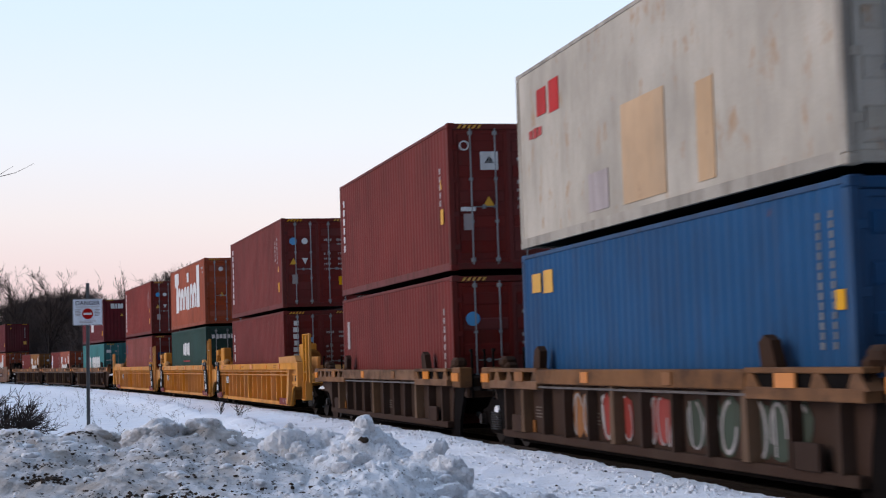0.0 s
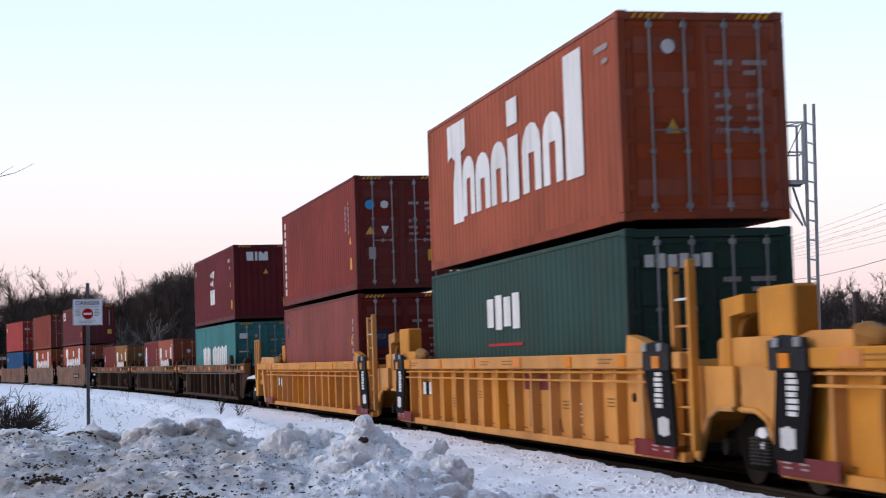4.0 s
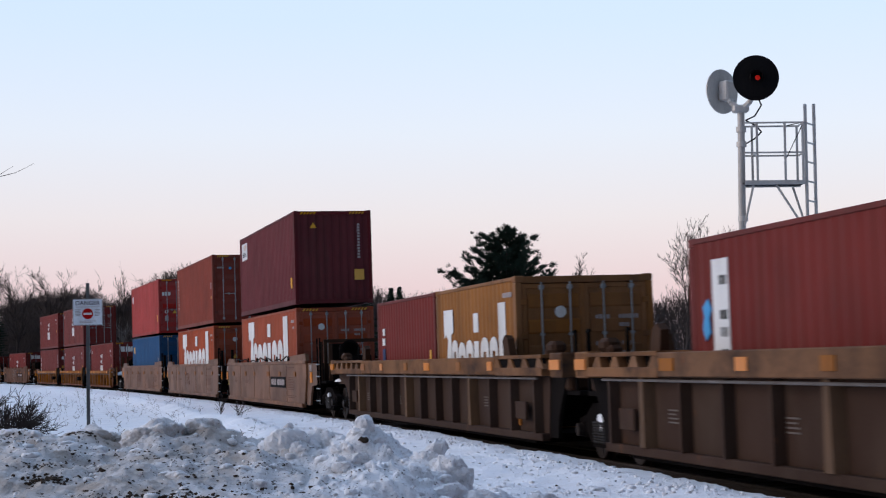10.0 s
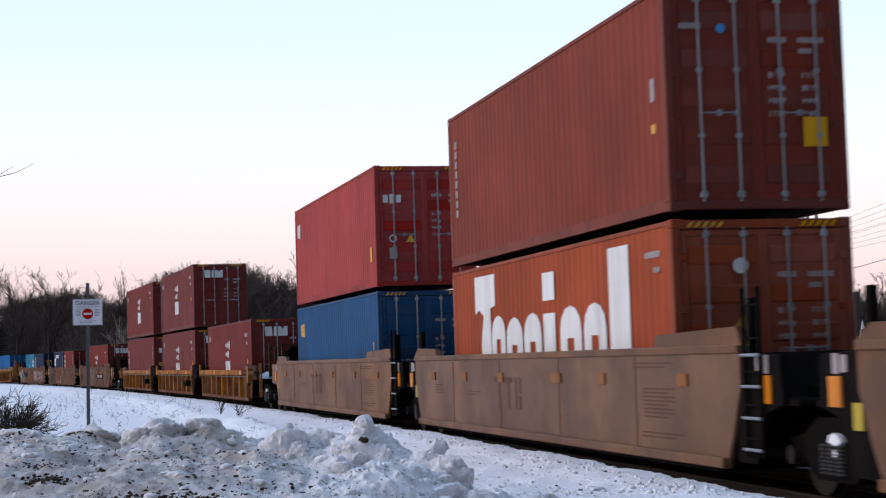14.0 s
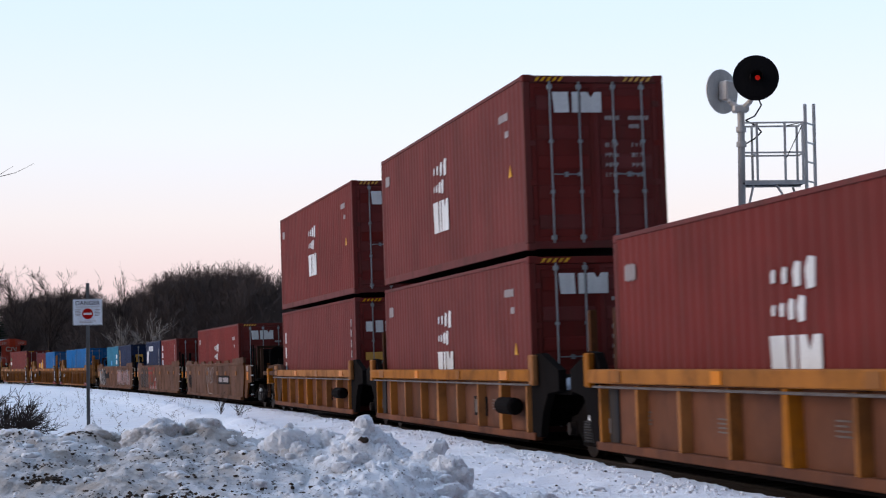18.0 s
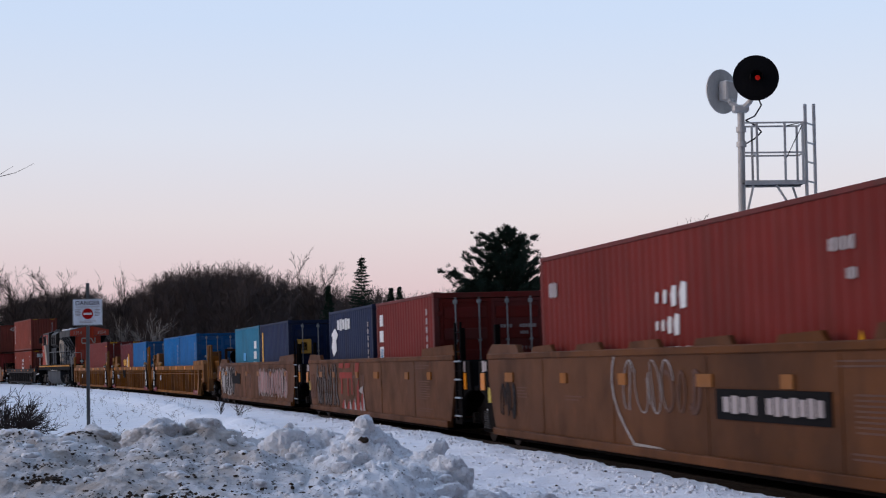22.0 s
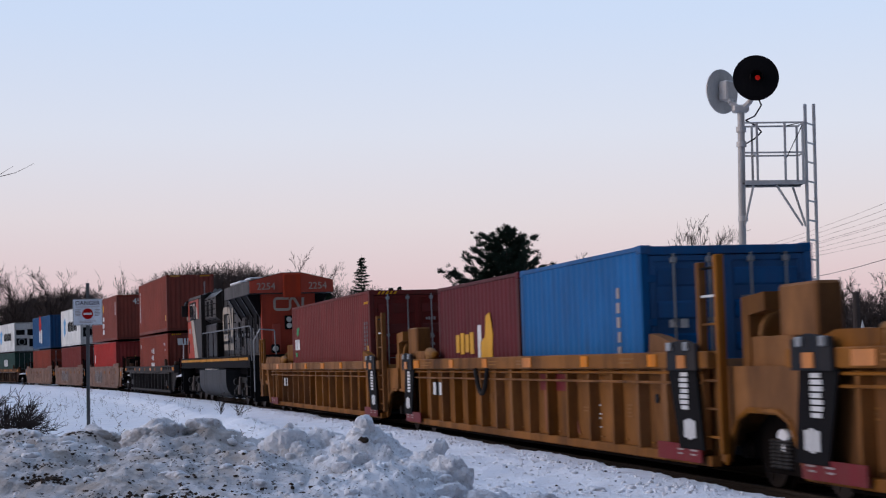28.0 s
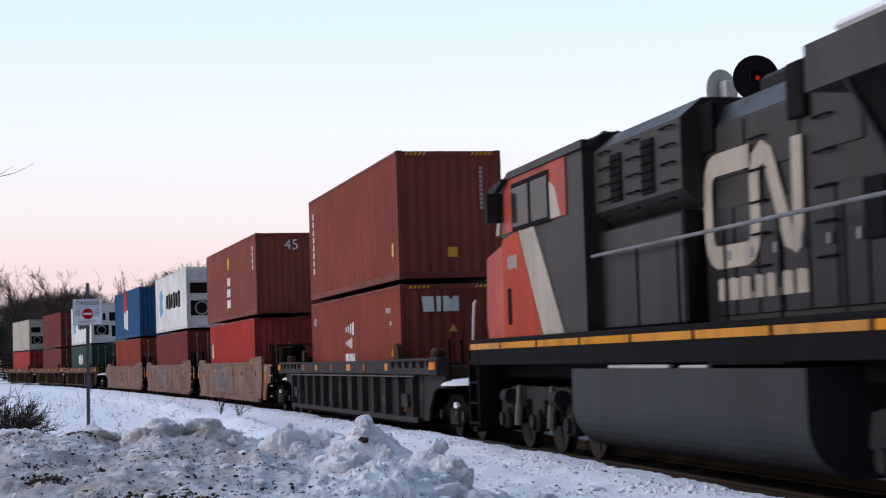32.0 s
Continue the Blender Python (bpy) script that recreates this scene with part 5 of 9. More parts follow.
def yellow_end(c, F, sx, e, hb, half, top, yo, body, chord):
    for sy in (-1, 1):
        if e == "car":
            side = Shape().prism([(8.0, 1.4), (10.35, 1.4), (10.42, 0.90), (9.45, 0.92), (9.05, 0.80), (8.8, 0.52), (8.68, 0.32), (8.0, 0.32)], -0.03, 0.03)
            piece("end_plate", cached(("end_plate", e), lambda: side), body, c, at=F @ pose(0, sy * (yo - 0.02), 0))
            piece("arch_flange", cached(("arch_flange", e), lambda: Shape().pipe([(8.70, 0, 0.30), (8.84, 0, 0.54), (9.08, 0, 0.80), (9.46, 0, 0.91), (10.4, 0, 0.91)], 0.035, 6)), body, c, at=F @ pose(0, sy * (yo + 0.02), 0))
            piece("slanted_rib", cached(("slanted_rib",), lambda: Shape().prism([(8.92, 1.38), (9.12, 1.38), (8.95, 0.66), (8.68, 0.32), (8.42, 0.32)], -0.10, 0.10)), body, c, at=F @ pose(0, sy * (yo + 0.05), 0))
            piece("end_strip", cached(("end_strip",), lambda: Shape().box(9.12, 10.32, -0.03, 0.03, 0.94, 1.02, 0.01).box(9.12, 10.32, -0.03, 0.03, 1.2, 1.25, 0.01)), body, c, at=F @ pose(0, sy * (yo + 0.03), 0))
            piece("end_badge", cached(("end_badge",), lambda: Shape().lathe([(-0.01, 0.09), (0.01, 0.09)], 14)), M_SLATE, c, at=F @ pose(9.55, sy * (yo + 0.015), 1.11))
            small_print(cached(("marking", "lines3", 0.3, 0.16), lambda: mark_shape("lines3", 0.3, 0.16)), M_STENCIL, c, at=F @ pose(8.25, sy * (yo + 0.014), 0.85))
            piece("end_post", cached(("end_post",), lambda: Shape().box(10.3, 10.5, -0.12, 0.12, 0.86, 1.6, 0.02)), body, c, at=F @ pose(0, sy * (yo + 0.02), 0))
            piece("guide_beam", cached(("guide_beam",), lambda: Shape().prism([(6.8, 0.0), (6.8, 0.19), (9.7, 0.22), (10.0, 0.05), (10.0, 0.0)], -0.09, 0.09)), body, c, at=F @ pose(0, sy * (yo - 0.02), top))
            piece("grab_iron", cached(("grab_iron",), lambda: Shape().pipe([(8.6, 0, 1.2), (9.1, 0, 1.3), (9.9, 0, 1.33)], 0.018)), body, c, at=F @ pose(0, sy * (yo + 0.1), 0))
        else:
            side = Shape().prism([(8.3, 1.4), (9.95, 1.4), (9.95, 0.93), (9.5, 0.93), (9.15, 0.82), (8.92, 0.5), (8.8, 0.32), (8.3, 0.32)], -0.03, 0.03)
            piece("end_plate", cached(("end_plate", e), lambda: side), body, c, at=F @ pose(0, sy * (yo - 0.10), 0))
            piece("arch_flange", cached(("arch_flange", e), lambda: Shape().pipe([(8.82, 0, 0.30), (8.95, 0, 0.52), (9.18, 0, 0.82), (9.5, 0, 0.92), (9.95, 0, 0.92)], 0.035, 6)), body, c, at=F @ pose(0, sy * (yo - 0.06), 0))
            piece("end_panel", cached(("end_panel_black",), lambda: Shape().prism([(7.55, 1.37), (8.45, 1.37), (8.62, 0.45), (7.85, 0.45)], -0.012, 0.012)), M_BLACK, c, at=F @ pose(0, sy * (yo + 0.125), 0))
            small_print(cached(("marking", "col7", 0.26, 0.45), lambda: mark_shape("col7", 0.26, 0.45)), M_MARK, c, at=F @ pose(8.05, sy * (yo + 0.139), 1.12))
            small_print(cached(("marking", "row3", 0.38, 0.24), lambda: mark_shape("row3", 0.38, 0.24)), M_MARK, c, at=F @ pose(8.2, sy * (yo + 0.139), 0.68))
            plate = piece("corner_plate", cached(("corner_plate",), lambda: Shape().prism([(7.6, 1.36), (7.62, 1.68), (8.2, 1.72), (8.55, 1.66), (8.55, 1.36)], -0.02, 0.02)), M_SLATE, c, at=F @ pose(0, sy * (yo + 0.155), 0))
            piece("reflector", cached(("reflector", 0.13), lambda: Shape().box(-0.13, 0.13, -0.012, 0.012, -0.075, 0.075)), M_REFLECT, c, at=F @ pose(8.12, sy * (yo + 0.182), 1.46))
            for x in (7.75, 8.3):
                piece("lug", cached(("lug",), lambda: Shape().box(-0.07, 0.07, -0.02, 0.02, -0.05, 0.05, 0.01)), M_STEEL, c, at=F @ pose(x, sy * (yo + 0.19), 1.64))
            if sx > 0:
                piece("guide", cached(("guide_yellow",), lambda: Shape().prism([(6.7, 0.0), (6.75, 0.24), (7.1, 0.20), (7.5, 0.12), (7.6, 0.0)], -0.07, 0.07)), body, c, at=F @ pose(0, sy * (yo + 0.0), top - 0.005))
            else:
                piece("guide_beam", cached(("guide_beam_mid",), lambda: Shape().prism([(6.75, 0.0), (6.75, 0.16), (7.7, 0.17), (8.4, 0.05), (8.4, 0.0)], -0.08, 0.08)), body, c, at=F @ pose(0, sy * (yo - 0.02), top))
        patch = piece("end_patch", cached(("end_patch",), lambda: Shape().box(-0.85, 0.6, -0.012, 0.012, 0.30, 0.50)), M_MAROON, c, at=F @ pose(7.9, sy * (yo + 0.115), 0))
        for x in (-0.05, 0.38):
            small_print(cached(("marking", "lines2", 0.2, 0.1), lambda: mark_shape("lines2", 0.2, 0.1)), M_GREYMARK, c, at=F @ pose(7.9 + x, sy * (yo + 0.13), 0.41))
        if sx < 0:
            # cast container guide, a rounded lump with a bare nose
            piece("cast_guide", cached(("cast_guide",), lambda: Shape().lathe([(-0.30, 0.06), (-0.26, 0.09), (-0.1, 0.11), (0.12, 0.12), (0.2, 0.08), (0.3, 0.08)], 10, "x").box(-0.1, 0.3, -0.09, 0.09, -0.15, 0.04, 0.03)), M_CAST, c, at=F @ pose(6.55, sy * (yo - 0.04), top + 0.10, 0, -8, 0))
            piece("guide_nose", cached(("guide_nose",), lambda: Shape().lathe([(-0.08, 0.02), (-0.05, 0.06), (0.0, 0.08), (0.03, 0.08)], 12, "x")), M_CAST, c, at=F @ pose(6.24, sy * (yo - 0.04), top + 0.08, 0, -8, 0))
    near = -1 if sx > 0 else 1            # the side of the track that faces the road
    if e == "car":
        for k, x in enumerate((10.9, 11.37, 11.85)):
            piece("post", cached(("post_yellow", k), lambda: Shape().box(-0.045, 0.045, -0.04, 0.04, (0.5, 0.5, 1.0)[k], (2.42, 2.40, 2.41)[k], 0.01)), body, c, at=F @ pose(x, near * 1.42, 0))
        ladder_rungs = cached(("rung", 0.5), lambda: Shape().rod((-0.25, 0, 0), (0.25, 0, 0), 0.016, 6))
        for i in range(6):
            piece("rung", ladder_rungs, body, c, at=F @ pose(11.14, near * 1.42, 0.65 + 0.33 * i))
        piece("top_bar", cached(("top_bar",), lambda: Shape().rod((10.9, 0, 2.4), (11.85, 0, 2.4), 0.02, 6)), body, c, at=F @ pose(0, near * 1.42, 0))
        piece("step_box", cached(("step_box",), lambda: Shape().box(10.88, 11.42, -0.12, 0.1, 0.48, 0.52).box(10.88, 11.42, 0.05, 0.09, 0.5, 1.05).box(10.86, 10.90, -0.1, 0.1, 0.48, 1.05).box(11.40, 11.44, -0.1, 0.1, 0.48, 1.05)), body, c, at=F @ pose(0, near * 1.40, 0))
        piece("sill", cached(("end_sill_yellow",), lambda: Shape().box(10.5, 11.9, -1.36, 1.36, 1.0, 1.25, 0.03)), body, c, at=F)
        piece("brake_box", cached(("brake_box_car",), lambda: Shape().box(7.35, 8.5, 0.65, 1.0, 1.6, 2.16, 0.03)), body, c, at=F @ pose(0, 0, 0) @ (pose(0, 0, 0) if near > 0 else pose(0, -1.6, 0)))
        piece("brake_wheel", cached(("brake_wheel",), lambda: Shape().lathe([(-0.02, 0.26), (0.02, 0.28), (0.02, 0.22), (-0.02, 0.22)], 18, "x")), M_CAST, c, at=F @ pose(8.85, near * 0.8, 1.7))
        piece("bracket", cached(("bracket_car",), lambda: Shape().box(8.7, 9.9, -0.05, 0.05, 1.05, 1.75, 0.02)), body, c, at=F @ pose(0, near * 0.8, 0))
    elif sx > 0:
        for k, x in enumerate((8.45, 9.0)):
            piece("post", cached(("post_mid", k), lambda: Shape().box(-0.05, 0.05, -0.05, 0.05, (0.45, 0.42)[k], (2.60, 2.66)[k], 0.012)), body, c, at=F @ pose(x, near * 1.47, 0))
        for i in range(7):
            piece("rung", cached(("rung", 0.56), lambda: Shape().rod((-0.28, 0, 0), (0.28, 0, 0), 0.016, 6)), M_BLACK if i > 5 else (M_MARK if i > 4 else body), c, at=F @ pose(8.72, near * 1.48, 0.6 + 0.32 * i))
        piece("gear_box", cached(("gear_box",), lambda: Shape().box(9.2, 9.85, -0.3, 0.3, 1.05, 1.72, 0.04)), body, c, at=F @ pose(0, near * 0.95, 0))
        piece("chain_drum", cached(("chain_drum",), lambda: Shape().rod((9.0, 0, 1.75), (9.0, 0.25, 1.75), 0.17, 12)), M_BLACK, c, at=F @ pose(0, near * 1.0, 0))
    else:
        piece("post", cached(("post_arm",), lambda: Shape().prism([(10.62, 1.0), (10.62, 2.16), (9.95, 2.2), (9.95, 2.0), (10.4, 1.96), (10.4, 1.0)], -0.1, 0.1)), body, c, at=F @ pose(0, near * 1.2, 0))
        piece("brake_box", cached(("brake_box_mid",), lambda: Shape().box(8.75, 9.72, -0.15, 0.15, 1.66, 2.26, 0.03)), body, c, at=F @ pose(0, near * 1.08, 0))
        piece("end_sheet", cached(("end_sheet",), lambda: Shape().box(9.2, 10.5, -0.03, 0.03, 1.2, 1.72, 0.01)), body, c, at=F @ pose(0, near * 1.25, 0))
        piece("brake_wheel", cached(("brake_wheel",), lambda: Shape().lathe([(-0.02, 0.26), (0.02, 0.28), (0.02, 0.22), (-0.02, 0.22)], 18, "x")), M_CAST, c, at=F @ pose(10.3, near * 0.95, 1.75))


def brown_end(c, F, sx, e, hb, half, top, yo, body, chord):
    near = -1 if sx > 0 else 1
    for sy in (-1, 1):
        if sx > 0:
            piece("guide", cached(("guide_brown",), lambda: Shape().prism([(6.0, 0.0), (6.12, 0.16), (8.72, 0.21), (8.85, 0.0)], -0.05, 0.05)), chord, c, at=F @ pose(0, sy * (yo - 0.05), top - 0.01))
        else:
            piece("guide", cached(("guide_brown_rear",), lambda: Shape().prism([(6.6, 0.0), (6.75, 0.14), (8.4, 0.17), (8.75, 0.0)], -0.05, 0.05)), chord, c, at=F @ pose(0, sy * (yo - 0.05), top - 0.01))
        plate = Shape().prism([(8.5, top - 0.08), (10.3, top - 0.1), (10.35, 0.95), (9.4, 0.9), (9.15, 0.62), (9.0, 0.34), (8.5, 0.34)] if e == "car" else
                              [(8.5, top - 0.08), (9.7, top - 0.12), (9.75, 1.0), (9.3, 0.9), (9.1, 0.6), (9.0, 0.34), (8.5, 0.34)], -0.03, 0.03)
        # mid plates go near black, which paints in the dark gap between wells
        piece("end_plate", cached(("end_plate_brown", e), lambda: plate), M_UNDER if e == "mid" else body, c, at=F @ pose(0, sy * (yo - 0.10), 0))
        piece("reflector", cached(("reflector_end",), lambda: Shape().box(-0.14, 0.14, -0.012, 0.012, -0.15, 0.15)), M_REFLECT, c, at=F @ pose(9.35, sy * (yo - 0.055), 1.15))
        small_print(cached(("marking", "row2", 0.36, 0.2), lambda: mark_shape("row2", 0.36, 0.2)), M_GREYMARK, c, at=F @ pose(9.25, sy * (yo - 0.062), 1.42))
        if sx < 0:
            piece("sign_patch", cached(("sign_patch_end",), lambda: Shape().box(-0.1, 0.1, -0.012, 0.012, -0.13, 0.13)), M_YELLOWOLD, c, at=F @ pose(8.85, sy * (yo - 0.055), 0.92))
    lx, ly = (10.6, 1.38) if e == "car" else (9.1, 1.42)
    if sx > 0:
        ladder(c, lx, -ly, 0.42, 2.25, M_UNDER, 0.42)
        for i in range(4):
            piece("step", cached(("step_worn",), lambda: Shape().rod((-0.24, 0, 0), (0.24, 0, 0), 0.018, 6)), M_STEEL, c, at=pose(lx, -ly - 0.03, 0.5 + 0.34 * i))
    piece("post", cached(("post_brown",), lambda: Shape().box(-0.05, 0.05, -0.05, 0.05, 1.0, 2.15, 0.01)), M_UNDER if e == "mid" else M_RUSTED, c, at=F @ pose(lx - 0.35, near * 1.25, 0))
    if e == "car":
        frame_ = Shape().box(-0.05, 0.05, -1.1, -1.0, 1.0, 2.2).box(-0.05, 0.05, 1.0, 1.1, 1.0, 2.2).box(-0.05, 0.05, -1.1, 1.1, 2.12, 2.22).box(0.7, 0.8, -1.1, -1.0, 1.0, 2.1).box(0.7, 0.8, 0.9, 1.0, 1.0, 2.1)
        piece("crossover_frame", cached(("crossover_frame",), lambda: frame_), M_RUSTED, c, at=F @ pose(9.9, 0, 0))
        piece("brake_reservoir", cached(("brake_reservoir",), lambda: Shape().rod((-0.3, -0.9, 1.35), (-0.3, 0.6, 1.35), 0.17, 14)), M_UNDER, c, at=F @ pose(10.4, 0, 0))
        piece("gear_shelf", cached(("gear_shelf",), lambda: Shape().box(-0.5, 0.1, -1.0, 0.9, 1.05, 1.2, 0.04)), M_UNDER, c, at=F @ pose(10.4, 0, 0))
        for x, y0, z0, z1, w_ in ((0.06, -0.48, 1.2, 2.05, 0.55), (-0.35, -0.68, 1.4, 2.1, 0.5), (0.35, -0.2, 1.1, 1.75, 0.6)):
            piece("gear_case", cached(("gear_case", z0), lambda: Shape().box(-0.07, 0.07, -w_ / 2, w_ / 2, z0, z1, 0.03)), M_UNDER, c, at=F @ pose(10.4 + x, y0, 0))
        piece("brake_wheel", cached(("brake_wheel",), lambda: Shape().lathe([(-0.02, 0.26), (0.02, 0.28), (0.02, 0.22), (-0.02, 0.22)], 18, "x")), M_UNDER, c, at=F @ pose(10.75, near * 0.5, 1.9))
    else:
        piece("brake_reservoir", cached(("brake_reservoir_mid",), lambda: Shape().rod((0, -0.7, 1.3), (0, 0.7, 1.3), 0.2, 12).box(-0.2, 0.2, -0.8, 0.8, 1.02, 1.2, 0.03)), M_UNDER, c, at=F @ pose(9.3, 0, 0))


def dark_end(c, F, sx, e, hb, half, top, yo, body, chord):
    F = F @ pose(hb - 8.75, 0, top - 1.58)
    top = 1.58
    far = 10.66 if e == "car" else (8.95 if sx > 0 else 9.6)
    near = -1 if sx > 0 else 1
    for sy in (-1, 1):
        # the chord is cut into teeth under a top strip
        piece("chord_strip", cached(("chord_strip", far), lambda: Shape().box(6.15, far, -0.10, 0.10, 1.54, 1.60, 0.01)), chord, c, at=F @ pose(0, sy * (yo + 0.03), 0))
        piece("chord_base", cached(("chord_base", far), lambda: Shape().box(6.15, far, -0.10, 0.10, 1.27, 1.40, 0.01)), chord, c, at=F @ pose(0, sy * (yo + 0.03), 0))
        piece("chord_web", cached(("chord_web", far), lambda: Shape().box(6.15, far, -0.06, -0.03, 1.38, 1.55)), M_UNDER, c, at=F @ pose(0, sy * (yo + 0.03) * 1.0, 0))
        n = int((far - 6.15) / 0.72)
        for i in range(n + 1):
            x = 6.3 + (far - 6.45) * i / n
            piece("tooth", cached(("tooth",), lambda: Shape().prism([(-0.20, 1.38), (-0.09, 1.55), (0.05, 1.55), (0.24, 1.38)], -0.09, 0.09)), chord, c, at=F @ pose(x, sy * (yo + 0.03), 0))
        piece("end_block", cached(("end_block",), lambda: Shape().box(-0.3, 0.3, -0.12, 0.12, 1.25, 1.62, 0.02)), chord, c, at=F @ pose(far + (0.75 if e == "mid" and sx > 0 else -0.2), sy * (yo + 0.01), 0))
        piece("reflector", cached(("reflector", 0.25), lambda: Shape().box(-0.25, 0.25, -0.012, 0.012, -0.075, 0.075)), M_REFLECT, c, at=F @ pose(far + (0.75 if e == "mid" and sx > 0 else -0.2), sy * (yo + 0.142), 1.44))
        piece("guide", cached(("guide_dark",), lambda: Shape().prism([(6.35, 0.0), (6.3, 0.28), (6.45, 0.36), (6.62, 0.3), (6.75, 0.0)], -0.06, 0.06)), M_RUSTED, c, at=F @ pose(0, sy * (yo - 0.05), top))
        plate = Shape().prism([(8.4, 1.3), (far, 1.3), (far, 1.0), (9.9, 1.0), (9.6, 0.9), (9.2, 0.55), (9.1, 0.32), (8.4, 0.32)] if e == "car" else [(8.4, 1.3), (9.6, 1.3), (9.3, 0.9), (9.1, 0.6), (9.05, 0.32), (8.4, 0.32)], -0.03, 0.03)
        # at mid ends the plate's near-black colour holds the shade of the gap
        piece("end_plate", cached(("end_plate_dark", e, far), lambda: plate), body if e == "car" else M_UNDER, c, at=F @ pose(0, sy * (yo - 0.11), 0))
        piece("slack_box", cached(("slack_box",), lambda: Shape().box(-0.3, 0.3, -0.03, 0.03, -0.14, 0.14, 0.01)), body, c, at=F @ pose(7.55, sy * (yo + 0.06), 0.72))
        piece("sign_patch", cached(("sign_patch_small",), lambda: Shape().box(-0.11, 0.11, -0.012, 0.012, -0.16, 0.16)), M_REFLECTOLD, c, at=F @ pose(7.0, sy * (yo - 0.05), 0.62))
    piece("bolster", cached(("bolster_dark", e),  lambda: Shape().box(-0.28, 0.28, -1.35, 1.35, 1.05, 1.45, 0.04)), M_RUSTED, c, at=F @ pose(10.3 if e == "car" else 9.4, 0, 0))
    piece("casting", cached(("casting_dark",), lambda: Shape().box(-0.2, 0.2, -0.12, 0.12, 1.6, 1.8, 0.06).box(-0.35, -0.1, -0.1, 0.1, 1.55, 1.7, 0.05)), M_RUSTED, c, at=F @ pose(9.8 if e == "car" else 8.9, near * 1.3, 0))
    piece("snow_patch", cached(("snow_slab",), lambda: Shape().lathe([(0.0, 0.55), (0.06, 0.52), (0.13, 0.36), (0.16, 0.1)], 14, "z")), M_SNOWCAP, c, "drifted snow on the end platform", F @ pose(8.2, near * 0.5, 1.05))
    if e == "car":
        piece("snow_patch", cached(("snow_slab_end",), lambda: Shape().lathe([(0.0, 0.62), (0.05, 0.58), (0.12, 0.40), (0.14, 0.1)], 14, "z")), M_SNOWCAP, c, "drifted snow on the end platform", F @ pose(10.75, near * 0.85, 1.05))
    for x, y in ((9.9, 1.3), (9.3, 0.9)):
        piece("lever", cached(("lever",), lambda: Shape().box(-0.02, 0.02, -0.02, 0.02, 1.05, 1.95, 0.006).box(-0.1, 0.02, -0.02, 0.02, 1.9, 1.94)), M_UNDER, c, at=F @ pose(x if e == "mid" else x + 0.9, near * y, 0))


def orange_end(c, F, sx, e, hb, half, top, yo, body, chord):
    near = -1 if sx > 0 else 1
    for sy in (-1, 1):
        if e == "car":
            arm = Shape().prism([(5.1, 1.12), (5.1, 1.37), (5.5, 1.52), (6.4, 1.55), (8.0, 1.5), (8.4, 1.3), (8.4, 1.02), (7.2, 1.05), (6.6, 0.95), (6.2, 0.7), (5.95, 0.3), (5.55, 0.3)], -0.06, 0.06)
            piece("end_arm", cached(("end_arm",), lambda: arm), M_ENDBROWN, c, at=F @ pose(0, sy * (yo - 0.04), 0))
            piece("end_beam", cached(("end_beam_orange",), lambda: Shape().box(5.6, 8.5, -0.07, 0.07, 1.2, 1.33, 0.02)), M_ENDBROWN, c, at=F @ pose(0, sy * (yo + 0.07), 0))
            piece("hanger", cached(("hanger",), lambda: Shape().prism([(7.05, 0.95), (7.4, 0.92), (7.42, 1.42), (7.1, 1.42)], -0.09, 0.09)), chord, c, at=F @ pose(0, sy * (yo + 0.08), 0))
            piece("reflector", cached(("reflector", 0.3), lambda: Shape().box(-0.3, 0.3, -0.012, 0.012, -0.06, 0.06)), M_REFLECTOLD, c, at=F @ pose(6.3, sy * (yo + 0.028), 1.44))
        else:
            arm = Shape().prism([(6.4, 1.1), (6.4, 1.37), (6.6, 1.60), (7.0, 1.62), (7.4, 1.5), (7.9, 1.36), (7.9, 1.05), (7.3, 1.0), (7.0, 0.7), (6.85, 0.32), (6.4, 0.32)], -0.06, 0.06)
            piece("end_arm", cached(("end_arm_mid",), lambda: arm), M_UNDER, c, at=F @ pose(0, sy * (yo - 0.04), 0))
            piece("corner_plate", cached(("corner_plate_orange",), lambda: Shape().box(6.62, 6.86, -0.05, 0.05, 1.12, 1.60, 0.02)), chord, c, at=F @ pose(0, sy * (yo + 0.08), 0))
            if sx > 0:
                piece("reservoir", cached(("reservoir",), lambda: Shape().lathe([(-0.45, 0.09), (-0.4, 0.14), (0.4, 0.14), (0.45, 0.09)], 16, "x")), M_UNDER, c, at=F @ pose(5.35, sy * (yo + 0.12), 0.78))
            if sx > 0:
                piece("end_panel", cached(("end_panel_dark",), lambda: Shape().box(5.95, 6.72, -0.012, 0.012, 0.36, 1.1)), M_UNDER, c, at=F @ pose(0, sy * (yo - 0.05), 0))
            else:
                piece("end_panel", cached(("end_panel_grey",), lambda: Shape().box(5.85, 6.6, -0.012, 0.012, 0.36, 1.1)), M_SLATE, c, at=F @ pose(0, sy * (yo - 0.05), 0))
                piece("sign_patch", cached(("sign_patch_grey",), lambda: Shape().box(-0.14, 0.14, -0.01, 0.01, -0.1, 0.1)), M_STENCILPALE, c, at=F @ pose(6.3, sy * (yo - 0.032), 0.6))
    for y in (-0.85, 0.75):
        piece("post", cached(("post_orange",), lambda: Shape().box(-0.06, 0.06, -0.06, 0.06, 1.05, 2.25, 0.015)), M_ENDBROWN, c, at=F @ pose(half - 0.35, y, 0))
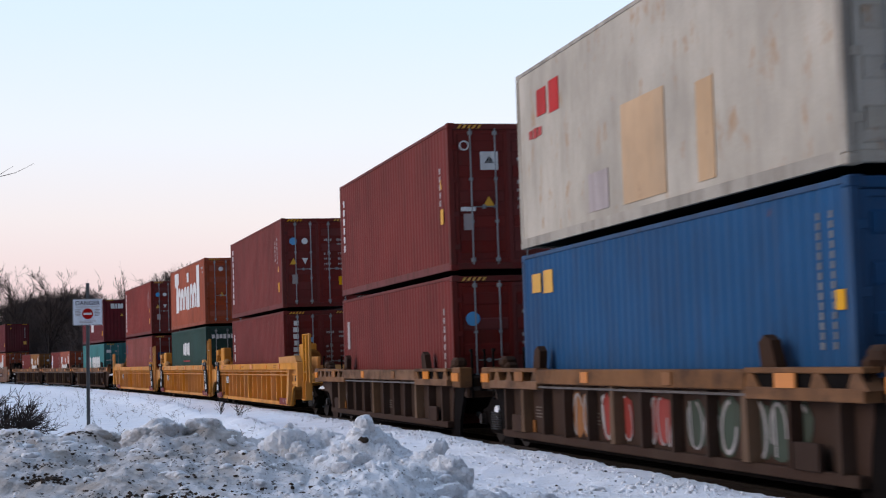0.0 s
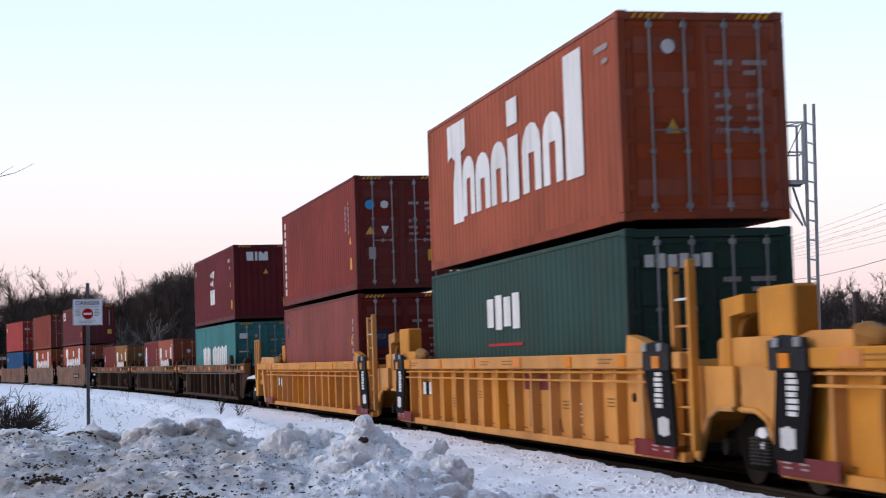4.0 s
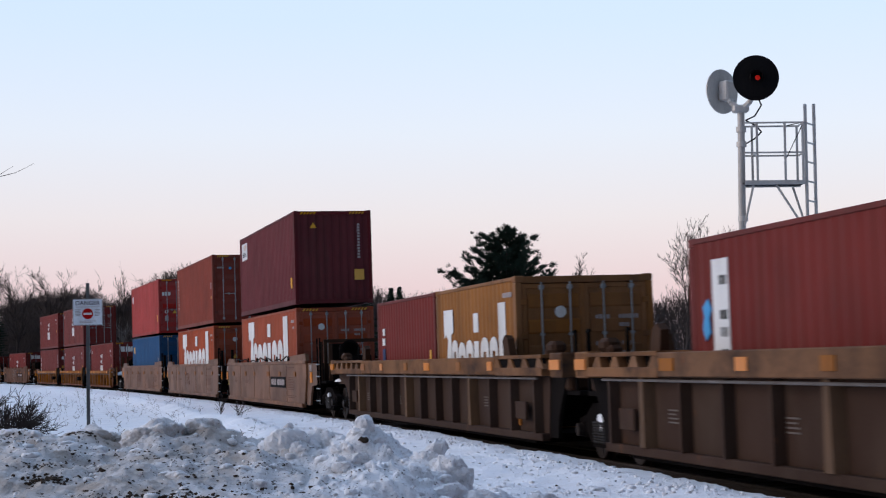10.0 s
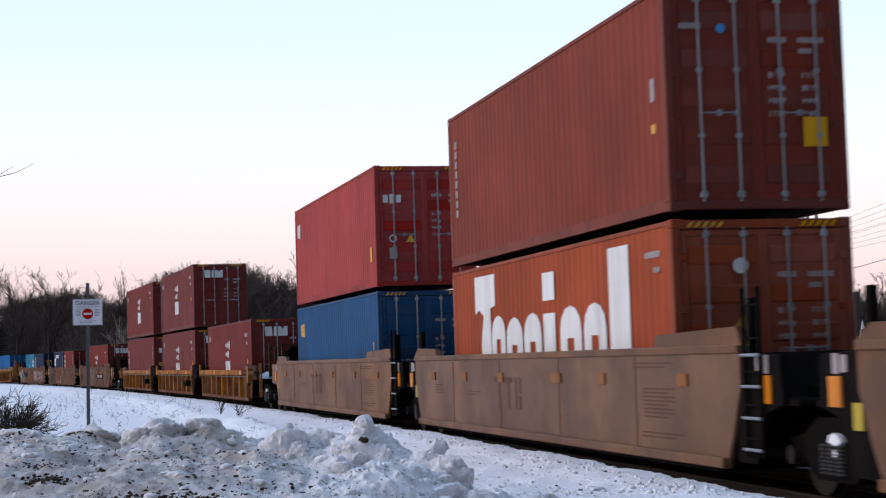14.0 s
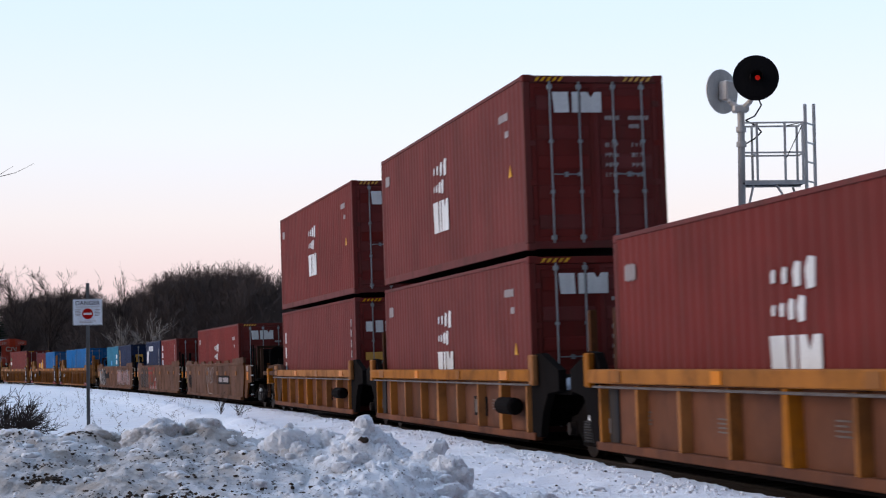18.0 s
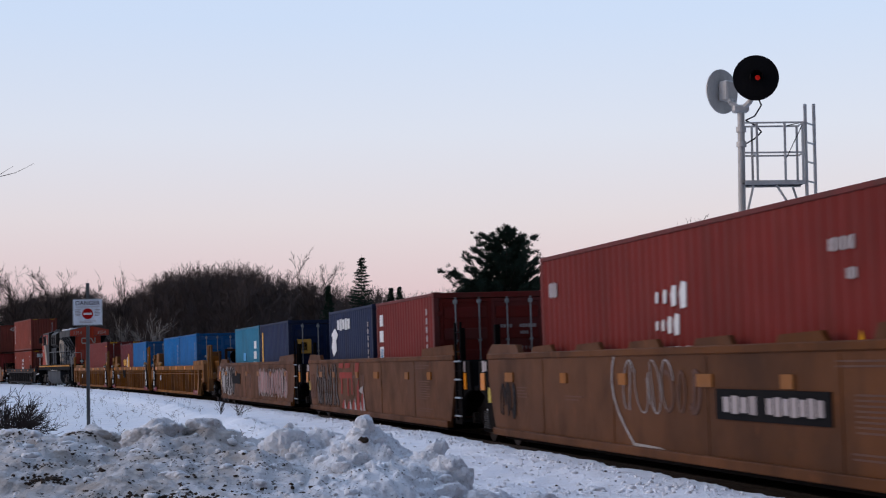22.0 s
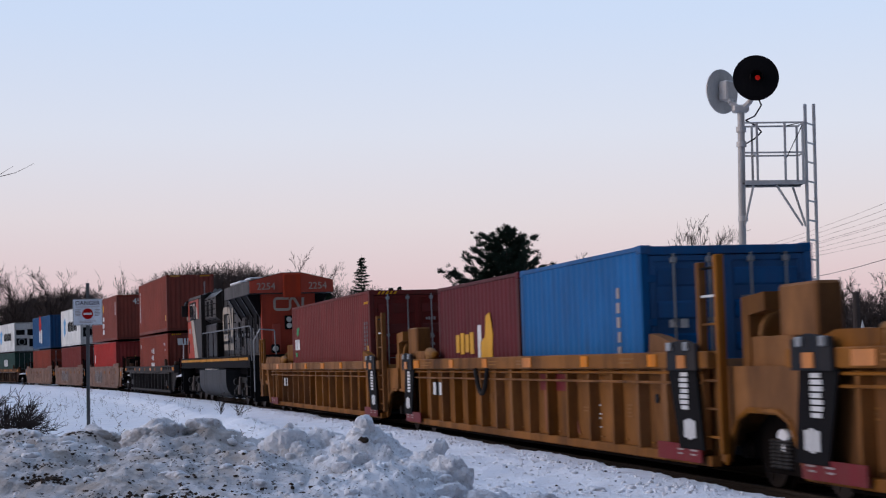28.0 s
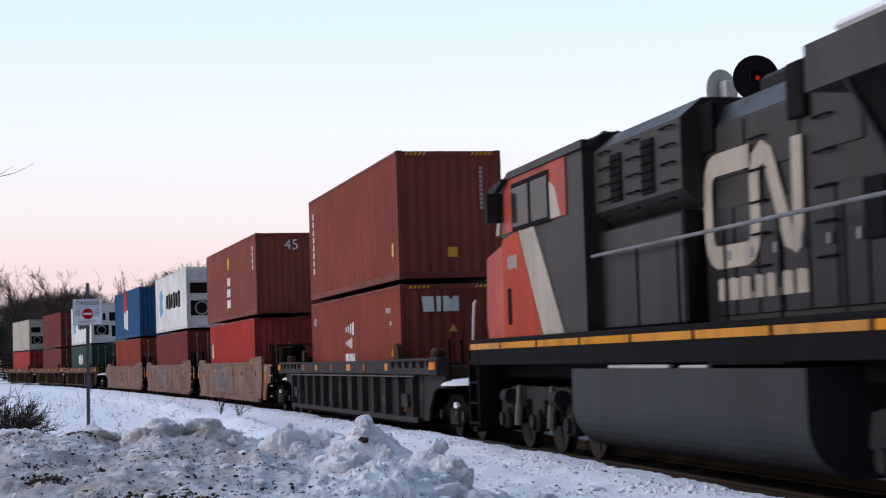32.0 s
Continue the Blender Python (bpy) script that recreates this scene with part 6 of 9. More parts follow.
    piece("snow_patch", cached(("snow_patch",), lambda: Shape().lathe([(0.0, 0.75), (0.06, 0.7), (0.16, 0.5), (0.24, 0.28), (0.27, 0.06)], 18, "z")), M_SNOWCAP, c, "drifted snow on the end platform", F @ pose(half - 0.95, near * 0.6, 1.05, 0, 0, 25))
    if e == "car":
        ladder(c, sx * 8.7, -1.36, 0.45, 1.6, chord if sx > 0 else M_ENDBROWN)
        piece("brake_gear", cached(("brake_gear",), lambda: Shape().box(-0.25, 0.25, -0.7, 0.7, 1.05, 1.45, 0.05).rod((0, -0.4, 1.45), (0, -0.4, 1.95), 0.05, 8).lathe([(-0.02, 0.24), (0.02, 0.26), (0.02, 0.2), (-0.02, 0.2)], 16, "x", (0.1, -0.4, 1.75))), M_UNDER, c, at=F @ pose(8.3, 0, 0))


def graffiti_on(c, seed, hb, yo):
    """Sprayed paint on the smooth sides: soft fields under outlined strokes."""
    y = -(yo - 0.012)

    def field(x, z, w, h, mat, k):
        ob = piece("painted_field", cached(("field", k), lambda: spray_field(k, w, h)), mat, c, at=pose(x, y, z))
        ob["kind"] = "stuff"

    def strokes(x, z, w, h, mat, k, fat=0.03):
        ob = piece("painted_scrawl", cached(("scrawl", k), lambda: scrawl(k, w, h, fat)), mat, c, at=pose(x, y - 0.008, z))
        ob["kind"] = "stuff"

    def bars(rows, mat, lift=0.008):
        s = Shape()
        for poly in rows:
            s.prism(poly, -0.003, 0.003)
        ob = piece("painted_shape", s, mat, c, at=pose(0, y - lift, 0))
        ob["kind"] = "stuff"

    def word(x0, x1, n, k):
        """Tall tangled letters: grey bodies with ragged black outlines."""
        r = random.Random(k)
        grey, dark = [], []
        for i in range(n):
            x = x0 + (x1 - x0) * (i + 0.5) / n
            for j in range(2):
                u = x + (j - 0.5) * (x1 - x0) / n * 0.55
                pts = [(u + r.uniform(-0.08, 0.08), 1.52 - r.uniform(0, 0.15)), (u + r.uniform(-0.1, 0.1), 1.1), (u + r.uniform(-0.12, 0.12), 0.75), (u + r.uniform(-0.1, 0.25), 0.48)]
                if j and r.random() < 0.7:
                    pts = [(u - 0.3, r.uniform(1.0, 1.3))] + pts[1:]
                for fat, out in ((0.085, dark), (0.045, grey)):
                    for (xa, za), (xb, zb) in zip(pts, pts[1:]):
                        d = math.hypot(xb - xa, zb - za)
                        nx, nz = -(zb - za) / d * fat, (xb - xa) / d * fat
                        ex, ez = (xb - xa) / d * fat * 0.5, (zb - za) / d * fat * 0.5
                        out.append([(xa - nx - ex, za - nz - ez), (xb - nx + ex, zb - nz + ez), (xb + nx + ex, zb + nz + ez), (xa + nx - ex, za + nz - ez)])
        bars(dark, M_SPRAYDARK, 0.006)
        bars(grey, M_SPRAY, 0.011)

    if seed == 14:
        arc = [(-1.6 + 0.35 * (1 - math.cos(k * 0.26)) * 2 - 0.3 * math.sin(k * 0.52), 1.6 - 0.2 * k) for k in range(7)] + [(0.1, 0.38), (0.7, 0.30)]
        thin = []
        for (xa, za), (xb, zb) in zip(arc, arc[1:]):
            d = math.hypot(xb - xa, zb - za)
            nx, nz = -(zb - za) / d * 0.022, (xb - xa) / d * 0.022
            thin.append([(xa - nx, za - nz), (xb - nx, zb - nz), (xb + nx, zb + nz), (xa + nx, za + nz)])
        bars(thin, M_SPRAYWHITE)
        strokes(-0.3, 1.15, 2.0, 0.7, M_SPRAYWHITE, 140, 0.010)
        strokes(0.9, 1.1, 1.4, 0.5, M_FADED, 142, 0.03)
        strokes(-7.4, 0.85, 1.1, 0.55, M_SPRAYDARK, 141, 0.035)
    elif seed == 15:
        word(-7.4, -4.0, 6, 152)
        bars([[(-3.7, 1.15), (-1.9, 1.15), (-1.9, 1.30), (-3.7, 1.30)], [(-3.5, 0.75), (-3.32, 0.75), (-3.32, 1.15), (-3.5, 1.15)], [(-2.6, 0.72), (-2.42, 0.72), (-2.42, 1.15), (-2.6, 1.15)], [(-2.05, 0.75), (-1.9, 0.75), (-1.9, 1.15), (-2.05, 1.15)],
              [(-3.8, 1.42), (-3.2, 1.40), (-3.1, 1.56), (-3.7, 1.58)], [(-2.9, 1.40), (-2.2, 1.42), (-2.1, 1.56), (-2.8, 1.58)], [(-1.5, 1.25), (-1.05, 1.3), (-0.9, 1.56), (-1.4, 1.56)]], M_SPRAYRED)
        bars([[(x, 0.36), (x + 0.42, 0.36), (x + 0.30, z), (x + 0.08, z * 0.8)] for x, z in ((-3.4, 0.64), (-2.7, 0.60), (-2.0, 0.66), (-1.35, 1.15), (-0.8, 0.9))], M_SPRAYRED)
        bars([[(x, 0.35), (x + 0.3, 0.35), (x + 0.05, z)] for x, z in ((-3.05, 0.62), (-2.3, 0.62), (-1.65, 0.7), (-0.9, 0.62), (-0.5, 0.85))] + [[(-1.0, 0.85), (-0.55, 0.78), (-0.45, 0.98), (-0.85, 0.92)]], M_SPRAYWHITE, 0.012)
        strokes(-8.0, 0.9, 0.9, 0.6, M_FADED, 155, 0.05)
    elif seed == 16:
        field(-6.6, 0.95, 3.6, 1.1, M_SPRAYWHITE, 161)
        strokes(-6.6, 0.95, 3.6, 1.0, M_SPRAYDARK, 162, 0.035)
        field(-5.3, 0.95, 1.2, 1.1, M_SPRAY, 165)
        field(4.4, 0.95, 6.0, 0.9, M_SPRAYPINK, 163)
        strokes(4.4, 0.95, 6.0, 0.95, M_SPRAYWHITE, 164, 0.014)
        strokes(5.2, 1.0, 4.4, 0.9, M_SPRAYDARK, 166, 0.012)
        piece("number_panel", cached(("number_panel_small",), lambda: Shape().box(-1.1, 1.1, -0.012, 0.012, -0.19, 0.19)), M_BLACK, c, at=pose(-4.2, y - 0.006, 1.05))
    else:
        field(-2.0, 0.95, 4.2, 0.8, M_SPRAY, seed * 10)
        strokes(-2.0, 0.95, 4.2, 0.85, M_SPRAYWHITE, seed * 10 + 1, 0.025)


def spray_field(seed, w, h):
    """Overlapping rounded letter bodies as thin flat shapes, each in its own plane."""
    r = random.Random(seed)
    s = Shape()
    n = max(3, int(w / 0.7))
    for k in range(n):
        cx, hw, hh = -w / 2 + w * (k + 0.5) / n, w / n * r.uniform(0.5, 0.7), h * r.uniform(0.42, 0.52)
        tilt, p = r.uniform(-0.3, 0.3), r.uniform(0.55, 0.9)
        pts = []
        for j in range(16):
            a = 2 * math.pi * j / 16
            ca, sa = math.cos(a), math.sin(a)
            x = math.copysign(abs(ca) ** p, ca) * hw * r.uniform(0.85, 1.08)
            z = math.copysign(abs(sa) ** p, sa) * hh * r.uniform(0.88, 1.05)
            pts.append((cx + x + tilt * z, z))
        d = 0.0006 * (k % 4)
        s.prism(pts, -0.003 - d, 0.003)
    return s


def scrawl(seed, w, h, fat0=0.05):
    """Looping strokes of sprayed paint as flat ribbons."""
    r = random.Random(seed)
    s = Shape()
    n = max(3, int(w / 0.5))
    for k in range(n):
        cx, ww = -w / 2 + w * (k + 0.5) / n, w / n * r.uniform(0.7, 1.1)
        a0, turn = r.uniform(0, 6.28), r.choice((-1, 1)) * r.uniform(3.6, 5.6)
        lean, fat = r.uniform(-0.25, 0.25), fat0 * r.uniform(0.7, 1.4)
        pts = []
        for j in range(13):
            a = a0 + turn * j / 12
            z = math.sin(a) * h * 0.48
            pts.append((cx + math.cos(a) * ww * 0.45 + lean * z, z))
        for (x0, z0), (x1, z1) in zip(pts, pts[1:]):
            d = math.hypot(x1 - x0, z1 - z0) or 1
            nx, nz = -(z1 - z0) / d * fat, (x1 - x0) / d * fat
            s.prism([(x0 - nx, z0 - nz), (x1 - nx, z1 - nz), (x1 + nx, z1 + nz), (x0 + nx, z0 + nz)], -0.003, 0.003)
        if r.random() < 0.5:
            x = cx + r.uniform(-0.2, 0.2) * ww
            s.prism([(x - fat, -h * 0.45), (x + fat, -h * 0.45), (x + fat + lean * h, h * 0.45), (x - fat + lean * h, h * 0.45)], -0.003, 0.003)
    return s


def make_cars():
    L53, P53, L40, P40 = 8.75, 10.1, 6.75, 8.1
    lab = {"yellow": "yellow ribbed steel well car carrying containers", "brown": "brown smooth-sided well car with graffiti", "dark": "dark grimy ribbed well car",
           "orange": "rusty orange-brown ribbed well car", "grimy": "grimy ribbed well car with an orange top sill"}
    rows = [("grimy", 37.75, 0, 1, 2), ("grimy", 20.36, 0, 0, 0), ("yellow", -2.09, 1, 0, 0), ("yellow", -22.23, 0, 0, 0), ("yellow", -42.68, 0, 0, 0),
            ("dark", -67.22, 1, 0, 0), ("dark", -87.66, 0, 0, 0), ("dark", -108.10, 0, 0, 0), ("brown", -132.44, 1, 0, 0), ("brown", -152.88, 0, 0, 0), ("brown", -173.01, 0, 0, 0),
            ("orange", -194.64, 1, 1, 0), ("orange", -211.07, 0, 1, 0), ("orange", -227.39, 0, 1, 0), ("brown", -250.42, 1, 0, 2), ("brown", -270.55, 0, 0, 3), ("brown", -290.78, 0, 0, 3),
            ("yellow", -314.40, 1, 0, 0), ("yellow", -334.22, 0, 0, 0), ("yellow", -354.45, 0, 0, 0), ("dark", -402.29, 1, 0, 0), ("brown", -426.31, 1, 0, 1), ("brown", -446.72, 0, 0, 1), ("brown", -466.54, 0, 0, 0),
            ("dark", -491.65, 1, 0, 0), ("dark", -511.36, 0, 0, 0), ("dark", -532.17, 0, 0, 0)]
    for i, (kind, s, lead, short, tags) in enumerate(rows):
        short = short or kind == "grimy"
        last = i + 1 == len(rows) or rows[i + 1][2] or s < -350
        half = (8.55 if kind == "grimy" else P40) if short else P53
        on_train(well_car(kind, L40 if short else L53, half, "car" if lead else "mid", "car" if last and i not in (21, 22) else "mid", tags, lab[kind], i), s, 0)



# ---- locomotive ----
def loco_truck(parent, x):
    b = piece("truck", Shape().box(-2.1, 2.1, -0.35, 0.35, 0.55, 0.95, 0.05).box(-0.4, 0.4, -1.0, 1.0, 0.6, 0.95, 0.04), M_UNDER, parent, at=pose(x, 0, 0))
    fr = cached(("loco_side_frame",), lambda: Shape().prism([(-2.5, 0.62), (-2.4, 0.95), (-1.6, 1.08), (1.6, 1.08), (2.4, 0.95), (2.5, 0.62), (2.1, 0.5), (1.5, 0.72), (0.5, 0.72), (0.0, 0.6), (-0.5, 0.72), (-1.5, 0.72), (-2.1, 0.5)], -0.09, 0.09))
    spring = cached(("coil_spring",), lambda: Shape().lathe([(0.46 + 0.04 * i, 0.12 if i % 2 else 0.09) for i in range(9)], 12, "z"))
    axle_box = cached(("axle_box",), lambda: Shape().box(-0.17, 0.17, -0.14, 0.1, 0.36, 0.72, 0.04).rod((0, -0.2, 0.52), (0, 0, 0.52), 0.12, 14))
    damper = cached(("damper",), lambda: Shape().rod((0, 0, 0.55), (0.12, 0, 1.1), 0.05, 8).rod((0, 0, 0.45), (0.08, 0, 0.8), 0.075, 8))
    shoe = cached(("brake_cylinder",), lambda: Shape().rod((0, -0.12, 0), (0.34, -0.12, 0), 0.13, 12).box(-0.1, 0.0, -0.2, 0.05, -0.1, 0.1, 0.02))
    wheel = cached(("loco_wheelset",), lambda: Shape().rod((0, -0.95, 0), (0, 0.95, 0), 0.1, 10).lathe([(-0.83, 0.38), (-0.83, 0.52), (-0.72, 0.525), (-0.70, 0.55), (-0.68, 0.55), (-0.68, 0.4), (-0.73, 0.18)], 28)
                   .lathe([(0.83, 0.38), (0.83, 0.52), (0.72, 0.525), (0.70, 0.55), (0.68, 0.55), (0.68, 0.4), (0.73, 0.18)], 28).box(-0.015, 0.015, -0.84, -0.8, 0.12, 0.44).box(-0.44, -0.12, -0.84, -0.8, -0.015, 0.015))
    for sy in (-1, 1):
        piece("side_frame", fr, M_LOCOGREY, b, at=pose(0, sy * 1.08, 0, 0, 0, 0 if sy < 0 else 180))
        for wx in (-1.98, 0.0, 1.98):
            piece("axle_box", axle_box, M_LOCOGREY, b, at=pose(wx, sy * 1.12, 0, 0, 0, 0 if sy < 0 else 180))
        for wx in (-1.45, -0.55, 0.55, 1.45):
            piece("coil_spring", spring, M_UNDER, b, at=pose(wx, sy * 1.14, 0.1))
        for wx in (-1.0, 1.0):
            piece("damper", damper, M_PIPE, b, at=pose(wx, sy * 1.26, 0))
            piece("brake_cylinder", shoe, M_LOCOGREY, b, at=pose(wx * 1.5, sy * 1.2, 0.92, 0, 0, 0 if sy < 0 else 180))
    for wx in (-1.98, 0.0, 1.98):
        WHEELS.append((piece("wheelset", wheel, M_WHEEL, b, at=pose(wx, 0, 0.53)), wx, 0.53))


def stroke_shape(path, half):
    """A flat painted stroke of even width along a path in x, z."""
    sides, m = [], len(path)
    for k, (x, z) in enumerate(path):
        (xa, za), (xb, zb) = path[max(k - 1, 0)], path[min(k + 1, m - 1)]
        d = math.hypot(xb - xa, zb - za)
        nx, nz = -(zb - za) / d * half, (xb - xa) / d * half
        sides += [(x + nx, -0.005, z + nz), (x - nx, -0.005, z - nz), (x - nx, 0.004, z - nz), (x + nx, 0.004, z + nz)]
    return Shape().add(sides, [(4 * k + a, 4 * k + (a + 1) % 4, 4 * k + 4 + (a + 1) % 4, 4 * k + 4 + a) for k in range(m - 1) for a in range(4)] + [(0, 1, 2, 3), (4 * m - 1, 4 * m - 2, 4 * m - 3, 4 * m - 4)])


def letter_blocks(w, h):
    """A row of worn small blocks, wide ones first, with gaps between the groups."""
    s = Shape()
    for x, e, z in ((0.06, 0.055, 0.36), (0.19, 0.055, 0.36), (0.32, 0.055, 0.36), (0.405, 0.012, 0.1), (0.48, 0.045, 0.36), (0.60, 0.045, 0.36), (0.69, 0.012, 0.1), (0.78, 0.05, 0.36), (0.92, 0.055, 0.36)):
        x0, x1 = (x - e - 0.5) * w, (x + e - 0.5) * w
        s.prism([(x0, -0.36 * h), (x0, (z * 2 - 0.36) * h), (x0 + 0.3 * (x1 - x0), (z * 2 - 0.30) * h), (x1, (z * 2 - 0.38) * h), (x1, -0.36 * h)], -0.004, 0.004)
    return s


def locomotive():
    c = thing("locomotive", "black and red diesel locomotive with grimy hood and amber sill stripe", "locomotive")
    P = lambda name, shape, mat, at=None, label="", parent=None: piece(name, shape, mat, parent or c, label, at)
    # frame, walkway and sill
    P("underframe", Shape().box(-10.4, 10.4, -0.9, 0.9, 1.2, 1.68, 0.04), M_BLACK)
    for sy in (-1, 1):
        P("side_sill", Shape().box(-10.35, 10.35, -0.03, 0.03, 1.45, 1.9, 0.01), M_BLACK, pose(0, sy * 1.5, 0))
        for i in range(9):
            x0 = -10.3 + i * 2.27
            P("stripe", Shape().box(x0, x0 + 2.15, -0.008, 0.008, 1.72, 1.82), M_STRIPE, pose(0, sy * 1.535, 0))
    P("walkway", Shape().box(-10.3, 10.3, -1.5, 1.5, 1.82, 1.88), M_BLACK)
    # long hood, narrow, with its tall engine section
    P("hood", Shape().prism([(-0.99, 1.88), (-0.99, 4.25), (-0.72, 4.55), (0.72, 4.55), (0.99, 4.25), (0.99, 1.88)], -3.2, 9.55, "x"), M_DUSTSHEEN)
    P("hood_end", Shape().prism([(-0.97, 1.9), (-0.97, 4.2), (-0.62, 4.45), (0.62, 4.45), (0.97, 4.2), (0.97, 1.9)], 9.55, 9.85, "x"), M_LOCORED, None, "faded red end of the long hood")
    P("upper_hood", Shape().prism([(-1.3, 3.55), (-1.3, 4.42), (-1.0, 4.66), (1.0, 4.66), (1.3, 4.42), (1.3, 3.55), (0.97, 3.3), (-0.97, 3.3)], -3.3, 0.2, "x"), M_DUSTSHEEN)
    P("equipment_cabinet", Shape().box(-3.3, 0.1, -1.28, -0.9, 1.9, 3.3, 0.04), M_LOCO)
    P("exhaust_hump", Shape().box(1.0, 2.6, -0.6, 0.6, 4.5, 4.78, 0.06), M_LOCOGREY)
    # radiator: wings that flare wider than the hood
    P("radiator_wing", Shape().prism([(-1.52, 4.06), (-1.52, 4.52), (-0.35, 4.80), (0.35, 4.80), (1.52, 4.52), (1.52, 4.06)], 4.3, 10.55, "x"), M_WING, None, "grey flared radiator housing")
    P("radiator_front", Shape().prism([(-1.50, 4.08), (-1.50, 4.50), (-0.35, 4.78), (0.35, 4.78), (1.50, 4.50), (1.50, 4.08)], 10.55, 10.62, "x"), M_LOCORED, None, "red front of the radiator housing")
    P("radiator_hump", Shape().box(10.55, 10.70, -0.32, 0.32, 3.9, 4.76, 0.04), M_LOCORED)
    for sy in (-1, 1):
        P("radiator_core", Shape().prism([(-1.0 * sy, 3.35), (-1.46 * sy, 4.08), (-1.0 * sy, 4.08)], 5.0, 9.7, "x"), M_BLACK, None, "black radiator grille under the wing")
        for x in (5.1, 6.6, 8.1, 9.6):
            P("wing_bracket", Shape().prism([(-0.99 * sy, 3.2), (-1.49 * sy, 4.07), (-0.99 * sy, 4.07)], x - 0.04, x + 0.04, "x"), M_LOCO)
        n = letters("2254", 0.34, 0.006)
        P("number", n, M_EMBLEM, pose(10.63, sy * 0.93, 4.30, 0, 0, 90))
    # doors, louvres and handles along the hood
    for i in range(13):
        x = 0.75 + i * 0.68
        for sy in (-1, 1):
            d = P("hood_door", cached(("hood_door_s",), lambda: Shape().box(-0.31, 0.31, -0.018, 0.018, 0, 1.25, 0.008)), M_LOCO, pose(x, sy * 1.0, 1.98))
            P("latch", cached(("latch",), lambda: Shape().box(-0.03, 0.03, -0.03, 0.03, -0.06, 0.06, 0.01)), M_STEEL, pose(0.2, sy * 0.03, 0.7), "", d)
    for x, z, w, h in ((6.6, 2.55, 0.7, 0.95), (7.5, 2.5, 0.6, 0.95), (8.6, 2.6, 0.5, 0.8), (-2.3, 3.95, 0.45, 0.65), (-1.0, 3.95, 0.45, 0.7)):
        for sy in (-1, 1):
            y = 1.01 if x > 0 else 1.30
            g = P("louvre", Shape().box(-w / 2, w / 2, -0.03, 0.03, 0, h, 0.01), M_BLACK, pose(x, sy * y, z if x > 0 else z - h / 2))
            for k in range(6):
                P("slat", cached(("slat", w), lambda: Shape().box(-w / 2 + 0.03, w / 2 - 0.03, -0.015, 0.015, -0.012, 0.012)), M_UNDER, pose(0, sy * 0.035, h * (k + 0.6) / 6.5), "", g)
    for x in (-0.2, 1.9, 3.6, -1.55, -2.75):
        for k in range(5):
            y = 1.06 if x > 0 else 1.36
            P("grab_iron", cached(("grab_iron",), lambda: Shape().pipe([(-0.2, 0.06, 0), (-0.2, 0, 0), (0.2, 0, 0), (0.2, 0.06, 0)], 0.014)), M_BLACK, pose(x, -y, (2.5 if x > 0 else 3.45) + 0.36 * k * (1 if x > 0 else 0.62)))
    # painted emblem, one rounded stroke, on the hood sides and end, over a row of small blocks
    mark = [(-0.05, 0.2)] + [(-0.47 - 0.1 * math.sin(a), 0.1 + 0.1 * math.cos(a)) for a in (0, 0.5, 1.0, 1.57)] + [(-0.47 - 0.1 * math.cos(a), -0.1 - 0.1 * math.sin(a)) for a in (0, 0.5, 1.0, 1.57)]
    mark += [(-0.1 + 0.1 * math.sin(a), -0.1 - 0.1 * math.cos(a)) for a in (0, 0.5, 1.0, 1.57)] + [(0.0, 0.1)] + [(0.1 - 0.1 * math.cos(a), 0.1 + 0.1 * math.sin(a)) for a in (0.8, 1.57, 2.2)] + [(0.36, -0.17), (0.42, -0.19), (0.46, -0.12), (0.47, 0.22)]
    P("end_emblem", stroke_shape(mark, 0.046), M_EMBLEM, pose(9.857, 0.06, 3.70, 0, 0, 90), "pale rounded emblem on the hood end")
    wide_mark = [(2.5 * x, 2.75 * z) for x, z in mark]
    for sy in (-1, 1):
        P("emblem", stroke_shape(wide_mark, 0.135), M_EMBLEM, pose(1.75, sy * 1.025, 3.22, 0, 0, 0 if sy < 0 else 180), "dirty white rounded emblem on the hood side")
        P("web_lettering", letter_blocks(2.6, 0.34), M_EMBLEM, pose(1.85, sy * 1.025, 2.28, 0, 0, 0 if sy < 0 else 180))["kind"] = "stuff"
    lamp = P("headlight", Shape().box(9.84, 9.92, -0.16, 0.16, 2.78, 3.28, 0.03), M_BLACK)
    for z in (2.92, 3.14):
        P("lens", Shape().lathe([(9.9, 0.1), (9.935, 0.095), (9.94, 0.02)], 16, "x", (0, 0, z)), M_LENS, None, "", lamp)
    ditch = P("ditch_light", Shape().box(10.3, 10.42, -0.75, -0.45, 1.95, 2.25, 0.04), M_BLACK)
    P("lens", Shape().lathe([(10.41, 0.11), (10.45, 0.1), (10.46, 0.02)], 16, "x", (0, -0.6, 2.1)), M_LENS, None, "", ditch)
    P("end_door", Shape().box(9.84, 9.875, -0.62, -0.3, 2.0, 3.0, 0.02), M_LOCORED)
    roof_snow = Shape().box(4.6, 7.2, -1.35, -0.4, 4.60, 4.70, 0.04).box(7.4, 8.6, -1.2, -0.3, 4.66, 4.74, 0.04)
    P("roof_snow", roof_snow, M_SNOWCAP, None, "thin snow left on the roof")["kind"] = "stuff"
    for x in (-0.4, 0.9, 2.4, 3.9):
        P("upper_panel", cached(("upper_panel",), lambda: Shape().box(-0.55, 0.55, -0.012, 0.012, -0.3, 0.32, 0.006)), M_DUSTSHEEN, pose(x, -1.0, 3.9), "dust-brown panel high on the hood")
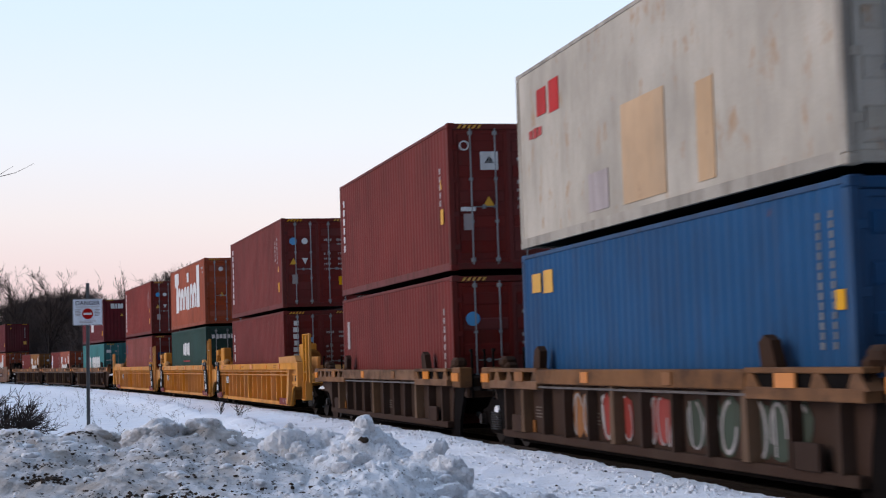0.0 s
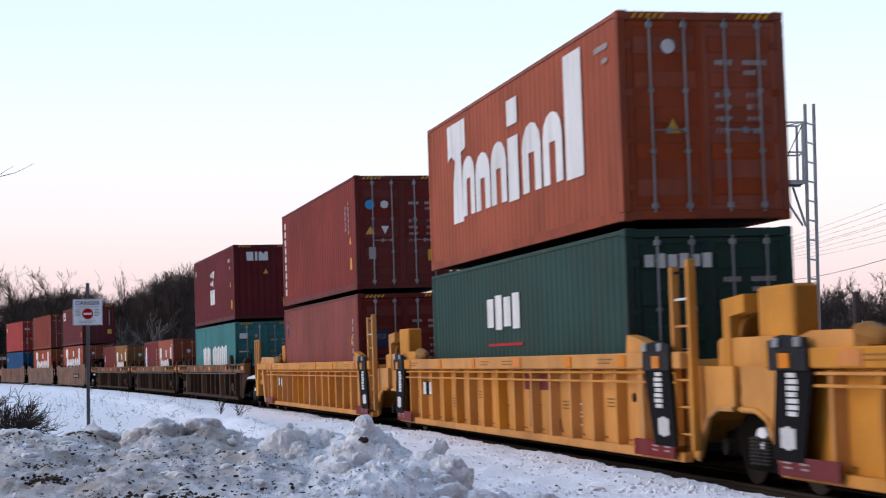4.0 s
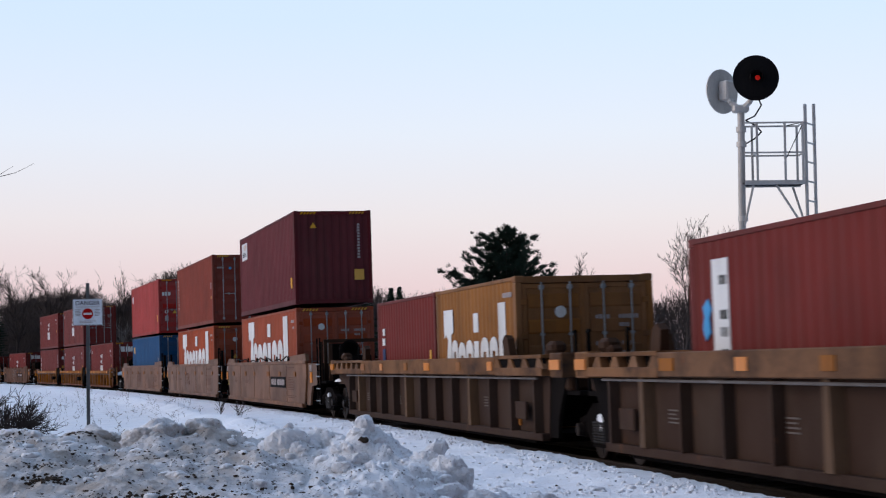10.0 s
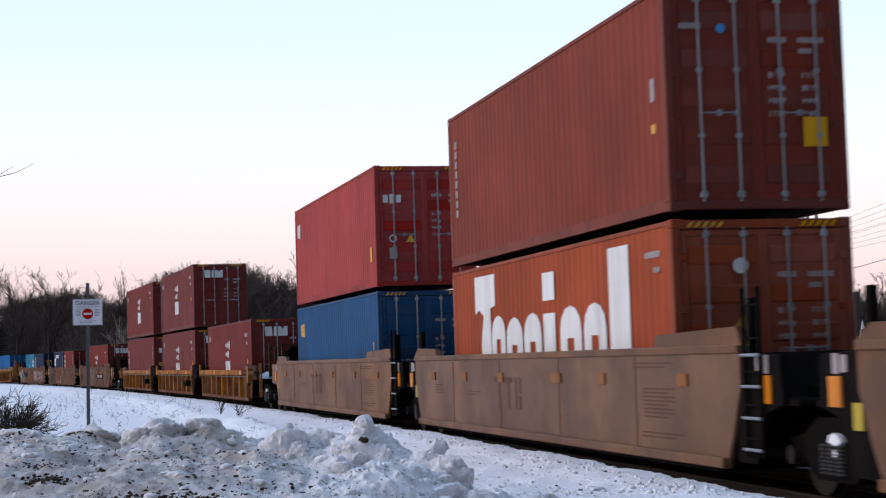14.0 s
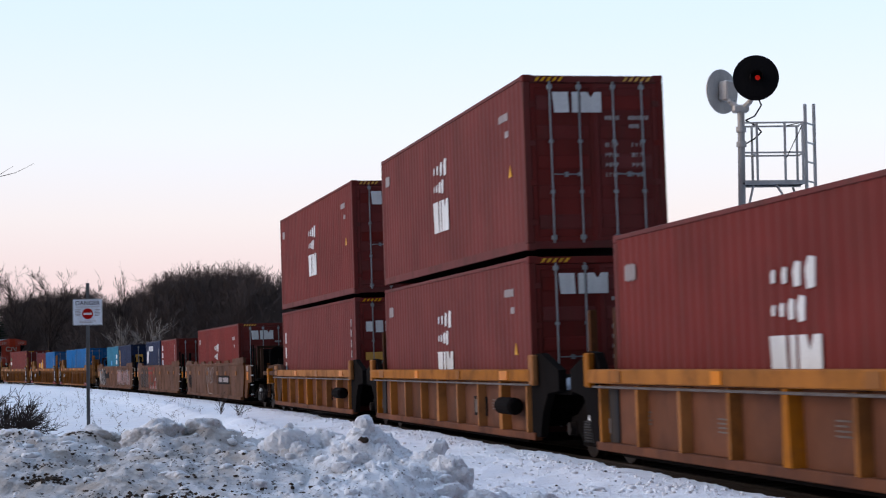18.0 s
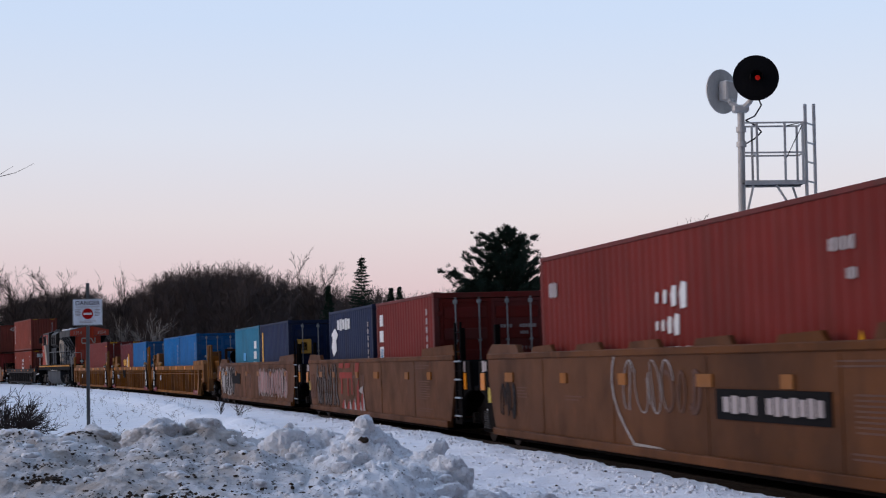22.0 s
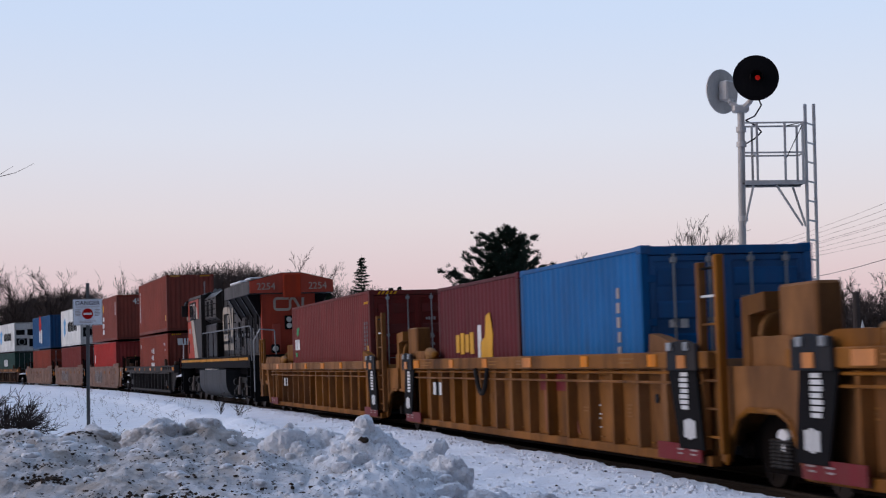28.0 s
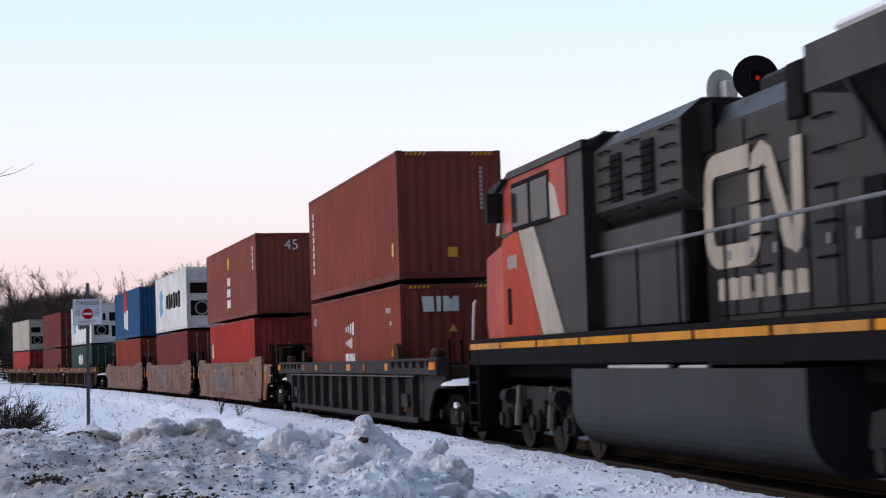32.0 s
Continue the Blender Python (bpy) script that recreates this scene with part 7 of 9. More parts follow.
    for x, z in ((4.7, 2.9), (5.4, 2.55), (7.9, 3.2), (9.0, 3.3), (3.0, 4.3), (0.4, 4.25)):
        P("vent_cover", cached(("vent_cover",), lambda: Shape().box(-0.22, 0.22, -0.05, 0.03, -0.3, 0.3, 0.02)), M_BLACK, pose(x, -1.01, z))
    # cab and nose at the trailing end
    # the cab's lighter black has the paint's sheen in its colour
    cab = P("cab", Shape().prism([(-8.0, 1.88), (-8.0, 3.55), (-8.35, 3.62), (-7.9, 4.52), (-7.6, 4.62), (-3.4, 4.62), (-3.4, 1.88)], -1.45, 1.45), M_DUSTSHEEN, None, "black cab with a red band and a white slanting stripe")
    P("nose", Shape().prism([(-10.2, 1.88), (-10.35, 2.2), (-10.2, 3.35), (-8.3, 3.62), (-7.95, 3.62), (-7.95, 1.88)], -1.2, 1.2), M_LOCORED)
    P("cab_roof", Shape().prism([(-1.5, 4.48), (-1.1, 4.72), (1.1, 4.72), (1.5, 4.48)], -8.3, -3.35, "x"), M_LOCOGREY)
    for sy in (-1, 1):
        y = sy * 1.46
        P("cab_panel", Shape().prism([(-8.02, 1.9), (-8.02, 3.52), (-7.0, 3.6), (-5.7, 1.9)], -0.012, 0.012), M_LOCORED, pose(0, y, 0), "red cab side panel")
        P("cab_stripe", Shape().prism([(-6.95, 3.6), (-5.65, 1.9), (-4.5, 1.9), (-6.0, 3.6)], -0.012, 0.012), M_EMBLEM, pose(0, y, 0), "dirty white slanting stripe")
        P("cab_band", Shape().prism([(-8.0, 3.62), (-7.75, 4.48), (-4.2, 4.48), (-4.2, 3.62)], -0.010, 0.010), M_LOCORED, pose(0, y, 0), "red band round the cab windows")
        for x0, x1 in ((-7.2, -6.2), (-6.05, -5.1)):
            w = P("cab_window", Shape().box(x0, x1, -0.02, 0.02, 3.66, 4.32, 0.03), M_GLASS, pose(0, sy * 1.475, 0))
            P("window_frame", Shape().box(x0 - 0.06, x1 + 0.06, -0.012, 0.012, 4.32, 4.38).box(x0 - 0.06, x1 + 0.06, -0.012, 0.012, 3.6, 3.66).box(x0 - 0.06, x0, -0.012, 0.012, 3.66, 4.32).box(x1, x1 + 0.06, -0.012, 0.012, 3.66, 4.32), M_BLACK, None, "", w)
        P("band_stripe", Shape().prism([(-5.0, 3.63), (-4.45, 3.63), (-4.72, 4.08), (-5.02, 4.20)], -0.006, 0.006), M_EMBLEM, pose(0, sy * 1.474, 0), "dirty white stripe beside the cab window")
        P("corner_post", Shape().prism([(-8.36, 3.62), (-8.16, 3.62), (-7.84, 4.46), (-8.0, 4.46)], -0.03, 0.03), M_EMBLEM, pose(0, sy * 1.45, 0), "pale corner post of the cab")
        P("sun_visor", Shape().prism([(-8.45, 4.20), (-8.38, 4.42), (-7.5, 4.50), (-7.52, 4.44)], -0.05, 0.05), M_LOCOGREY, pose(0, sy * 1.54, 0))
        P("cab_number", mark_shape("row4", 0.62, 0.24), M_GREYMARK, pose(-7.35, sy * 1.48, 3.12))
        P("windshield", Shape().prism([(-8.33, 3.68), (-7.98, 4.44), (-7.95, 4.44), (-8.30, 3.68)], -0.5, 0.5), M_GLASS, pose(-0.035, sy * 0.7, 0))
        P("nose_slot", Shape().box(-0.1, 0.1, -0.015, 0.015, 0, 0.6, 0.02), M_BLACK, pose(-7.6, sy * 1.475, 2.1))
        P("mirror", Shape().box(-0.05, 0.05, -0.14, 0.14, 0, 0.5, 0.02), M_LOCOGREY, pose(-7.9, sy * 1.62, 3.8))
    P("horn", Shape().rod((0, -0.3, 4.75), (0, 0.3, 4.75), 0.06, 8).rod((-0.25, 0.1, 4.85), (0.3, 0.1, 4.85), 0.04, 8, 0.1).rod((-0.25, -0.1, 4.85), (0.3, -0.1, 4.85), 0.04, 8, 0.1).box(-0.1, 0.1, -0.1, 0.1, 4.66, 4.8), M_STEEL, pose(-5.2, -0.5, 0))
    P("antenna", Shape().rod((0, 0, 4.7), (0, 0, 5.1), 0.012, 6), M_STEEL, pose(-7.4, 0.3, 0))
    # handrails
    for sy in (-1, 1):
        P("handrail", Shape().pipe([(-3.0, 0, 2.93), (10.2, 0, 2.93), (10.45, 0, 2.8), (10.45, 0, 1.2), (10.4, 0, 0.55)], 0.024, 8), M_POST, pose(0, sy * 1.47, 0))
        for i in range(9):
            P("stanchion", cached(("stanchion",), lambda: Shape().rod((0, 0, 1.88), (0, 0, 2.93), 0.02, 6)), M_BLACK, pose(-2.6 + i * 1.5, sy * 1.47, 0))
        P("end_rail", Shape().pipe([(10.8, -sy * 0.65, 1.9), (10.8, -sy * 0.7, 2.75), (10.75, -sy * 1.2, 2.8), (10.7, -sy * 1.42, 2.4), (10.7, -sy * 1.42, 0.6)], 0.024, 8), M_STEEL)
        P("cab_rail", Shape().pipe([(-10.5, 0, 0.6), (-10.55, 0, 1.9), (-10.4, 0, 2.55), (-10.3, 0, 2.6)], 0.026, 8), M_MARK, pose(0, sy * 1.42, 0))
        for k in range(4):
            for x in (10.1, -10.1):
                P("step", cached(("loco_step",), lambda: Shape().box(-0.35, 0.35, -0.14, 0.14, -0.02, 0.02, 0.005)), M_BLACK, pose(x, sy * 1.4, 0.42 + 0.36 * k))
        P("step_board", Shape().box(9.72, 9.78, -0.16, 0.16, 0.35, 1.7).box(10.44, 10.5, -0.16, 0.16, 0.35, 1.7), M_BLACK, pose(0, sy * 1.38, 0))
        P("step_board", Shape().box(-9.78, -9.72, -0.16, 0.16, 0.35, 1.7).box(-10.5, -10.44, -0.16, 0.16, 0.35, 1.7), M_BLACK, pose(0, sy * 1.38, 0))
    # ends, tank, trucks
    for sx in (-1, 1):
        P("pilot", Shape().prism([(10.45, 0.25), (10.75, 0.25), (10.62, 1.2), (10.5, 1.88), (10.35, 1.88), (10.35, 0.9)], -1.42, 1.42), M_BLACK, pose(0, 0, 0, 0, 0, 0 if sx > 0 else 180))
        P("coupler", Shape().box(10.5, 11.2, -0.13, 0.13, 0.75, 1.0, 0.05), M_UNDER, pose(0, 0, 0, 0, 0, 0 if sx > 0 else 180))
    P("fuel_tank", Shape().prism([(-1.47, 1.38)] + [(-0.92 - 0.55 * math.cos(a * math.pi / 16), 0.84 - 0.58 * math.sin(a * math.pi / 16)) for a in range(9)] + [(0.92 + 0.55 * math.sin(a * math.pi / 16), 0.84 - 0.58 * math.cos(a * math.pi / 16)) for a in range(9)] + [(1.47, 1.38)], -4.2, 3.9, "x"), M_TANK, None, "grime-grey rounded fuel tank")
    P("deck_snow", Shape().box(-2.6, -0.2, -1.44, -1.34, 1.38, 1.43, 0.02).box(0.2, 1.1, -1.44, -1.34, 1.38, 1.42, 0.02), M_SNOWCAP, None, "thin snow on top of the tank")["kind"] = "stuff"
    P("air_tank", Shape().rod((-1.8, -1.2, 1.54), (1.6, -1.2, 1.54), 0.13, 14), M_LOCOGREY)
    P("battery_box", Shape().box(1.2, 3.3, -1.46, -1.2, 1.42, 1.66, 0.02), M_LOCOGREY)
    loco_truck(c, -7.1)
    loco_truck(c, 7.1)
    return c


# ---- ground ----
def snow_material(name, dirty, soil, size=1.0, spread=False):
    m = bpy.data.materials.new(name)
    m.use_nodes = True
    nt = m.node_tree
    N, K = nt.nodes.new, nt.links.new
    b = nt.nodes["Principled BSDF"]
    tc = N("ShaderNodeTexCoord")

    def tex(scale, detail, lo, hi, top, r=0.65):
        n, mr = N("ShaderNodeTexNoise"), N("ShaderNodeMapRange")
        n.inputs["Scale"].default_value, n.inputs["Detail"].default_value, n.inputs["Roughness"].default_value = scale * size, detail, r
        K(tc.outputs["Object"], n.inputs["Vector"])
        mr.inputs[1].default_value, mr.inputs[2].default_value, mr.inputs[3].default_value, mr.inputs[4].default_value = lo, hi, 0, top
        K(n.outputs[0], mr.inputs[0])
        return mr.outputs[0], n.outputs[0]

    def mixed(fac, a, c):
        x = N("ShaderNodeMix")
        x.data_type = "RGBA"
        K(fac, x.inputs[0])
        for sock, v in ((x.inputs[6], a), (x.inputs[7], c)):
            if isinstance(v, tuple):
                sock.default_value = (*v, 1)
            else:
                K(v, sock)
        return x.outputs[2]

    col = mixed(tex(0.9, 5, 0.4, 0.7, 1.0)[0], (0.93, 0.94, 0.955), (0.83, 0.855, 0.90))
    grit = tex(2.2, 9, 0.52 - 0.14 * dirty, 0.74 - 0.10 * dirty, min(1, 0.95 * dirty))[0]
    if spread:
        # the plough left most dirt towards the far end of the ridge
        sep, mr, mul = N("ShaderNodeSeparateXYZ"), N("ShaderNodeMapRange"), N("ShaderNodeMath")
        K(tc.outputs["Object"], sep.inputs[0])
        K(sep.outputs[0], mr.inputs[0])
        mr.inputs[1].default_value, mr.inputs[2].default_value, mr.inputs[3].default_value, mr.inputs[4].default_value = -2.4, -0.9, 1.5, 0.2
        mul.operation = "MULTIPLY"
        K(grit, mul.inputs[0])
        K(mr.outputs[0], mul.inputs[1])
        mul.use_clamp = True
        grit = mul.outputs[0]
        film = N("ShaderNodeMath")
        film.operation = "MULTIPLY"
        K(mr.outputs[0], film.inputs[0])
        film.inputs[1].default_value = 0.42
        film.use_clamp = True
        col = mixed(film.outputs[0], col, (0.50, 0.485, 0.475))
    col = mixed(grit, col, (0.42, 0.365, 0.315))
    col = mixed(tex(23, 5, 0.60 - 0.1 * dirty, 0.78 - 0.1 * dirty, 0.55 * min(1, dirty))[0], col, (0.26, 0.22, 0.19))
    col = mixed(tex(17, 6, 0.66 - 0.09 * soil, 0.70 - 0.08 * soil, min(0.95, 0.5 + soil))[0], col, (0.035, 0.027, 0.02))
    K(col, b.inputs["Base Color"])
    b.inputs["Roughness"].default_value = 0.75
    b.inputs["Subsurface Weight"].default_value = 0.0
    bp = N("ShaderNodeBump")
    bp.inputs["Strength"].default_value, bp.inputs["Distance"].default_value = 0.65, 0.05
    K(tex(14, 9, 0, 1, 1)[1], bp.inputs["Height"])
    K(bp.outputs[0], b.inputs["Normal"])
    return m


M_SNOW = snow_material("snow_field", 0.20, 0.06)
M_DIRTYSNOW = snow_material("ploughed_snow", 0.86, 0.55, 1.0, True)
M_CHUNK = snow_material("snow_chunk_ice", 0.38, 0.22, 1.9)
M_STAINED = snow_material("snow_chunk_stained", 0.9, 0.25, 1.4)
M_CLOD = snow_material("snow_crumb", 0.32, 0.08)
M_TRODDEN = snow_material("trodden_snow", 0.24, 0.08, 0.8)
M_SOIL = surface("frozen_soil", (0.055, 0.040, 0.029), 0.95, amount=0.5, dirt=(0.10, 0.08, 0.065), bump=0.4)
# ballast and rail colours are darkened to hold the shade below the cars
M_BALLAST = surface("ballast_stone", (0.022, 0.020, 0.019), 0.9, amount=0.3, dirt=(0.1, 0.1, 0.1), grain=25, bump=0.6)
M_TIE = surface("creosoted_wood", (0.02, 0.016, 0.014), 0.85, amount=0.4)
M_RAIL = surface("shaded_rail_steel", (0.045, 0.034, 0.028), 0.6, 0.3, amount=0.4)
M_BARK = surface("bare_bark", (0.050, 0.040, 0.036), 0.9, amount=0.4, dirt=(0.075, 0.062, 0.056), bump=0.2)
# bark lightened for the distant woods, so the haze is in the colour
M_WOODS = surface("far_twigs_hazed", (0.088, 0.071, 0.066), 0.95, amount=0.4, dirt=(0.115, 0.095, 0.088), bump=0)
M_PALEBARK = surface("pale_bark", (0.30, 0.27, 0.24), 0.85, amount=0.5, bump=0.2)
M_NEEDLE = surface("conifer_needles", (0.022, 0.040, 0.026), 0.8, amount=0.4, dirt=(0.012, 0.018, 0.012), bump=0)
M_WEED = surface("dry_stalk", (0.13, 0.09, 0.06), 0.9, amount=0.3, bump=0)


def offset_from_track(x, y):
    """Signed distance from the track's middle; plus is the camera's side."""
    R = 1 / CURVE
    cx, cy = X0 + math.cos(HEAD0) * R, Y0 - math.sin(HEAD0) * R
    return R - math.hypot(x - cx, y - cy)


def rough(x, y, f, seed=0):
    return noise.noise((x * f + seed, y * f - seed, 0.37 * seed))


def ground_height(x, y):
    w = abs(offset_from_track(x, y))
    z = 0.04 + 0.05 * rough(x, y, 0.12, 3) + 0.035 * rough(x, y, 0.7, 5)
    if w < 7:
        z += 0.03 * rough(x, y, 2.4, 8) * min(1, w / 2)
    if y < 45 and x > -6:
        # trodden, refrozen crust: low ridges along the track and small bumps
        q = max(0.0, rough(0.35 * x + 0.9 * w, y * 0.25, 1.6, 12))
        z += 0.05 * q + 0.022 * abs(rough(x, y, 3.6, 14)) + 0.018 * rough(x, y, 7.0, 15)
    z += 0.07 * math.exp(-((w - 2.3) / 0.6) ** 2)
    b = offset_from_track(x, y) - 4.75 - 0.25 * rough(x, y, 0.3, 17)
    if 18.5 < y < 120 and abs(b) < 1.6:
        # the edge that the plough left along the track
        z += min(1, (y - 18.5) / 8) * (0.20 + 0.08 * rough(x, y, 0.8, 18) + 0.10 * abs(rough(x, y, 2.6, 19))) * math.exp(-(b / (0.35 if b < 0 else 0.7)) ** 2)
    e = 1.26 - 0.3 * min(1, max(0, (y - 36) / 16)) + 0.10 * rough(x, y, 0.9, 2) + 0.1 * rough(x, y, 3.0, 4)
    if w < e:
        z = -0.22
    elif w < e + 0.28:
        z = -0.22 + (z + 0.22) * (w - e) / 0.28
    return z


def make_ground():
    xs = [-3000, -1200, -500, -250, -150, -100] + [-70 + 2 * i for i in range(20)] + [-30 + 0.5 * i for i in range(34)] + [-13 + 0.2 * i for i in range(55)] + [-2 + 0.08 * i for i in range(112)] + [7 + 0.2 * i for i in range(25)] + [12 + 1.0 * i for i in range(20)] + [36, 45, 60, 90, 150, 300, 700, 1500, 3000]
    ys = [-3000, -800, -200, -60, -20, 0, 5, 8] + [9 + 0.2 * i for i in range(30)] + [15 + 0.11 * i for i in range(136)] + [30 + 0.2 * i for i in range(15)] + [33 + 0.35 * i for i in range(80)] + [61 + 0.7 * i for i in range(86)] + [122 + 2 * i for i in range(50)] + [225, 240, 270, 320, 420, 700, 1500, 3500]
    vs = [(x, y, ground_height(x, y)) for y in ys for x in xs]
    n = len(xs)
    fs = [(j * n + i, j * n + i + 1, (j + 1) * n + i + 1, (j + 1) * n + i) for j in range(len(ys) - 1) for i in range(n - 1)]
    g = piece("ground", Shape().add(vs, fs).mesh("ground", True, False), M_SNOW)
    g.data.materials.append(M_TRODDEN)
    mid = [((vs[f[0]][0] + vs[f[2]][0]) / 2, (vs[f[0]][1] + vs[f[2]][1]) / 2) for f in fs]
    g.data.polygons.foreach_set("material_index", [1 if 1.6 < offset_from_track(x, y) + 0.3 * rough(x, y, 1.1, 33) < 4.45 and 19 < y < 140 else 0 for x, y in mid])
    tagged(g, "snow-covered ground with tracks of wind and dirt", "ground", kind="structure")


def make_track():
    bed = Shape()
    prof = [(-2.2, -0.3), (-1.9, -0.17), (1.9, -0.17), (2.2, -0.3)]
    ss = [-330 + 4 * i for i in range(110)]
    vs = [tuple(on_track(s, w, 0).translation[:2]) + (z,) for s in ss for w, z in prof]
    bed.add(vs, [(4 * j + i, 4 * j + i + 1, 4 * j + i + 5, 4 * j + i + 4) for j in range(len(ss) - 1) for i in range(3)])
    tagged(piece("track_bed", bed, M_BALLAST), "dark stony railway bed with drifted snow", "track", kind="structure")
    r = [(-0.075, -0.17), (0.075, -0.17), (0.075, -0.15), (0.012, -0.12), (0.012, -0.045), (0.036, -0.035), (0.036, 0), (-0.036, 0), (-0.036, -0.035), (-0.012, -0.045), (-0.012, -0.12), (-0.075, -0.15)]
    for y in (-0.7535, 0.7535):
        s = Shape()
        k = len(r)
        pts = [on_track(a) @ Vector((0, y + p, q)) for a in ss for p, q in r]
        s.add(pts, [(k * j + i, k * j + (i + 1) % k, k * (j + 1) + (i + 1) % k, k * (j + 1) + i) for j in range(len(ss) - 1) for i in range(k)])
        tagged(piece("rail", s, M_RAIL), "worn steel rail curving away", "rail", "rails", "structure")
    tie = Shape().box(-0.11, 0.11, -1.3, 1.3, -0.30, -0.165, 0.01).mesh("sleeper")
    bedo = bpy.data.objects["track_bed"]
    for i in range(230):
        piece("sleeper", tie, M_TIE, bedo, at=on_track(-60 + 0.55 * i))


CREST = ((-9, 0.60), (-5.2, 0.66), (-4.4, 0.68), (-3.9, 0.72), (-3.5, 0.74), (-3.15, 0.66), (-2.7, 0.71), (-2.2, 0.68), (-1.7, 0.66), (-1.45, 0.58), (-1.25, 0.50),
         (-0.9, 0.50), (-0.5, 0.43), (-0.25, 0.36), (0.1, 0.22), (0.4, 0.06), (0.9, -0.02), (1.6, -0.1), (4, -0.2))


MOUNDS = ((-3.5, 17.0, 0.22, 0.06), (-4.2, 17.0, 0.28, 0.08), (-2.85, 17.0, 0.20, 0.13), (-2.38, 17.1, 0.20, 0.12), (-1.54, 16.9, 0.17, 0.15), (-1.18, 17.0, 0.17, 0.14), (-0.84, 16.8, 0.17, 0.16),
          (-0.62, 16.9, 0.13, 0.10), (-0.40, 16.9, 0.13, 0.08), (-0.12, 16.6, 0.14, 0.12), (0.04, 16.4, 0.15, 0.15), (-0.5, 15.7, 0.4, 0.06))


def bank_height(x, y):
    """The ploughed ridge of dirty snow before the track."""
    k = float(np.interp(x, [p[0] for p in CREST], [p[1] for p in CREST]))
    d = y - 17.0 - 0.35 * rough(x, 0, 0.5, 7)
    f = math.exp(-(d / 3.1) ** 2) if d < 0 else math.exp(-(d / 1.1) ** 2)
    # packed and fairly even towards the far end, broken and blocky towards the near one
    broken = min(1.0, max(0.0, (x + 2.2) / 1.0))
    crease = (1 - 2.2 * abs(rough(x, y, 1.5, 23))) * (0.06 + 0.05 * broken)
    block = 0.10 * math.floor(2.5 * rough(x, y, 1.7, 27) + 0.5) / 2.5 * broken
    lump = 0.09 * rough(x, y, 0.9, 11) + crease + block + 0.045 * rough(x, y, 4.3, 6) + 0.04 * abs(rough(x, y, 8.0, 9)) + 0.022 * rough(x, y, 18.0, 1) + 0.012 * rough(x, y, 38.0, 2)
    for cx, cy, r, h in MOUNDS:
        k2 = ((x - cx) / r) ** 2 + ((y - cy) / (1.4 * r)) ** 2
        if k2 < 6:
            lump += h * math.exp(-k2)
    return k * f + lump * (0.25 + 0.95 * f) * (1 if x < 1.0 else 0.35) - 0.03 * (f < 0.05) - 0.07


def snow_block(x, y, top, w, deep, h, seed, lean=0.0, mat=None):
    """A broken block of ploughed snow: cut faces, creased and crumbled, standing with its crown at the height top."""
    bm = bmesh.new()
    bmesh.ops.create_icosphere(bm, subdivisions=5 if w > 0.1 else (4 if w > 0.06 else 2), radius=1)
    r = random.Random(seed * 7)
    cuts = []
    for k in range(11):
        a, e = r.uniform(0, 6.283), r.uniform(-0.5, 0.8)
        cuts.append((Vector((math.cos(a) * math.cos(e), math.sin(a) * math.cos(e), math.sin(e))), r.uniform(0.72, 1.02)))
    cuts.append((Vector((r.uniform(-0.3, 0.3), r.uniform(-0.3, 0.3), 1)).normalized(), r.uniform(0.8, 0.95)))
    for v in bm.verts:
        p = v.co.normalized()
        q = p * 1.2 + Vector((seed * 3.1, seed * 1.7, 0))
        k = 1.12
        for nrm, d in cuts:
            t = p.dot(nrm)
            if t > 0.05:
                k = min(k, d / t)
        k *= 1.08 + 0.16 * noise.noise(q * 1.7) - 0.20 * abs(noise.noise(q * 2.3)) - 0.13 * abs(noise.noise(q * 4.6)) - 0.07 * abs(noise.noise(q * 10)) + 0.035 * noise.noise(q * 22)
        z = p.z * k
        s = 1 + 0.25 * abs(p.z) * (1 - abs(p.z)) * 2
        v.co = Vector((p.x * s * k * w * 1.12 + lean * max(0, z) * h, p.y * s * k * deep * 1.12, z * h))
    for f in bm.faces:
        f.smooth = True
    high = max(v.co.z for v in bm.verts)
    me = bpy.data.meshes.new("snow_chunk")
    bm.to_mesh(me)
    bm.free()
    ob = piece("snow_chunk", me, mat or M_CHUNK, at=pose(x, y, top - high, 0, 0, r.uniform(-25, 25)))
    tagged(ob, "broken block of dirty ploughed snow on the bank", "snow chunk", "snow chunks")


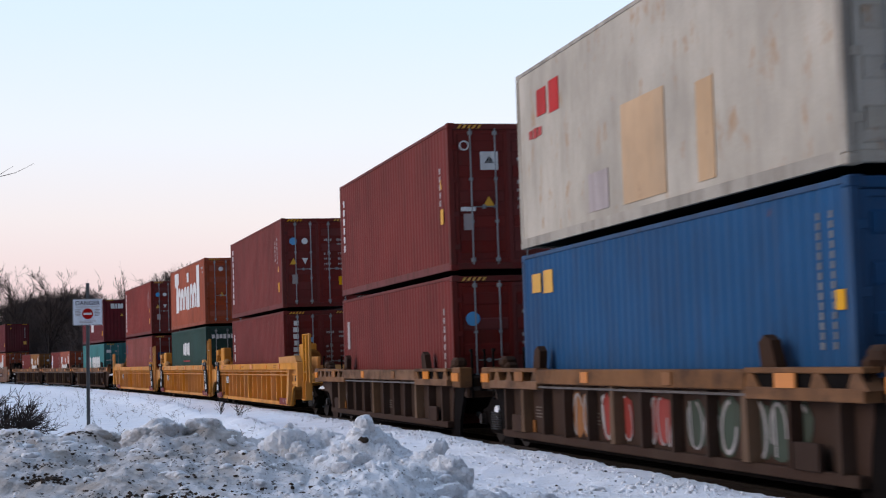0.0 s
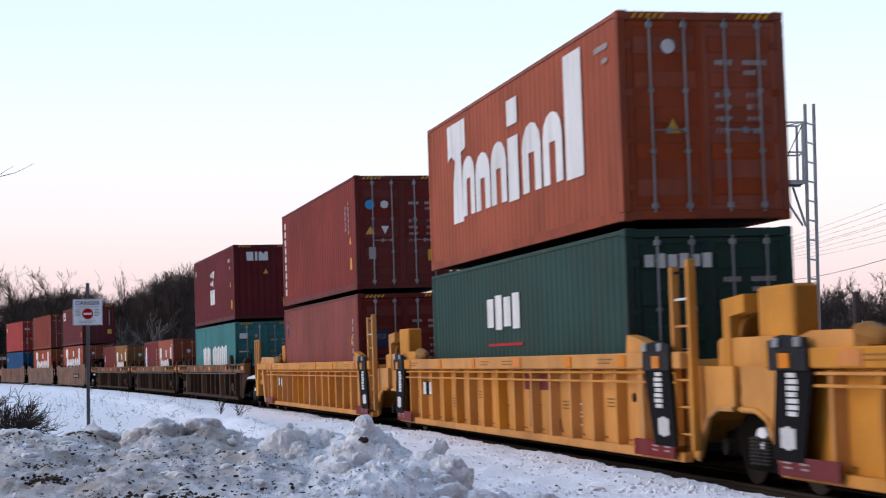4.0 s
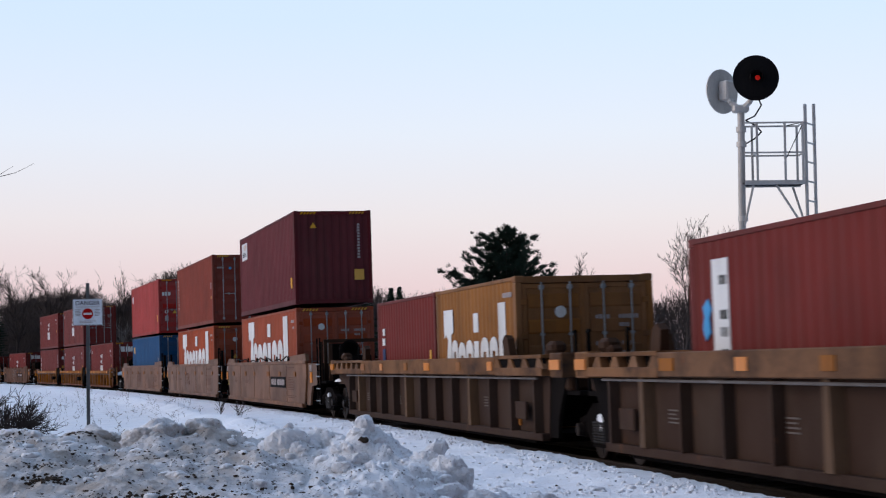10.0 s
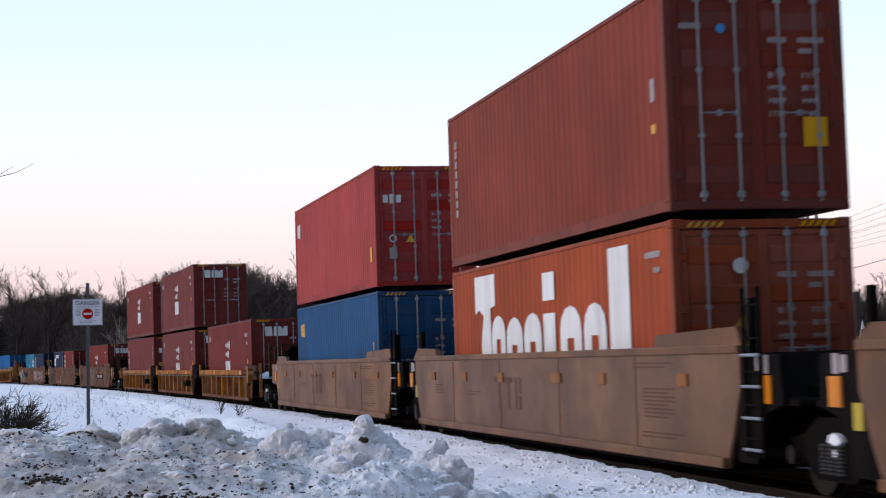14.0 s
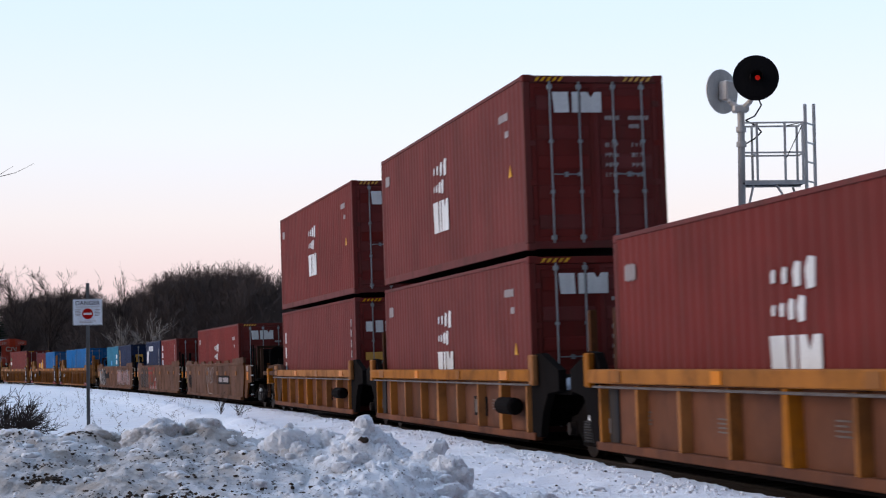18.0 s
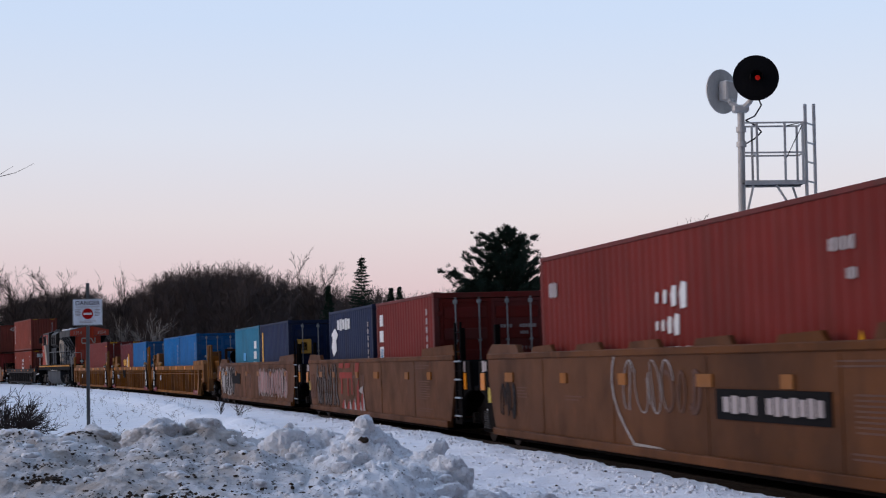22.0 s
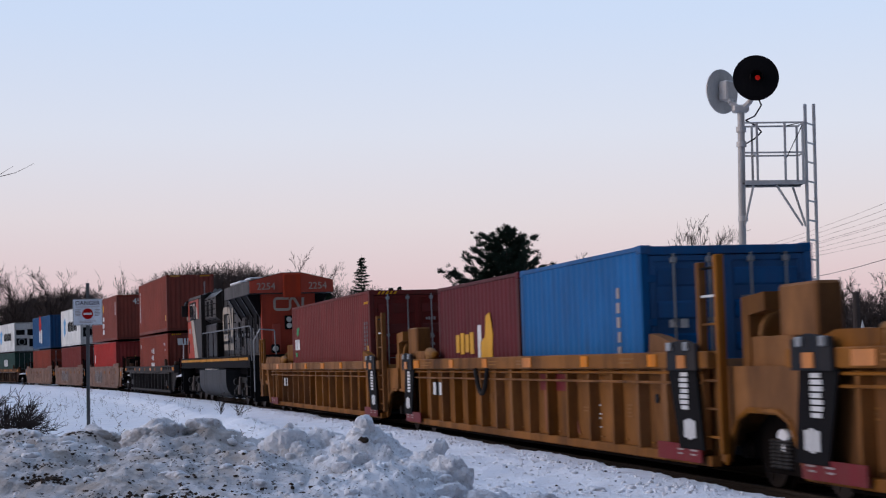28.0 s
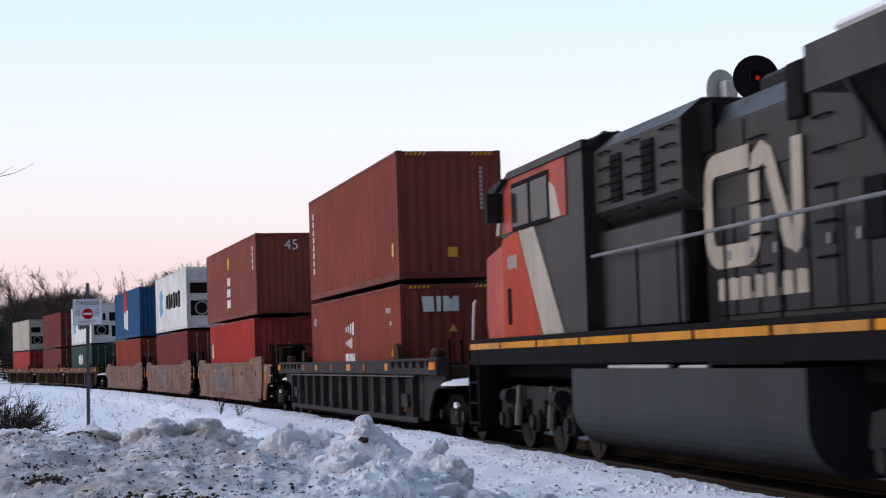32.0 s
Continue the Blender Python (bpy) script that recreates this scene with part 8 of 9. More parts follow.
def make_bank():
    nx, ny = 460, 250
    xs = [-9 + 11.4 * i / (nx - 1) for i in range(nx)]
    ys = [11 + 9.5 * j / (ny - 1) for j in range(ny)]
    vs = [(x, y, bank_height(x, y)) for y in ys for x in xs]
    fs = [(j * nx + i, j * nx + i + 1, (j + 1) * nx + i + 1, (j + 1) * nx + i) for j in range(ny - 1) for i in range(nx - 1)]
    tagged(piece("snow_bank", Shape().add(vs, fs).mesh("snow_bank", True, False), M_DIRTYSNOW), "ploughed bank of dirty, lumpy snow", "snow bank", kind="structure")
    rnd = random.Random(5)
    # x, y, height of the crown, half width, half depth, half height, lean
    rows = ((-3.55, 17.1, 0.87, 0.20, 0.16, 0.15, 0.2), (-3.30, 17.2, 0.79, 0.12, 0.14, 0.11, 0.0), (-4.25, 17.2, 0.83, 0.24, 0.18, 0.15, 0.0), (-3.95, 17.0, 0.78, 0.18, 0.15, 0.11, 0.0), (-4.45, 16.9, 0.78, 0.18, 0.15, 0.11, 0.0),
            (-2.80, 17.0, 0.93, 0.21, 0.2, 0.24, 0.3), (-2.98, 16.95, 0.84, 0.18, 0.18, 0.20, 0.2), (-2.40, 17.2, 0.92, 0.20, 0.18, 0.20, -0.2), (-2.22, 17.25, 0.80, 0.16, 0.16, 0.14, 0.3),
            (-1.53, 16.9, 0.83, 0.17, 0.16, 0.22, -0.1), (-1.42, 16.8, 0.70, 0.12, 0.12, 0.16, 0.1), (-1.68, 16.9, 0.70, 0.12, 0.12, 0.14, 0.0),
            (-1.20, 17.1, 0.82, 0.17, 0.15, 0.19, -0.2), (-1.04, 17.0, 0.74, 0.11, 0.1, 0.13, 0.2), (-1.30, 16.95, 0.70, 0.11, 0.1, 0.13, 0.0), (-1.12, 16.8, 0.64, 0.10, 0.1, 0.1, 0.0),
            (-0.79, 16.8, 0.94, 0.08, 0.08, 0.12, 0.0), (-0.84, 16.8, 0.85, 0.13, 0.12, 0.19, 0.2), (-0.74, 16.75, 0.79, 0.10, 0.09, 0.16, 0.1), (-0.64, 16.95, 0.76, 0.12, 0.1, 0.17, 0.3), (-0.96, 16.7, 0.70, 0.13, 0.12, 0.14, 0.0), (-0.86, 16.55, 0.60, 0.14, 0.12, 0.11, 0.0),
            (-0.48, 16.95, 0.58, 0.12, 0.11, 0.11, 0.0), (-0.34, 16.9, 0.56, 0.11, 0.1, 0.12, 0.2), (-0.13, 16.7, 0.71, 0.10, 0.10, 0.17, 0.4), (-0.2, 16.55, 0.60, 0.11, 0.1, 0.14, 0.1), (-0.05, 16.5, 0.50, 0.13, 0.12, 0.15, 0.0),
            (0.04, 16.4, 0.57, 0.14, 0.13, 0.18, -0.1), (0.14, 16.35, 0.46, 0.12, 0.1, 0.15, 0.1), (-0.06, 16.3, 0.45, 0.12, 0.1, 0.13, 0.0), (-0.32, 16.2, 0.42, 0.17, 0.14, 0.14, 0.0), (0.06, 15.9, 0.33, 0.18, 0.14, 0.14, 0.0), (0.30, 15.9, 0.27, 0.14, 0.12, 0.11, 0.0),
            (-0.62, 15.9, 0.40, 0.18, 0.15, 0.12, 0.0), (-0.95, 15.9, 0.43, 0.17, 0.15, 0.11, 0.0), (-0.42, 15.4, 0.32, 0.2, 0.16, 0.12, 0.0), (-0.80, 15.2, 0.34, 0.16, 0.14, 0.1, 0.0), (-0.6, 16.4, 0.52, 0.15, 0.13, 0.11, 0.0),
            (-4.0, 15.2, 0.50, 0.24, 0.2, 0.17, 0.0), (-3.75, 15.0, 0.42, 0.17, 0.16, 0.12, 0.0), (-4.05, 14.7, 0.36, 0.18, 0.16, 0.1, 0.0), (0.55, 16.4, 0.16, 0.12, 0.12, 0.1, 0.0), (0.95, 17.2, 0.15, 0.13, 0.13, 0.09, 0.0),
            (1.6, 18.6, 0.10, 0.09, 0.1, 0.06, 0.0), (2.6, 17.6, 0.09, 0.1, 0.1, 0.05, 0.0), (0.4, 18.4, 0.10, 0.08, 0.1, 0.06, 0.0))
    for i, (x, y, top, w, deep, h, lean) in enumerate(rows):
        snow_block(x, y, top, w, deep, h, i + 1, lean, M_STAINED if x < -2.2 and y > 16 else None)
    for i in range(60):
        x = rnd.uniform(-1.9, 0.8) if i % 3 else rnd.uniform(-4.6, -1.9)
        y = rnd.uniform(14.2, 17.1)
        r = rnd.uniform(0.025, 0.075)
        snow_block(x, y, bank_height(x, y) + r * 0.75, r * 1.2, r, r * 0.9, 60 + i)


def lumps(rows, seed, flat=0.7):
    """Many small uneven lumps in one mesh; rows of x, y, z, radius."""
    bm = bmesh.new()
    bmesh.ops.create_icosphere(bm, subdivisions=1, radius=1)
    base = np.array([v.co[:] for v in bm.verts])
    faces = np.array([[v.index for v in f.verts] for f in bm.faces])
    bm.free()
    g = np.random.default_rng(seed)
    rows = np.array(rows)
    n, m = len(rows), len(base)
    k = g.uniform(0.55, 1.25, (n, m, 1))
    sc = g.uniform(0.7, 1.4, (n, 1, 3)) * np.array([1, 1, flat])
    v = base[None] * k * sc * rows[:, None, 3:4] + rows[:, None, :3]
    f = faces[None] + (np.arange(n) * m)[:, None, None]
    return array_mesh("lumps", v.reshape(-1, 3), f.reshape(-1, 3))


def make_crumbs():
    rnd = random.Random(21)
    rows = []
    # broken crust along the edge of the cleared track
    for i in range(3600):
        s = rnd.uniform(-55, 34)
        w = 1.75 + abs(rnd.gauss(0, 0.55))
        p = on_track(s, w).translation
        if -14 < p.x < 12 and p.y > 12:
            rows.append((p.x, p.y, ground_height(p.x, p.y), rnd.choice((0.007, 0.011, 0.018, 0.03)) * rnd.uniform(0.7, 1.3)))
    # crumbs strewn over the flat, thickest in loose drifts
    while len(rows) < 7600:
        y = 14.5 + 28 * rnd.random() ** 1.6
        x = rnd.uniform(-0.12 * y, 0.28 * y)
        if offset_from_track(x, y) < 1.8 or rnd.random() > 0.25 + 1.6 * max(0, rough(x, y, 0.55, 31)):
            continue
        rows.append((x, y, ground_height(x, y), rnd.choice((0.006, 0.008, 0.010, 0.014, 0.03)) * rnd.uniform(0.7, 1.4)))
    for i in range(3400):
        x, y = (rnd.uniform(-1.9, 1.2) if i % 3 else rnd.uniform(-5.2, -1.9)), rnd.uniform(13.2, 18.4)
        if rnd.random() < 0.25 + 1.5 * max(0, rough(x, y, 1.3, 41)):
            rows.append((x, y, bank_height(x, y) - 0.004, rnd.choice((0.010, 0.014, 0.02, 0.03)) * rnd.uniform(0.7, 1.3)))
    tagged(piece("snow_crumbs", lumps(rows, 4), M_CLOD), "crumbs of broken snow crust strewn beside the track", "snow crumbs", kind="stuff")
    rows = []
    for i in range(130):
        y = 14.5 + 22 * rnd.random() ** 1.4
        x = rnd.uniform(-0.02 * y, 0.26 * y)
        if offset_from_track(x, y) > 2.0:
            rows.append((x, y, ground_height(x, y) + 0.005, rnd.uniform(0.008, 0.022)))
    for cx, cy, n, sp, r in SOIL_AND_GAP:
        for i in range(n):
            x, y = cx + rnd.gauss(0, sp), cy + rnd.gauss(0, sp * 0.5)
            rows.append((x, y, bank_height(x, y) - 0.004, r * rnd.uniform(0.5, 1.5)))
    tagged(piece("soil_clods", lumps(rows, 5), M_SOIL), "clods of frozen soil and gravel thrown on the snow", "soil", kind="stuff")


# the last cluster is no soil: dark lumps painting a shadowed gap between blocks
SOIL_AND_GAP = ((-3.45, 15.0, 130, 0.10, 0.018), (-3.6, 15.3, 70, 0.10, 0.014), (-2.42, 14.4, 420, 0.22, 0.017), (-1.95, 14.4, 120, 0.2, 0.014), (-2.9, 14.5, 160, 0.22, 0.010), (-1.72, 15.6, 260, 0.35, 0.008), (-1.5, 15.0, 260, 0.35, 0.008),
        (-2.4, 15.8, 300, 0.7, 0.011), (-3.4, 16.2, 300, 0.6, 0.011), (-1.9, 16.2, 160, 0.4, 0.012), (-0.6, 15.4, 130, 0.5, 0.009), (-3.55, 16.9, 90, 0.12, 0.014), (-4.2, 16.9, 90, 0.16, 0.014), (-2.2, 15.2, 90, 0.7, 0.020), (-0.78, 16.60, 24, 0.018, 0.022))


# ---- trees ----
def branch_segments(seed, height, levels=4, spread=0.55, fork=3.2, trunk_r=0.011, thin=0.006):
    """Segments (from, to, radius, radius) of a leafless tree that stands at the origin."""
    r = random.Random(seed)
    out = []

    def grow(p, d, length, rad, level):
        n = (4, 3, 2, 2, 1)[level] if level < levels else 1
        q = p
        for i in range(n):
            d = (d + Vector((r.uniform(-1, 1), r.uniform(-1, 1), r.uniform(-0.3, 0.6))) * (0.07 if level == 0 else 0.17)).normalized()
            t = q + d * length / n
            r0, r1 = rad * (1 - 0.7 * i / n), rad * (1 - 0.7 * (i + 1) / n)
            out.append((q, t, max(r0, thin), max(r1, thin * 0.8)))
            if level < levels and (level > 0 or i >= 1):
                for _ in range(int(fork + r.random()) if level else int(fork * 1.6)):
                    a = r.uniform(0, 6.283)
                    u = d.orthogonal().normalized()
                    side = u * math.cos(a) + d.cross(u) * math.sin(a)
                    nd = (d * (1 - spread * 0.55) + side * spread * r.uniform(0.7, 1.3) + Vector((0, 0, 0.22))).normalized()
                    grow(q.lerp(t, r.random()), nd, length * r.uniform(0.34, 0.56), max(r1 * 0.6, thin), level + 1)
            q = t
    grow(Vector((0, 0, -0.1)), Vector((0, 0, 1)), height * 0.86, height * trunk_r, 0)
    k = height / max(s[1].z for s in out)
    return [(p * k, q * k, a, b) for p, q, a, b in out]


def tubes(segs, n=3, ribbon=0.0):
    """Verts and faces of thin n-sided tubes, as arrays; twigs no thicker than ribbon are single slips."""
    a = np.array([s[0] for s in segs])
    b = np.array([s[1] for s in segs])
    ra, rb = np.array([s[2] for s in segs]), np.array([s[3] for s in segs])
    d = b - a
    d /= np.maximum(np.linalg.norm(d, axis=1, keepdims=True), 1e-9)
    ref = np.where(np.abs(d[:, 2:3]) > 0.9, np.array([[1.0, 0, 0]]), np.array([[0, 0, 1.0]]))
    u = np.cross(d, ref)
    u /= np.linalg.norm(u, axis=1, keepdims=True)
    w = np.cross(d, u)
    flat = ra <= ribbon
    vs, fs, off = [], [], 0
    for pick, k in ((~flat, n), (flat, 2)):
        m = int(pick.sum())
        if not m:
            continue
        rings = []
        for p, r in ((a[pick], ra[pick]), (b[pick], rb[pick])):
            for q in range(k):
                t = 2 * math.pi * q / k + 0.7
                rings.append(p + (u[pick] * math.cos(t) + w[pick] * math.sin(t)) * r[:, None])
        vs.append(np.stack(rings, 1).reshape(-1, 3))
        base = off + (np.arange(m) * 2 * k)[:, None]
        fs += [base + np.array([[q, (q + 1) % k, k + (q + 1) % k, k + q]]) for q in range(k if k > 2 else 1)]
        off += m * 2 * k
    return np.concatenate(vs), np.concatenate(fs)


def array_mesh(name, v, f):
    me = bpy.data.meshes.new(name)
    me.vertices.add(len(v))
    me.vertices.foreach_set("co", np.asarray(v, dtype=np.float32).ravel())
    k = f.shape[1]
    me.loops.add(f.size)
    me.loops.foreach_set("vertex_index", f.astype(np.int32).ravel())
    me.polygons.add(len(f))
    me.polygons.foreach_set("loop_start", np.arange(0, f.size, k, dtype=np.int32))
    me.update(calc_edges=True)
    me.validate()
    return me


SKYLINE = ((-60, 236, 11.5), (-50, 224, 12.0), (-42, 205, 11.0), (-37, 185, 8.8), (-33, 176, 8.7), (-28, 164, 10.3), (-24, 158, 11.2), (-20.5, 156, 11.5), (-17, 152, 10.9), (-14, 152, 10.2), (-10, 154, 9.0),
           (-6, 158, 8.8), (-2, 165, 8.6), (2, 170, 9.5), (6, 175, 9.4), (12, 185, 9.4), (20, 190, 9.4), (30, 190, 9.4), (45, 190, 9.4), (60, 190, 9.4))


# out of view; added only for what the train reflects and receives
UNSEEN_WOODS = ((-62, 238, 11), (-110, 232, 11), (-170, 200, 11), (-220, 140, 11), (-245, 60, 11), (-245, -40, 11), (-200, -140, 11), (-90, -200, 11), (60, -210, 11), (180, -150, 11), (230, -30, 11), (230, 90, 11), (180, 190, 11))


def make_woods():
    rnd = random.Random(11)
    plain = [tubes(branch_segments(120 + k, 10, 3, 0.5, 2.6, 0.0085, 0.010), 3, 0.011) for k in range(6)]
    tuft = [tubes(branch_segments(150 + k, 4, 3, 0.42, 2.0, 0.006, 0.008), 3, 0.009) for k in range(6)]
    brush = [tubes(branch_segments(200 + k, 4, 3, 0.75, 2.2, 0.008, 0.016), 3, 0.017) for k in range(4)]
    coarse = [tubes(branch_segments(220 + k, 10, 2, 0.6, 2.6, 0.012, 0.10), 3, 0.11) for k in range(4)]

    def plant(out, tpl, x, y, k, kz, z=0.0):
        v, f = tpl
        a = rnd.uniform(0, 6.283)
        c, s = math.cos(a) * k, math.sin(a) * k
        out[0].append(np.stack([v[:, 0] * c - v[:, 1] * s + x, v[:, 0] * s + v[:, 1] * c + y, v[:, 2] * kz + z], 1))
        out[1].append(f + out[2])
        out[2] += len(v)

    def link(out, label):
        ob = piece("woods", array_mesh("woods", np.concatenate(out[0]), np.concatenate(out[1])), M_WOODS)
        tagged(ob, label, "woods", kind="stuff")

    out = [[], [], 0]
    for (xa, ya, ha), (xb, yb, hb) in zip(SKYLINE, SKYLINE[1:]):
        m = max(2, int((xb - xa) * (3.0 if xb < 3 else 1.6)))
        for i in range(m):
            t = (i + rnd.random()) / m
            x, y, h = xa + (xb - xa) * t, ya + (yb - ya) * t, ha + (hb - ha) * t
            for back, up in ((0, 0.86), (9, 1.02)):
                k = h * up * rnd.uniform(0.88, 1.03) / 10
                plant(out, rnd.choice(plain), x * (y + back) / y + rnd.uniform(-1.5, 1.5), y + back + rnd.uniform(-3, 3), k * rnd.uniform(0.9, 1.3), k)
            # crowns of the trees that stand deeper in
            for back, up, low in ((4, 0.93, 0.3), (8, 0.98, 0.45), (12, 1.03, 0.6), (16, 1.06, 0.6), (20, 1.08, 0.6), (10, 0.85, 0.25)):
                z = h * low
                k = (h * up * rnd.uniform(0.88, 1.04) - z) / 4
                plant(out, rnd.choice(tuft), x * (y + back) / y + rnd.uniform(-0.9, 0.9), y + back + rnd.uniform(-2, 2), k * rnd.uniform(1.0, 1.5), k, z)
            for _ in range(3):
                k = rnd.uniform(0.8, 1.6)
                plant(out, rnd.choice(brush), x + rnd.uniform(-2, 2), y - 4 + rnd.uniform(-4, 16), k, k)
    link(out, "dense leafless grey-brown woods behind the railway")
    # unseen woods added round the clearing to darken reflections and low sky light
    out = [[], [], 0]
    for (xa, ya, ha), (xb, yb, hb) in zip(UNSEEN_WOODS, UNSEEN_WOODS[1:]):
        m = int(math.hypot(xb - xa, yb - ya) / 2.0)
        for i in range(m):
            t = (i + rnd.random()) / m
            for back in (0.0, 0.03, 0.06):
                k = rnd.uniform(0.85, 1.1)
                plant(out, rnd.choice(coarse), (xa + (xb - xa) * t) * (1 + back), (ya + (yb - ya) * t) * (1 + back), k * 1.4, k)
    link(out, "unseen woods added round the snowy clearing")


def bare_tree(x, y, h, seed, label, mat=None, levels=4, thin=0.008, spread=0.5, group="leafless trees"):
    t = thing("tree", label, "tree", group)
    t.matrix_basis = pose(x, y, ground_height(x, y) - 0.05)
    segs = branch_segments(seed, h, levels, spread, 2.6, 0.011, thin)
    big = [s for s in segs if s[2] > h * 0.0035]
    small = [s for s in segs if s[2] <= h * 0.0035]
    piece("trunk", array_mesh("trunk", *tubes(big, 6)), mat or M_BARK, t)
    piece("crown", array_mesh("crown", *tubes(small, 3, thin)), mat or M_BARK, t)
    return t


def tufts(points, r, rnd, n=16, size=0.3, droop=0.0):
    """Bursts of thin needle blades round points."""
    vs, fs = [], []
    for p, d in points:
        for _ in range(n):
            q = Vector((rnd.gauss(0, 1), rnd.gauss(0, 1), rnd.gauss(0, 0.7) - droop)) + d * 1.2
            q = q.normalized() * size * rnd.uniform(0.6, 1.2)
            u = q.orthogonal().normalized() * size * 0.13
            o = p + Vector((rnd.gauss(0, r), rnd.gauss(0, r), rnd.gauss(0, r * 0.6)))
            k = len(vs)
            vs += [o - u, o + u, o + q]
            fs.append((k, k + 1, k + 2))
    return np.array(vs), np.array(fs)


def spruce(x, y, h, seed, label, r0=0.23):
    rnd = random.Random(seed)
    t = thing("tree", label, "tree", "conifers")
    t.matrix_basis = pose(x, y, ground_height(x, y) - 0.05)
    segs = [(Vector((0, 0, h * i / 8)), Vector((0, 0, h * (i + 1) / 8)), h * 0.014 * (1 - i / 8.3), h * 0.014 * (1 - (i + 1) / 8.3)) for i in range(8)]
    pts = []
    z = h * 0.06
    while z < h * 0.985:
        f = 1 - z / h
        reach = h * r0 * (f ** 1.05) * rnd.uniform(0.7, 1.15) + 0.03
        for k in range(rnd.randint(9, 12)):
            a = rnd.uniform(0, 6.283)
            L = reach * rnd.uniform(0.65, 1.1)
            d = Vector((math.cos(a), math.sin(a), -0.28 + 0.5 * (1 - f)))
            e = Vector((0, 0, z)) + d * L + Vector((0, 0, L * 0.12))
            segs.append((Vector((0, 0, z)), e, 0.02, 0.008))
            m = max(2, int(L / 0.22))
            for j in range(m):
                pts.append((Vector((0, 0, z)).lerp(e, (j + 1) / m), d * 0.6))
        z += h * 0.022 + 0.05 * f
    piece("trunk", array_mesh("trunk", *tubes(segs, 5)), M_BARK, t)
    piece("crown", array_mesh("crown", *tufts(pts, 0.05, rnd, 12, 0.19, 0.6)), M_NEEDLE, t)
    return t


def pine(x, y, h, seed, label):
    rnd = random.Random(seed)
    t = thing("tree", label, "tree", "conifers")
    t.matrix_basis = pose(x, y, ground_height(x, y) - 0.05)
    segs = [(Vector((0, 0, h * i / 8)), Vector((0, 0, h * (i + 1) / 8 * 0.97)), h * 0.02 * (1 - i / 9), h * 0.02 * (1 - (i + 1) / 9)) for i in range(8)]
    pts = []
    for k in range(270):
        f = 1 - 0.86 * rnd.random() ** 0.8
        a = rnd.uniform(0, 6.283)
        reach = h * (0.46 * (1 - f) ** 0.8 + 0.05) * rnd.choice((0.5, 0.7, 0.85, 1.0, 1.0, 1.15))
        base = Vector((0, 0, h * f * 0.97))
        d = Vector((math.cos(a), math.sin(a), rnd.uniform(0.25, 0.95)))
        e = base + d * reach
        segs.append((base, e, 0.04 * (1.2 - f), 0.012))
        for j in range(max(4, int(reach / 0.13))):
            s_ = 0.25 + 0.77 * rnd.random()
            pts.append((base.lerp(e, s_) + Vector((rnd.gauss(0, 0.10), rnd.gauss(0, 0.10), rnd.gauss(0.03, 0.06))), Vector((d.x, d.y, 1.1)) * 0.8))
    piece("trunk", array_mesh("trunk", *tubes(segs, 5)), M_BARK, t)
    piece("crown", array_mesh("crown", *tufts(pts, 0.09, rnd, 20, 0.26)), M_NEEDLE, t)
    return t


def make_trees():
    bare_tree(-10.8, 150, 12.0, 31, "tall leafless tree above the woods", levels=4, thin=0.014)
    bare_tree(-48.5, 196, 14.0, 32, "tall leafless tree by the line", levels=4, thin=0.016)
    bare_tree(-46.0, 200, 13.6, 33, "tall leafless tree by the line", levels=4, thin=0.016)
    bare_tree(-28.5, 148, 10.8, 34, "leafless tree behind the warning sign", levels=4, thin=0.014)
    bare_tree(-26.2, 140, 6.0, 35, "pale-barked young tree before the woods", M_PALEBARK, 3, 0.014)
    bare_tree(-23.9, 139, 6.4, 36, "pale-barked young tree before the woods", M_PALEBARK, 3, 0.014)
    bare_tree(12.9, 92, 9.4, 37, "tall leafless tree beyond the signal", levels=4, thin=0.010)
    bare_tree(15.0, 95, 8.8, 38, "tall leafless tree beyond the signal", levels=4, thin=0.010)
    bare_tree(16.9, 99, 6.8, 39, "leafless tree beyond the signal", levels=4, thin=0.010)
    bare_tree(9.0, 105, 8.2, 44, "leafless tree beyond the track", levels=4, thin=0.010)
    bare_tree(19.4, 90, 5.9, 45, "leafless tree beyond the signal", levels=4, thin=0.010)
    for i, (x, y, h) in enumerate(((25.6, 108, 6.8), (27.2, 110, 7.3), (28.6, 108, 7.1), (30.3, 112, 6.6), (23.8, 112, 6.2), (32, 110, 7.2))):
        bare_tree(x, y, h, 50 + i, "leafless tree with a rounded crown", levels=4, thin=0.012, spread=0.6)
    spruce(-6.25, 131, 10.0, 61, "tall dark spruce rising over the woods", 0.26)
    spruce(-4.6, 150, 8.3, 62, "small dark spruce in the distance")
    spruce(-3.9, 152, 8.5, 63, "small dark spruce in the distance")
    spruce(-58.0, 222, 12.0, 64, "dark spruce by the far bend of the line")
    spruce(-9.4, 140, 8.2, 69, "dark spruce among the woods", 0.2)
    spruce(18.6, 98, 6.4, 65, "dark spruce behind the signal mast", 0.33)
    spruce(20.2, 100, 6.2, 66, "dark spruce behind the signal mast", 0.36)
    pine(5.0, 135, 12.2, 67, "broad dark pine with an uneven crown")
    pine(2.9, 142, 8.6, 68, "broad dark pine with an uneven crown")


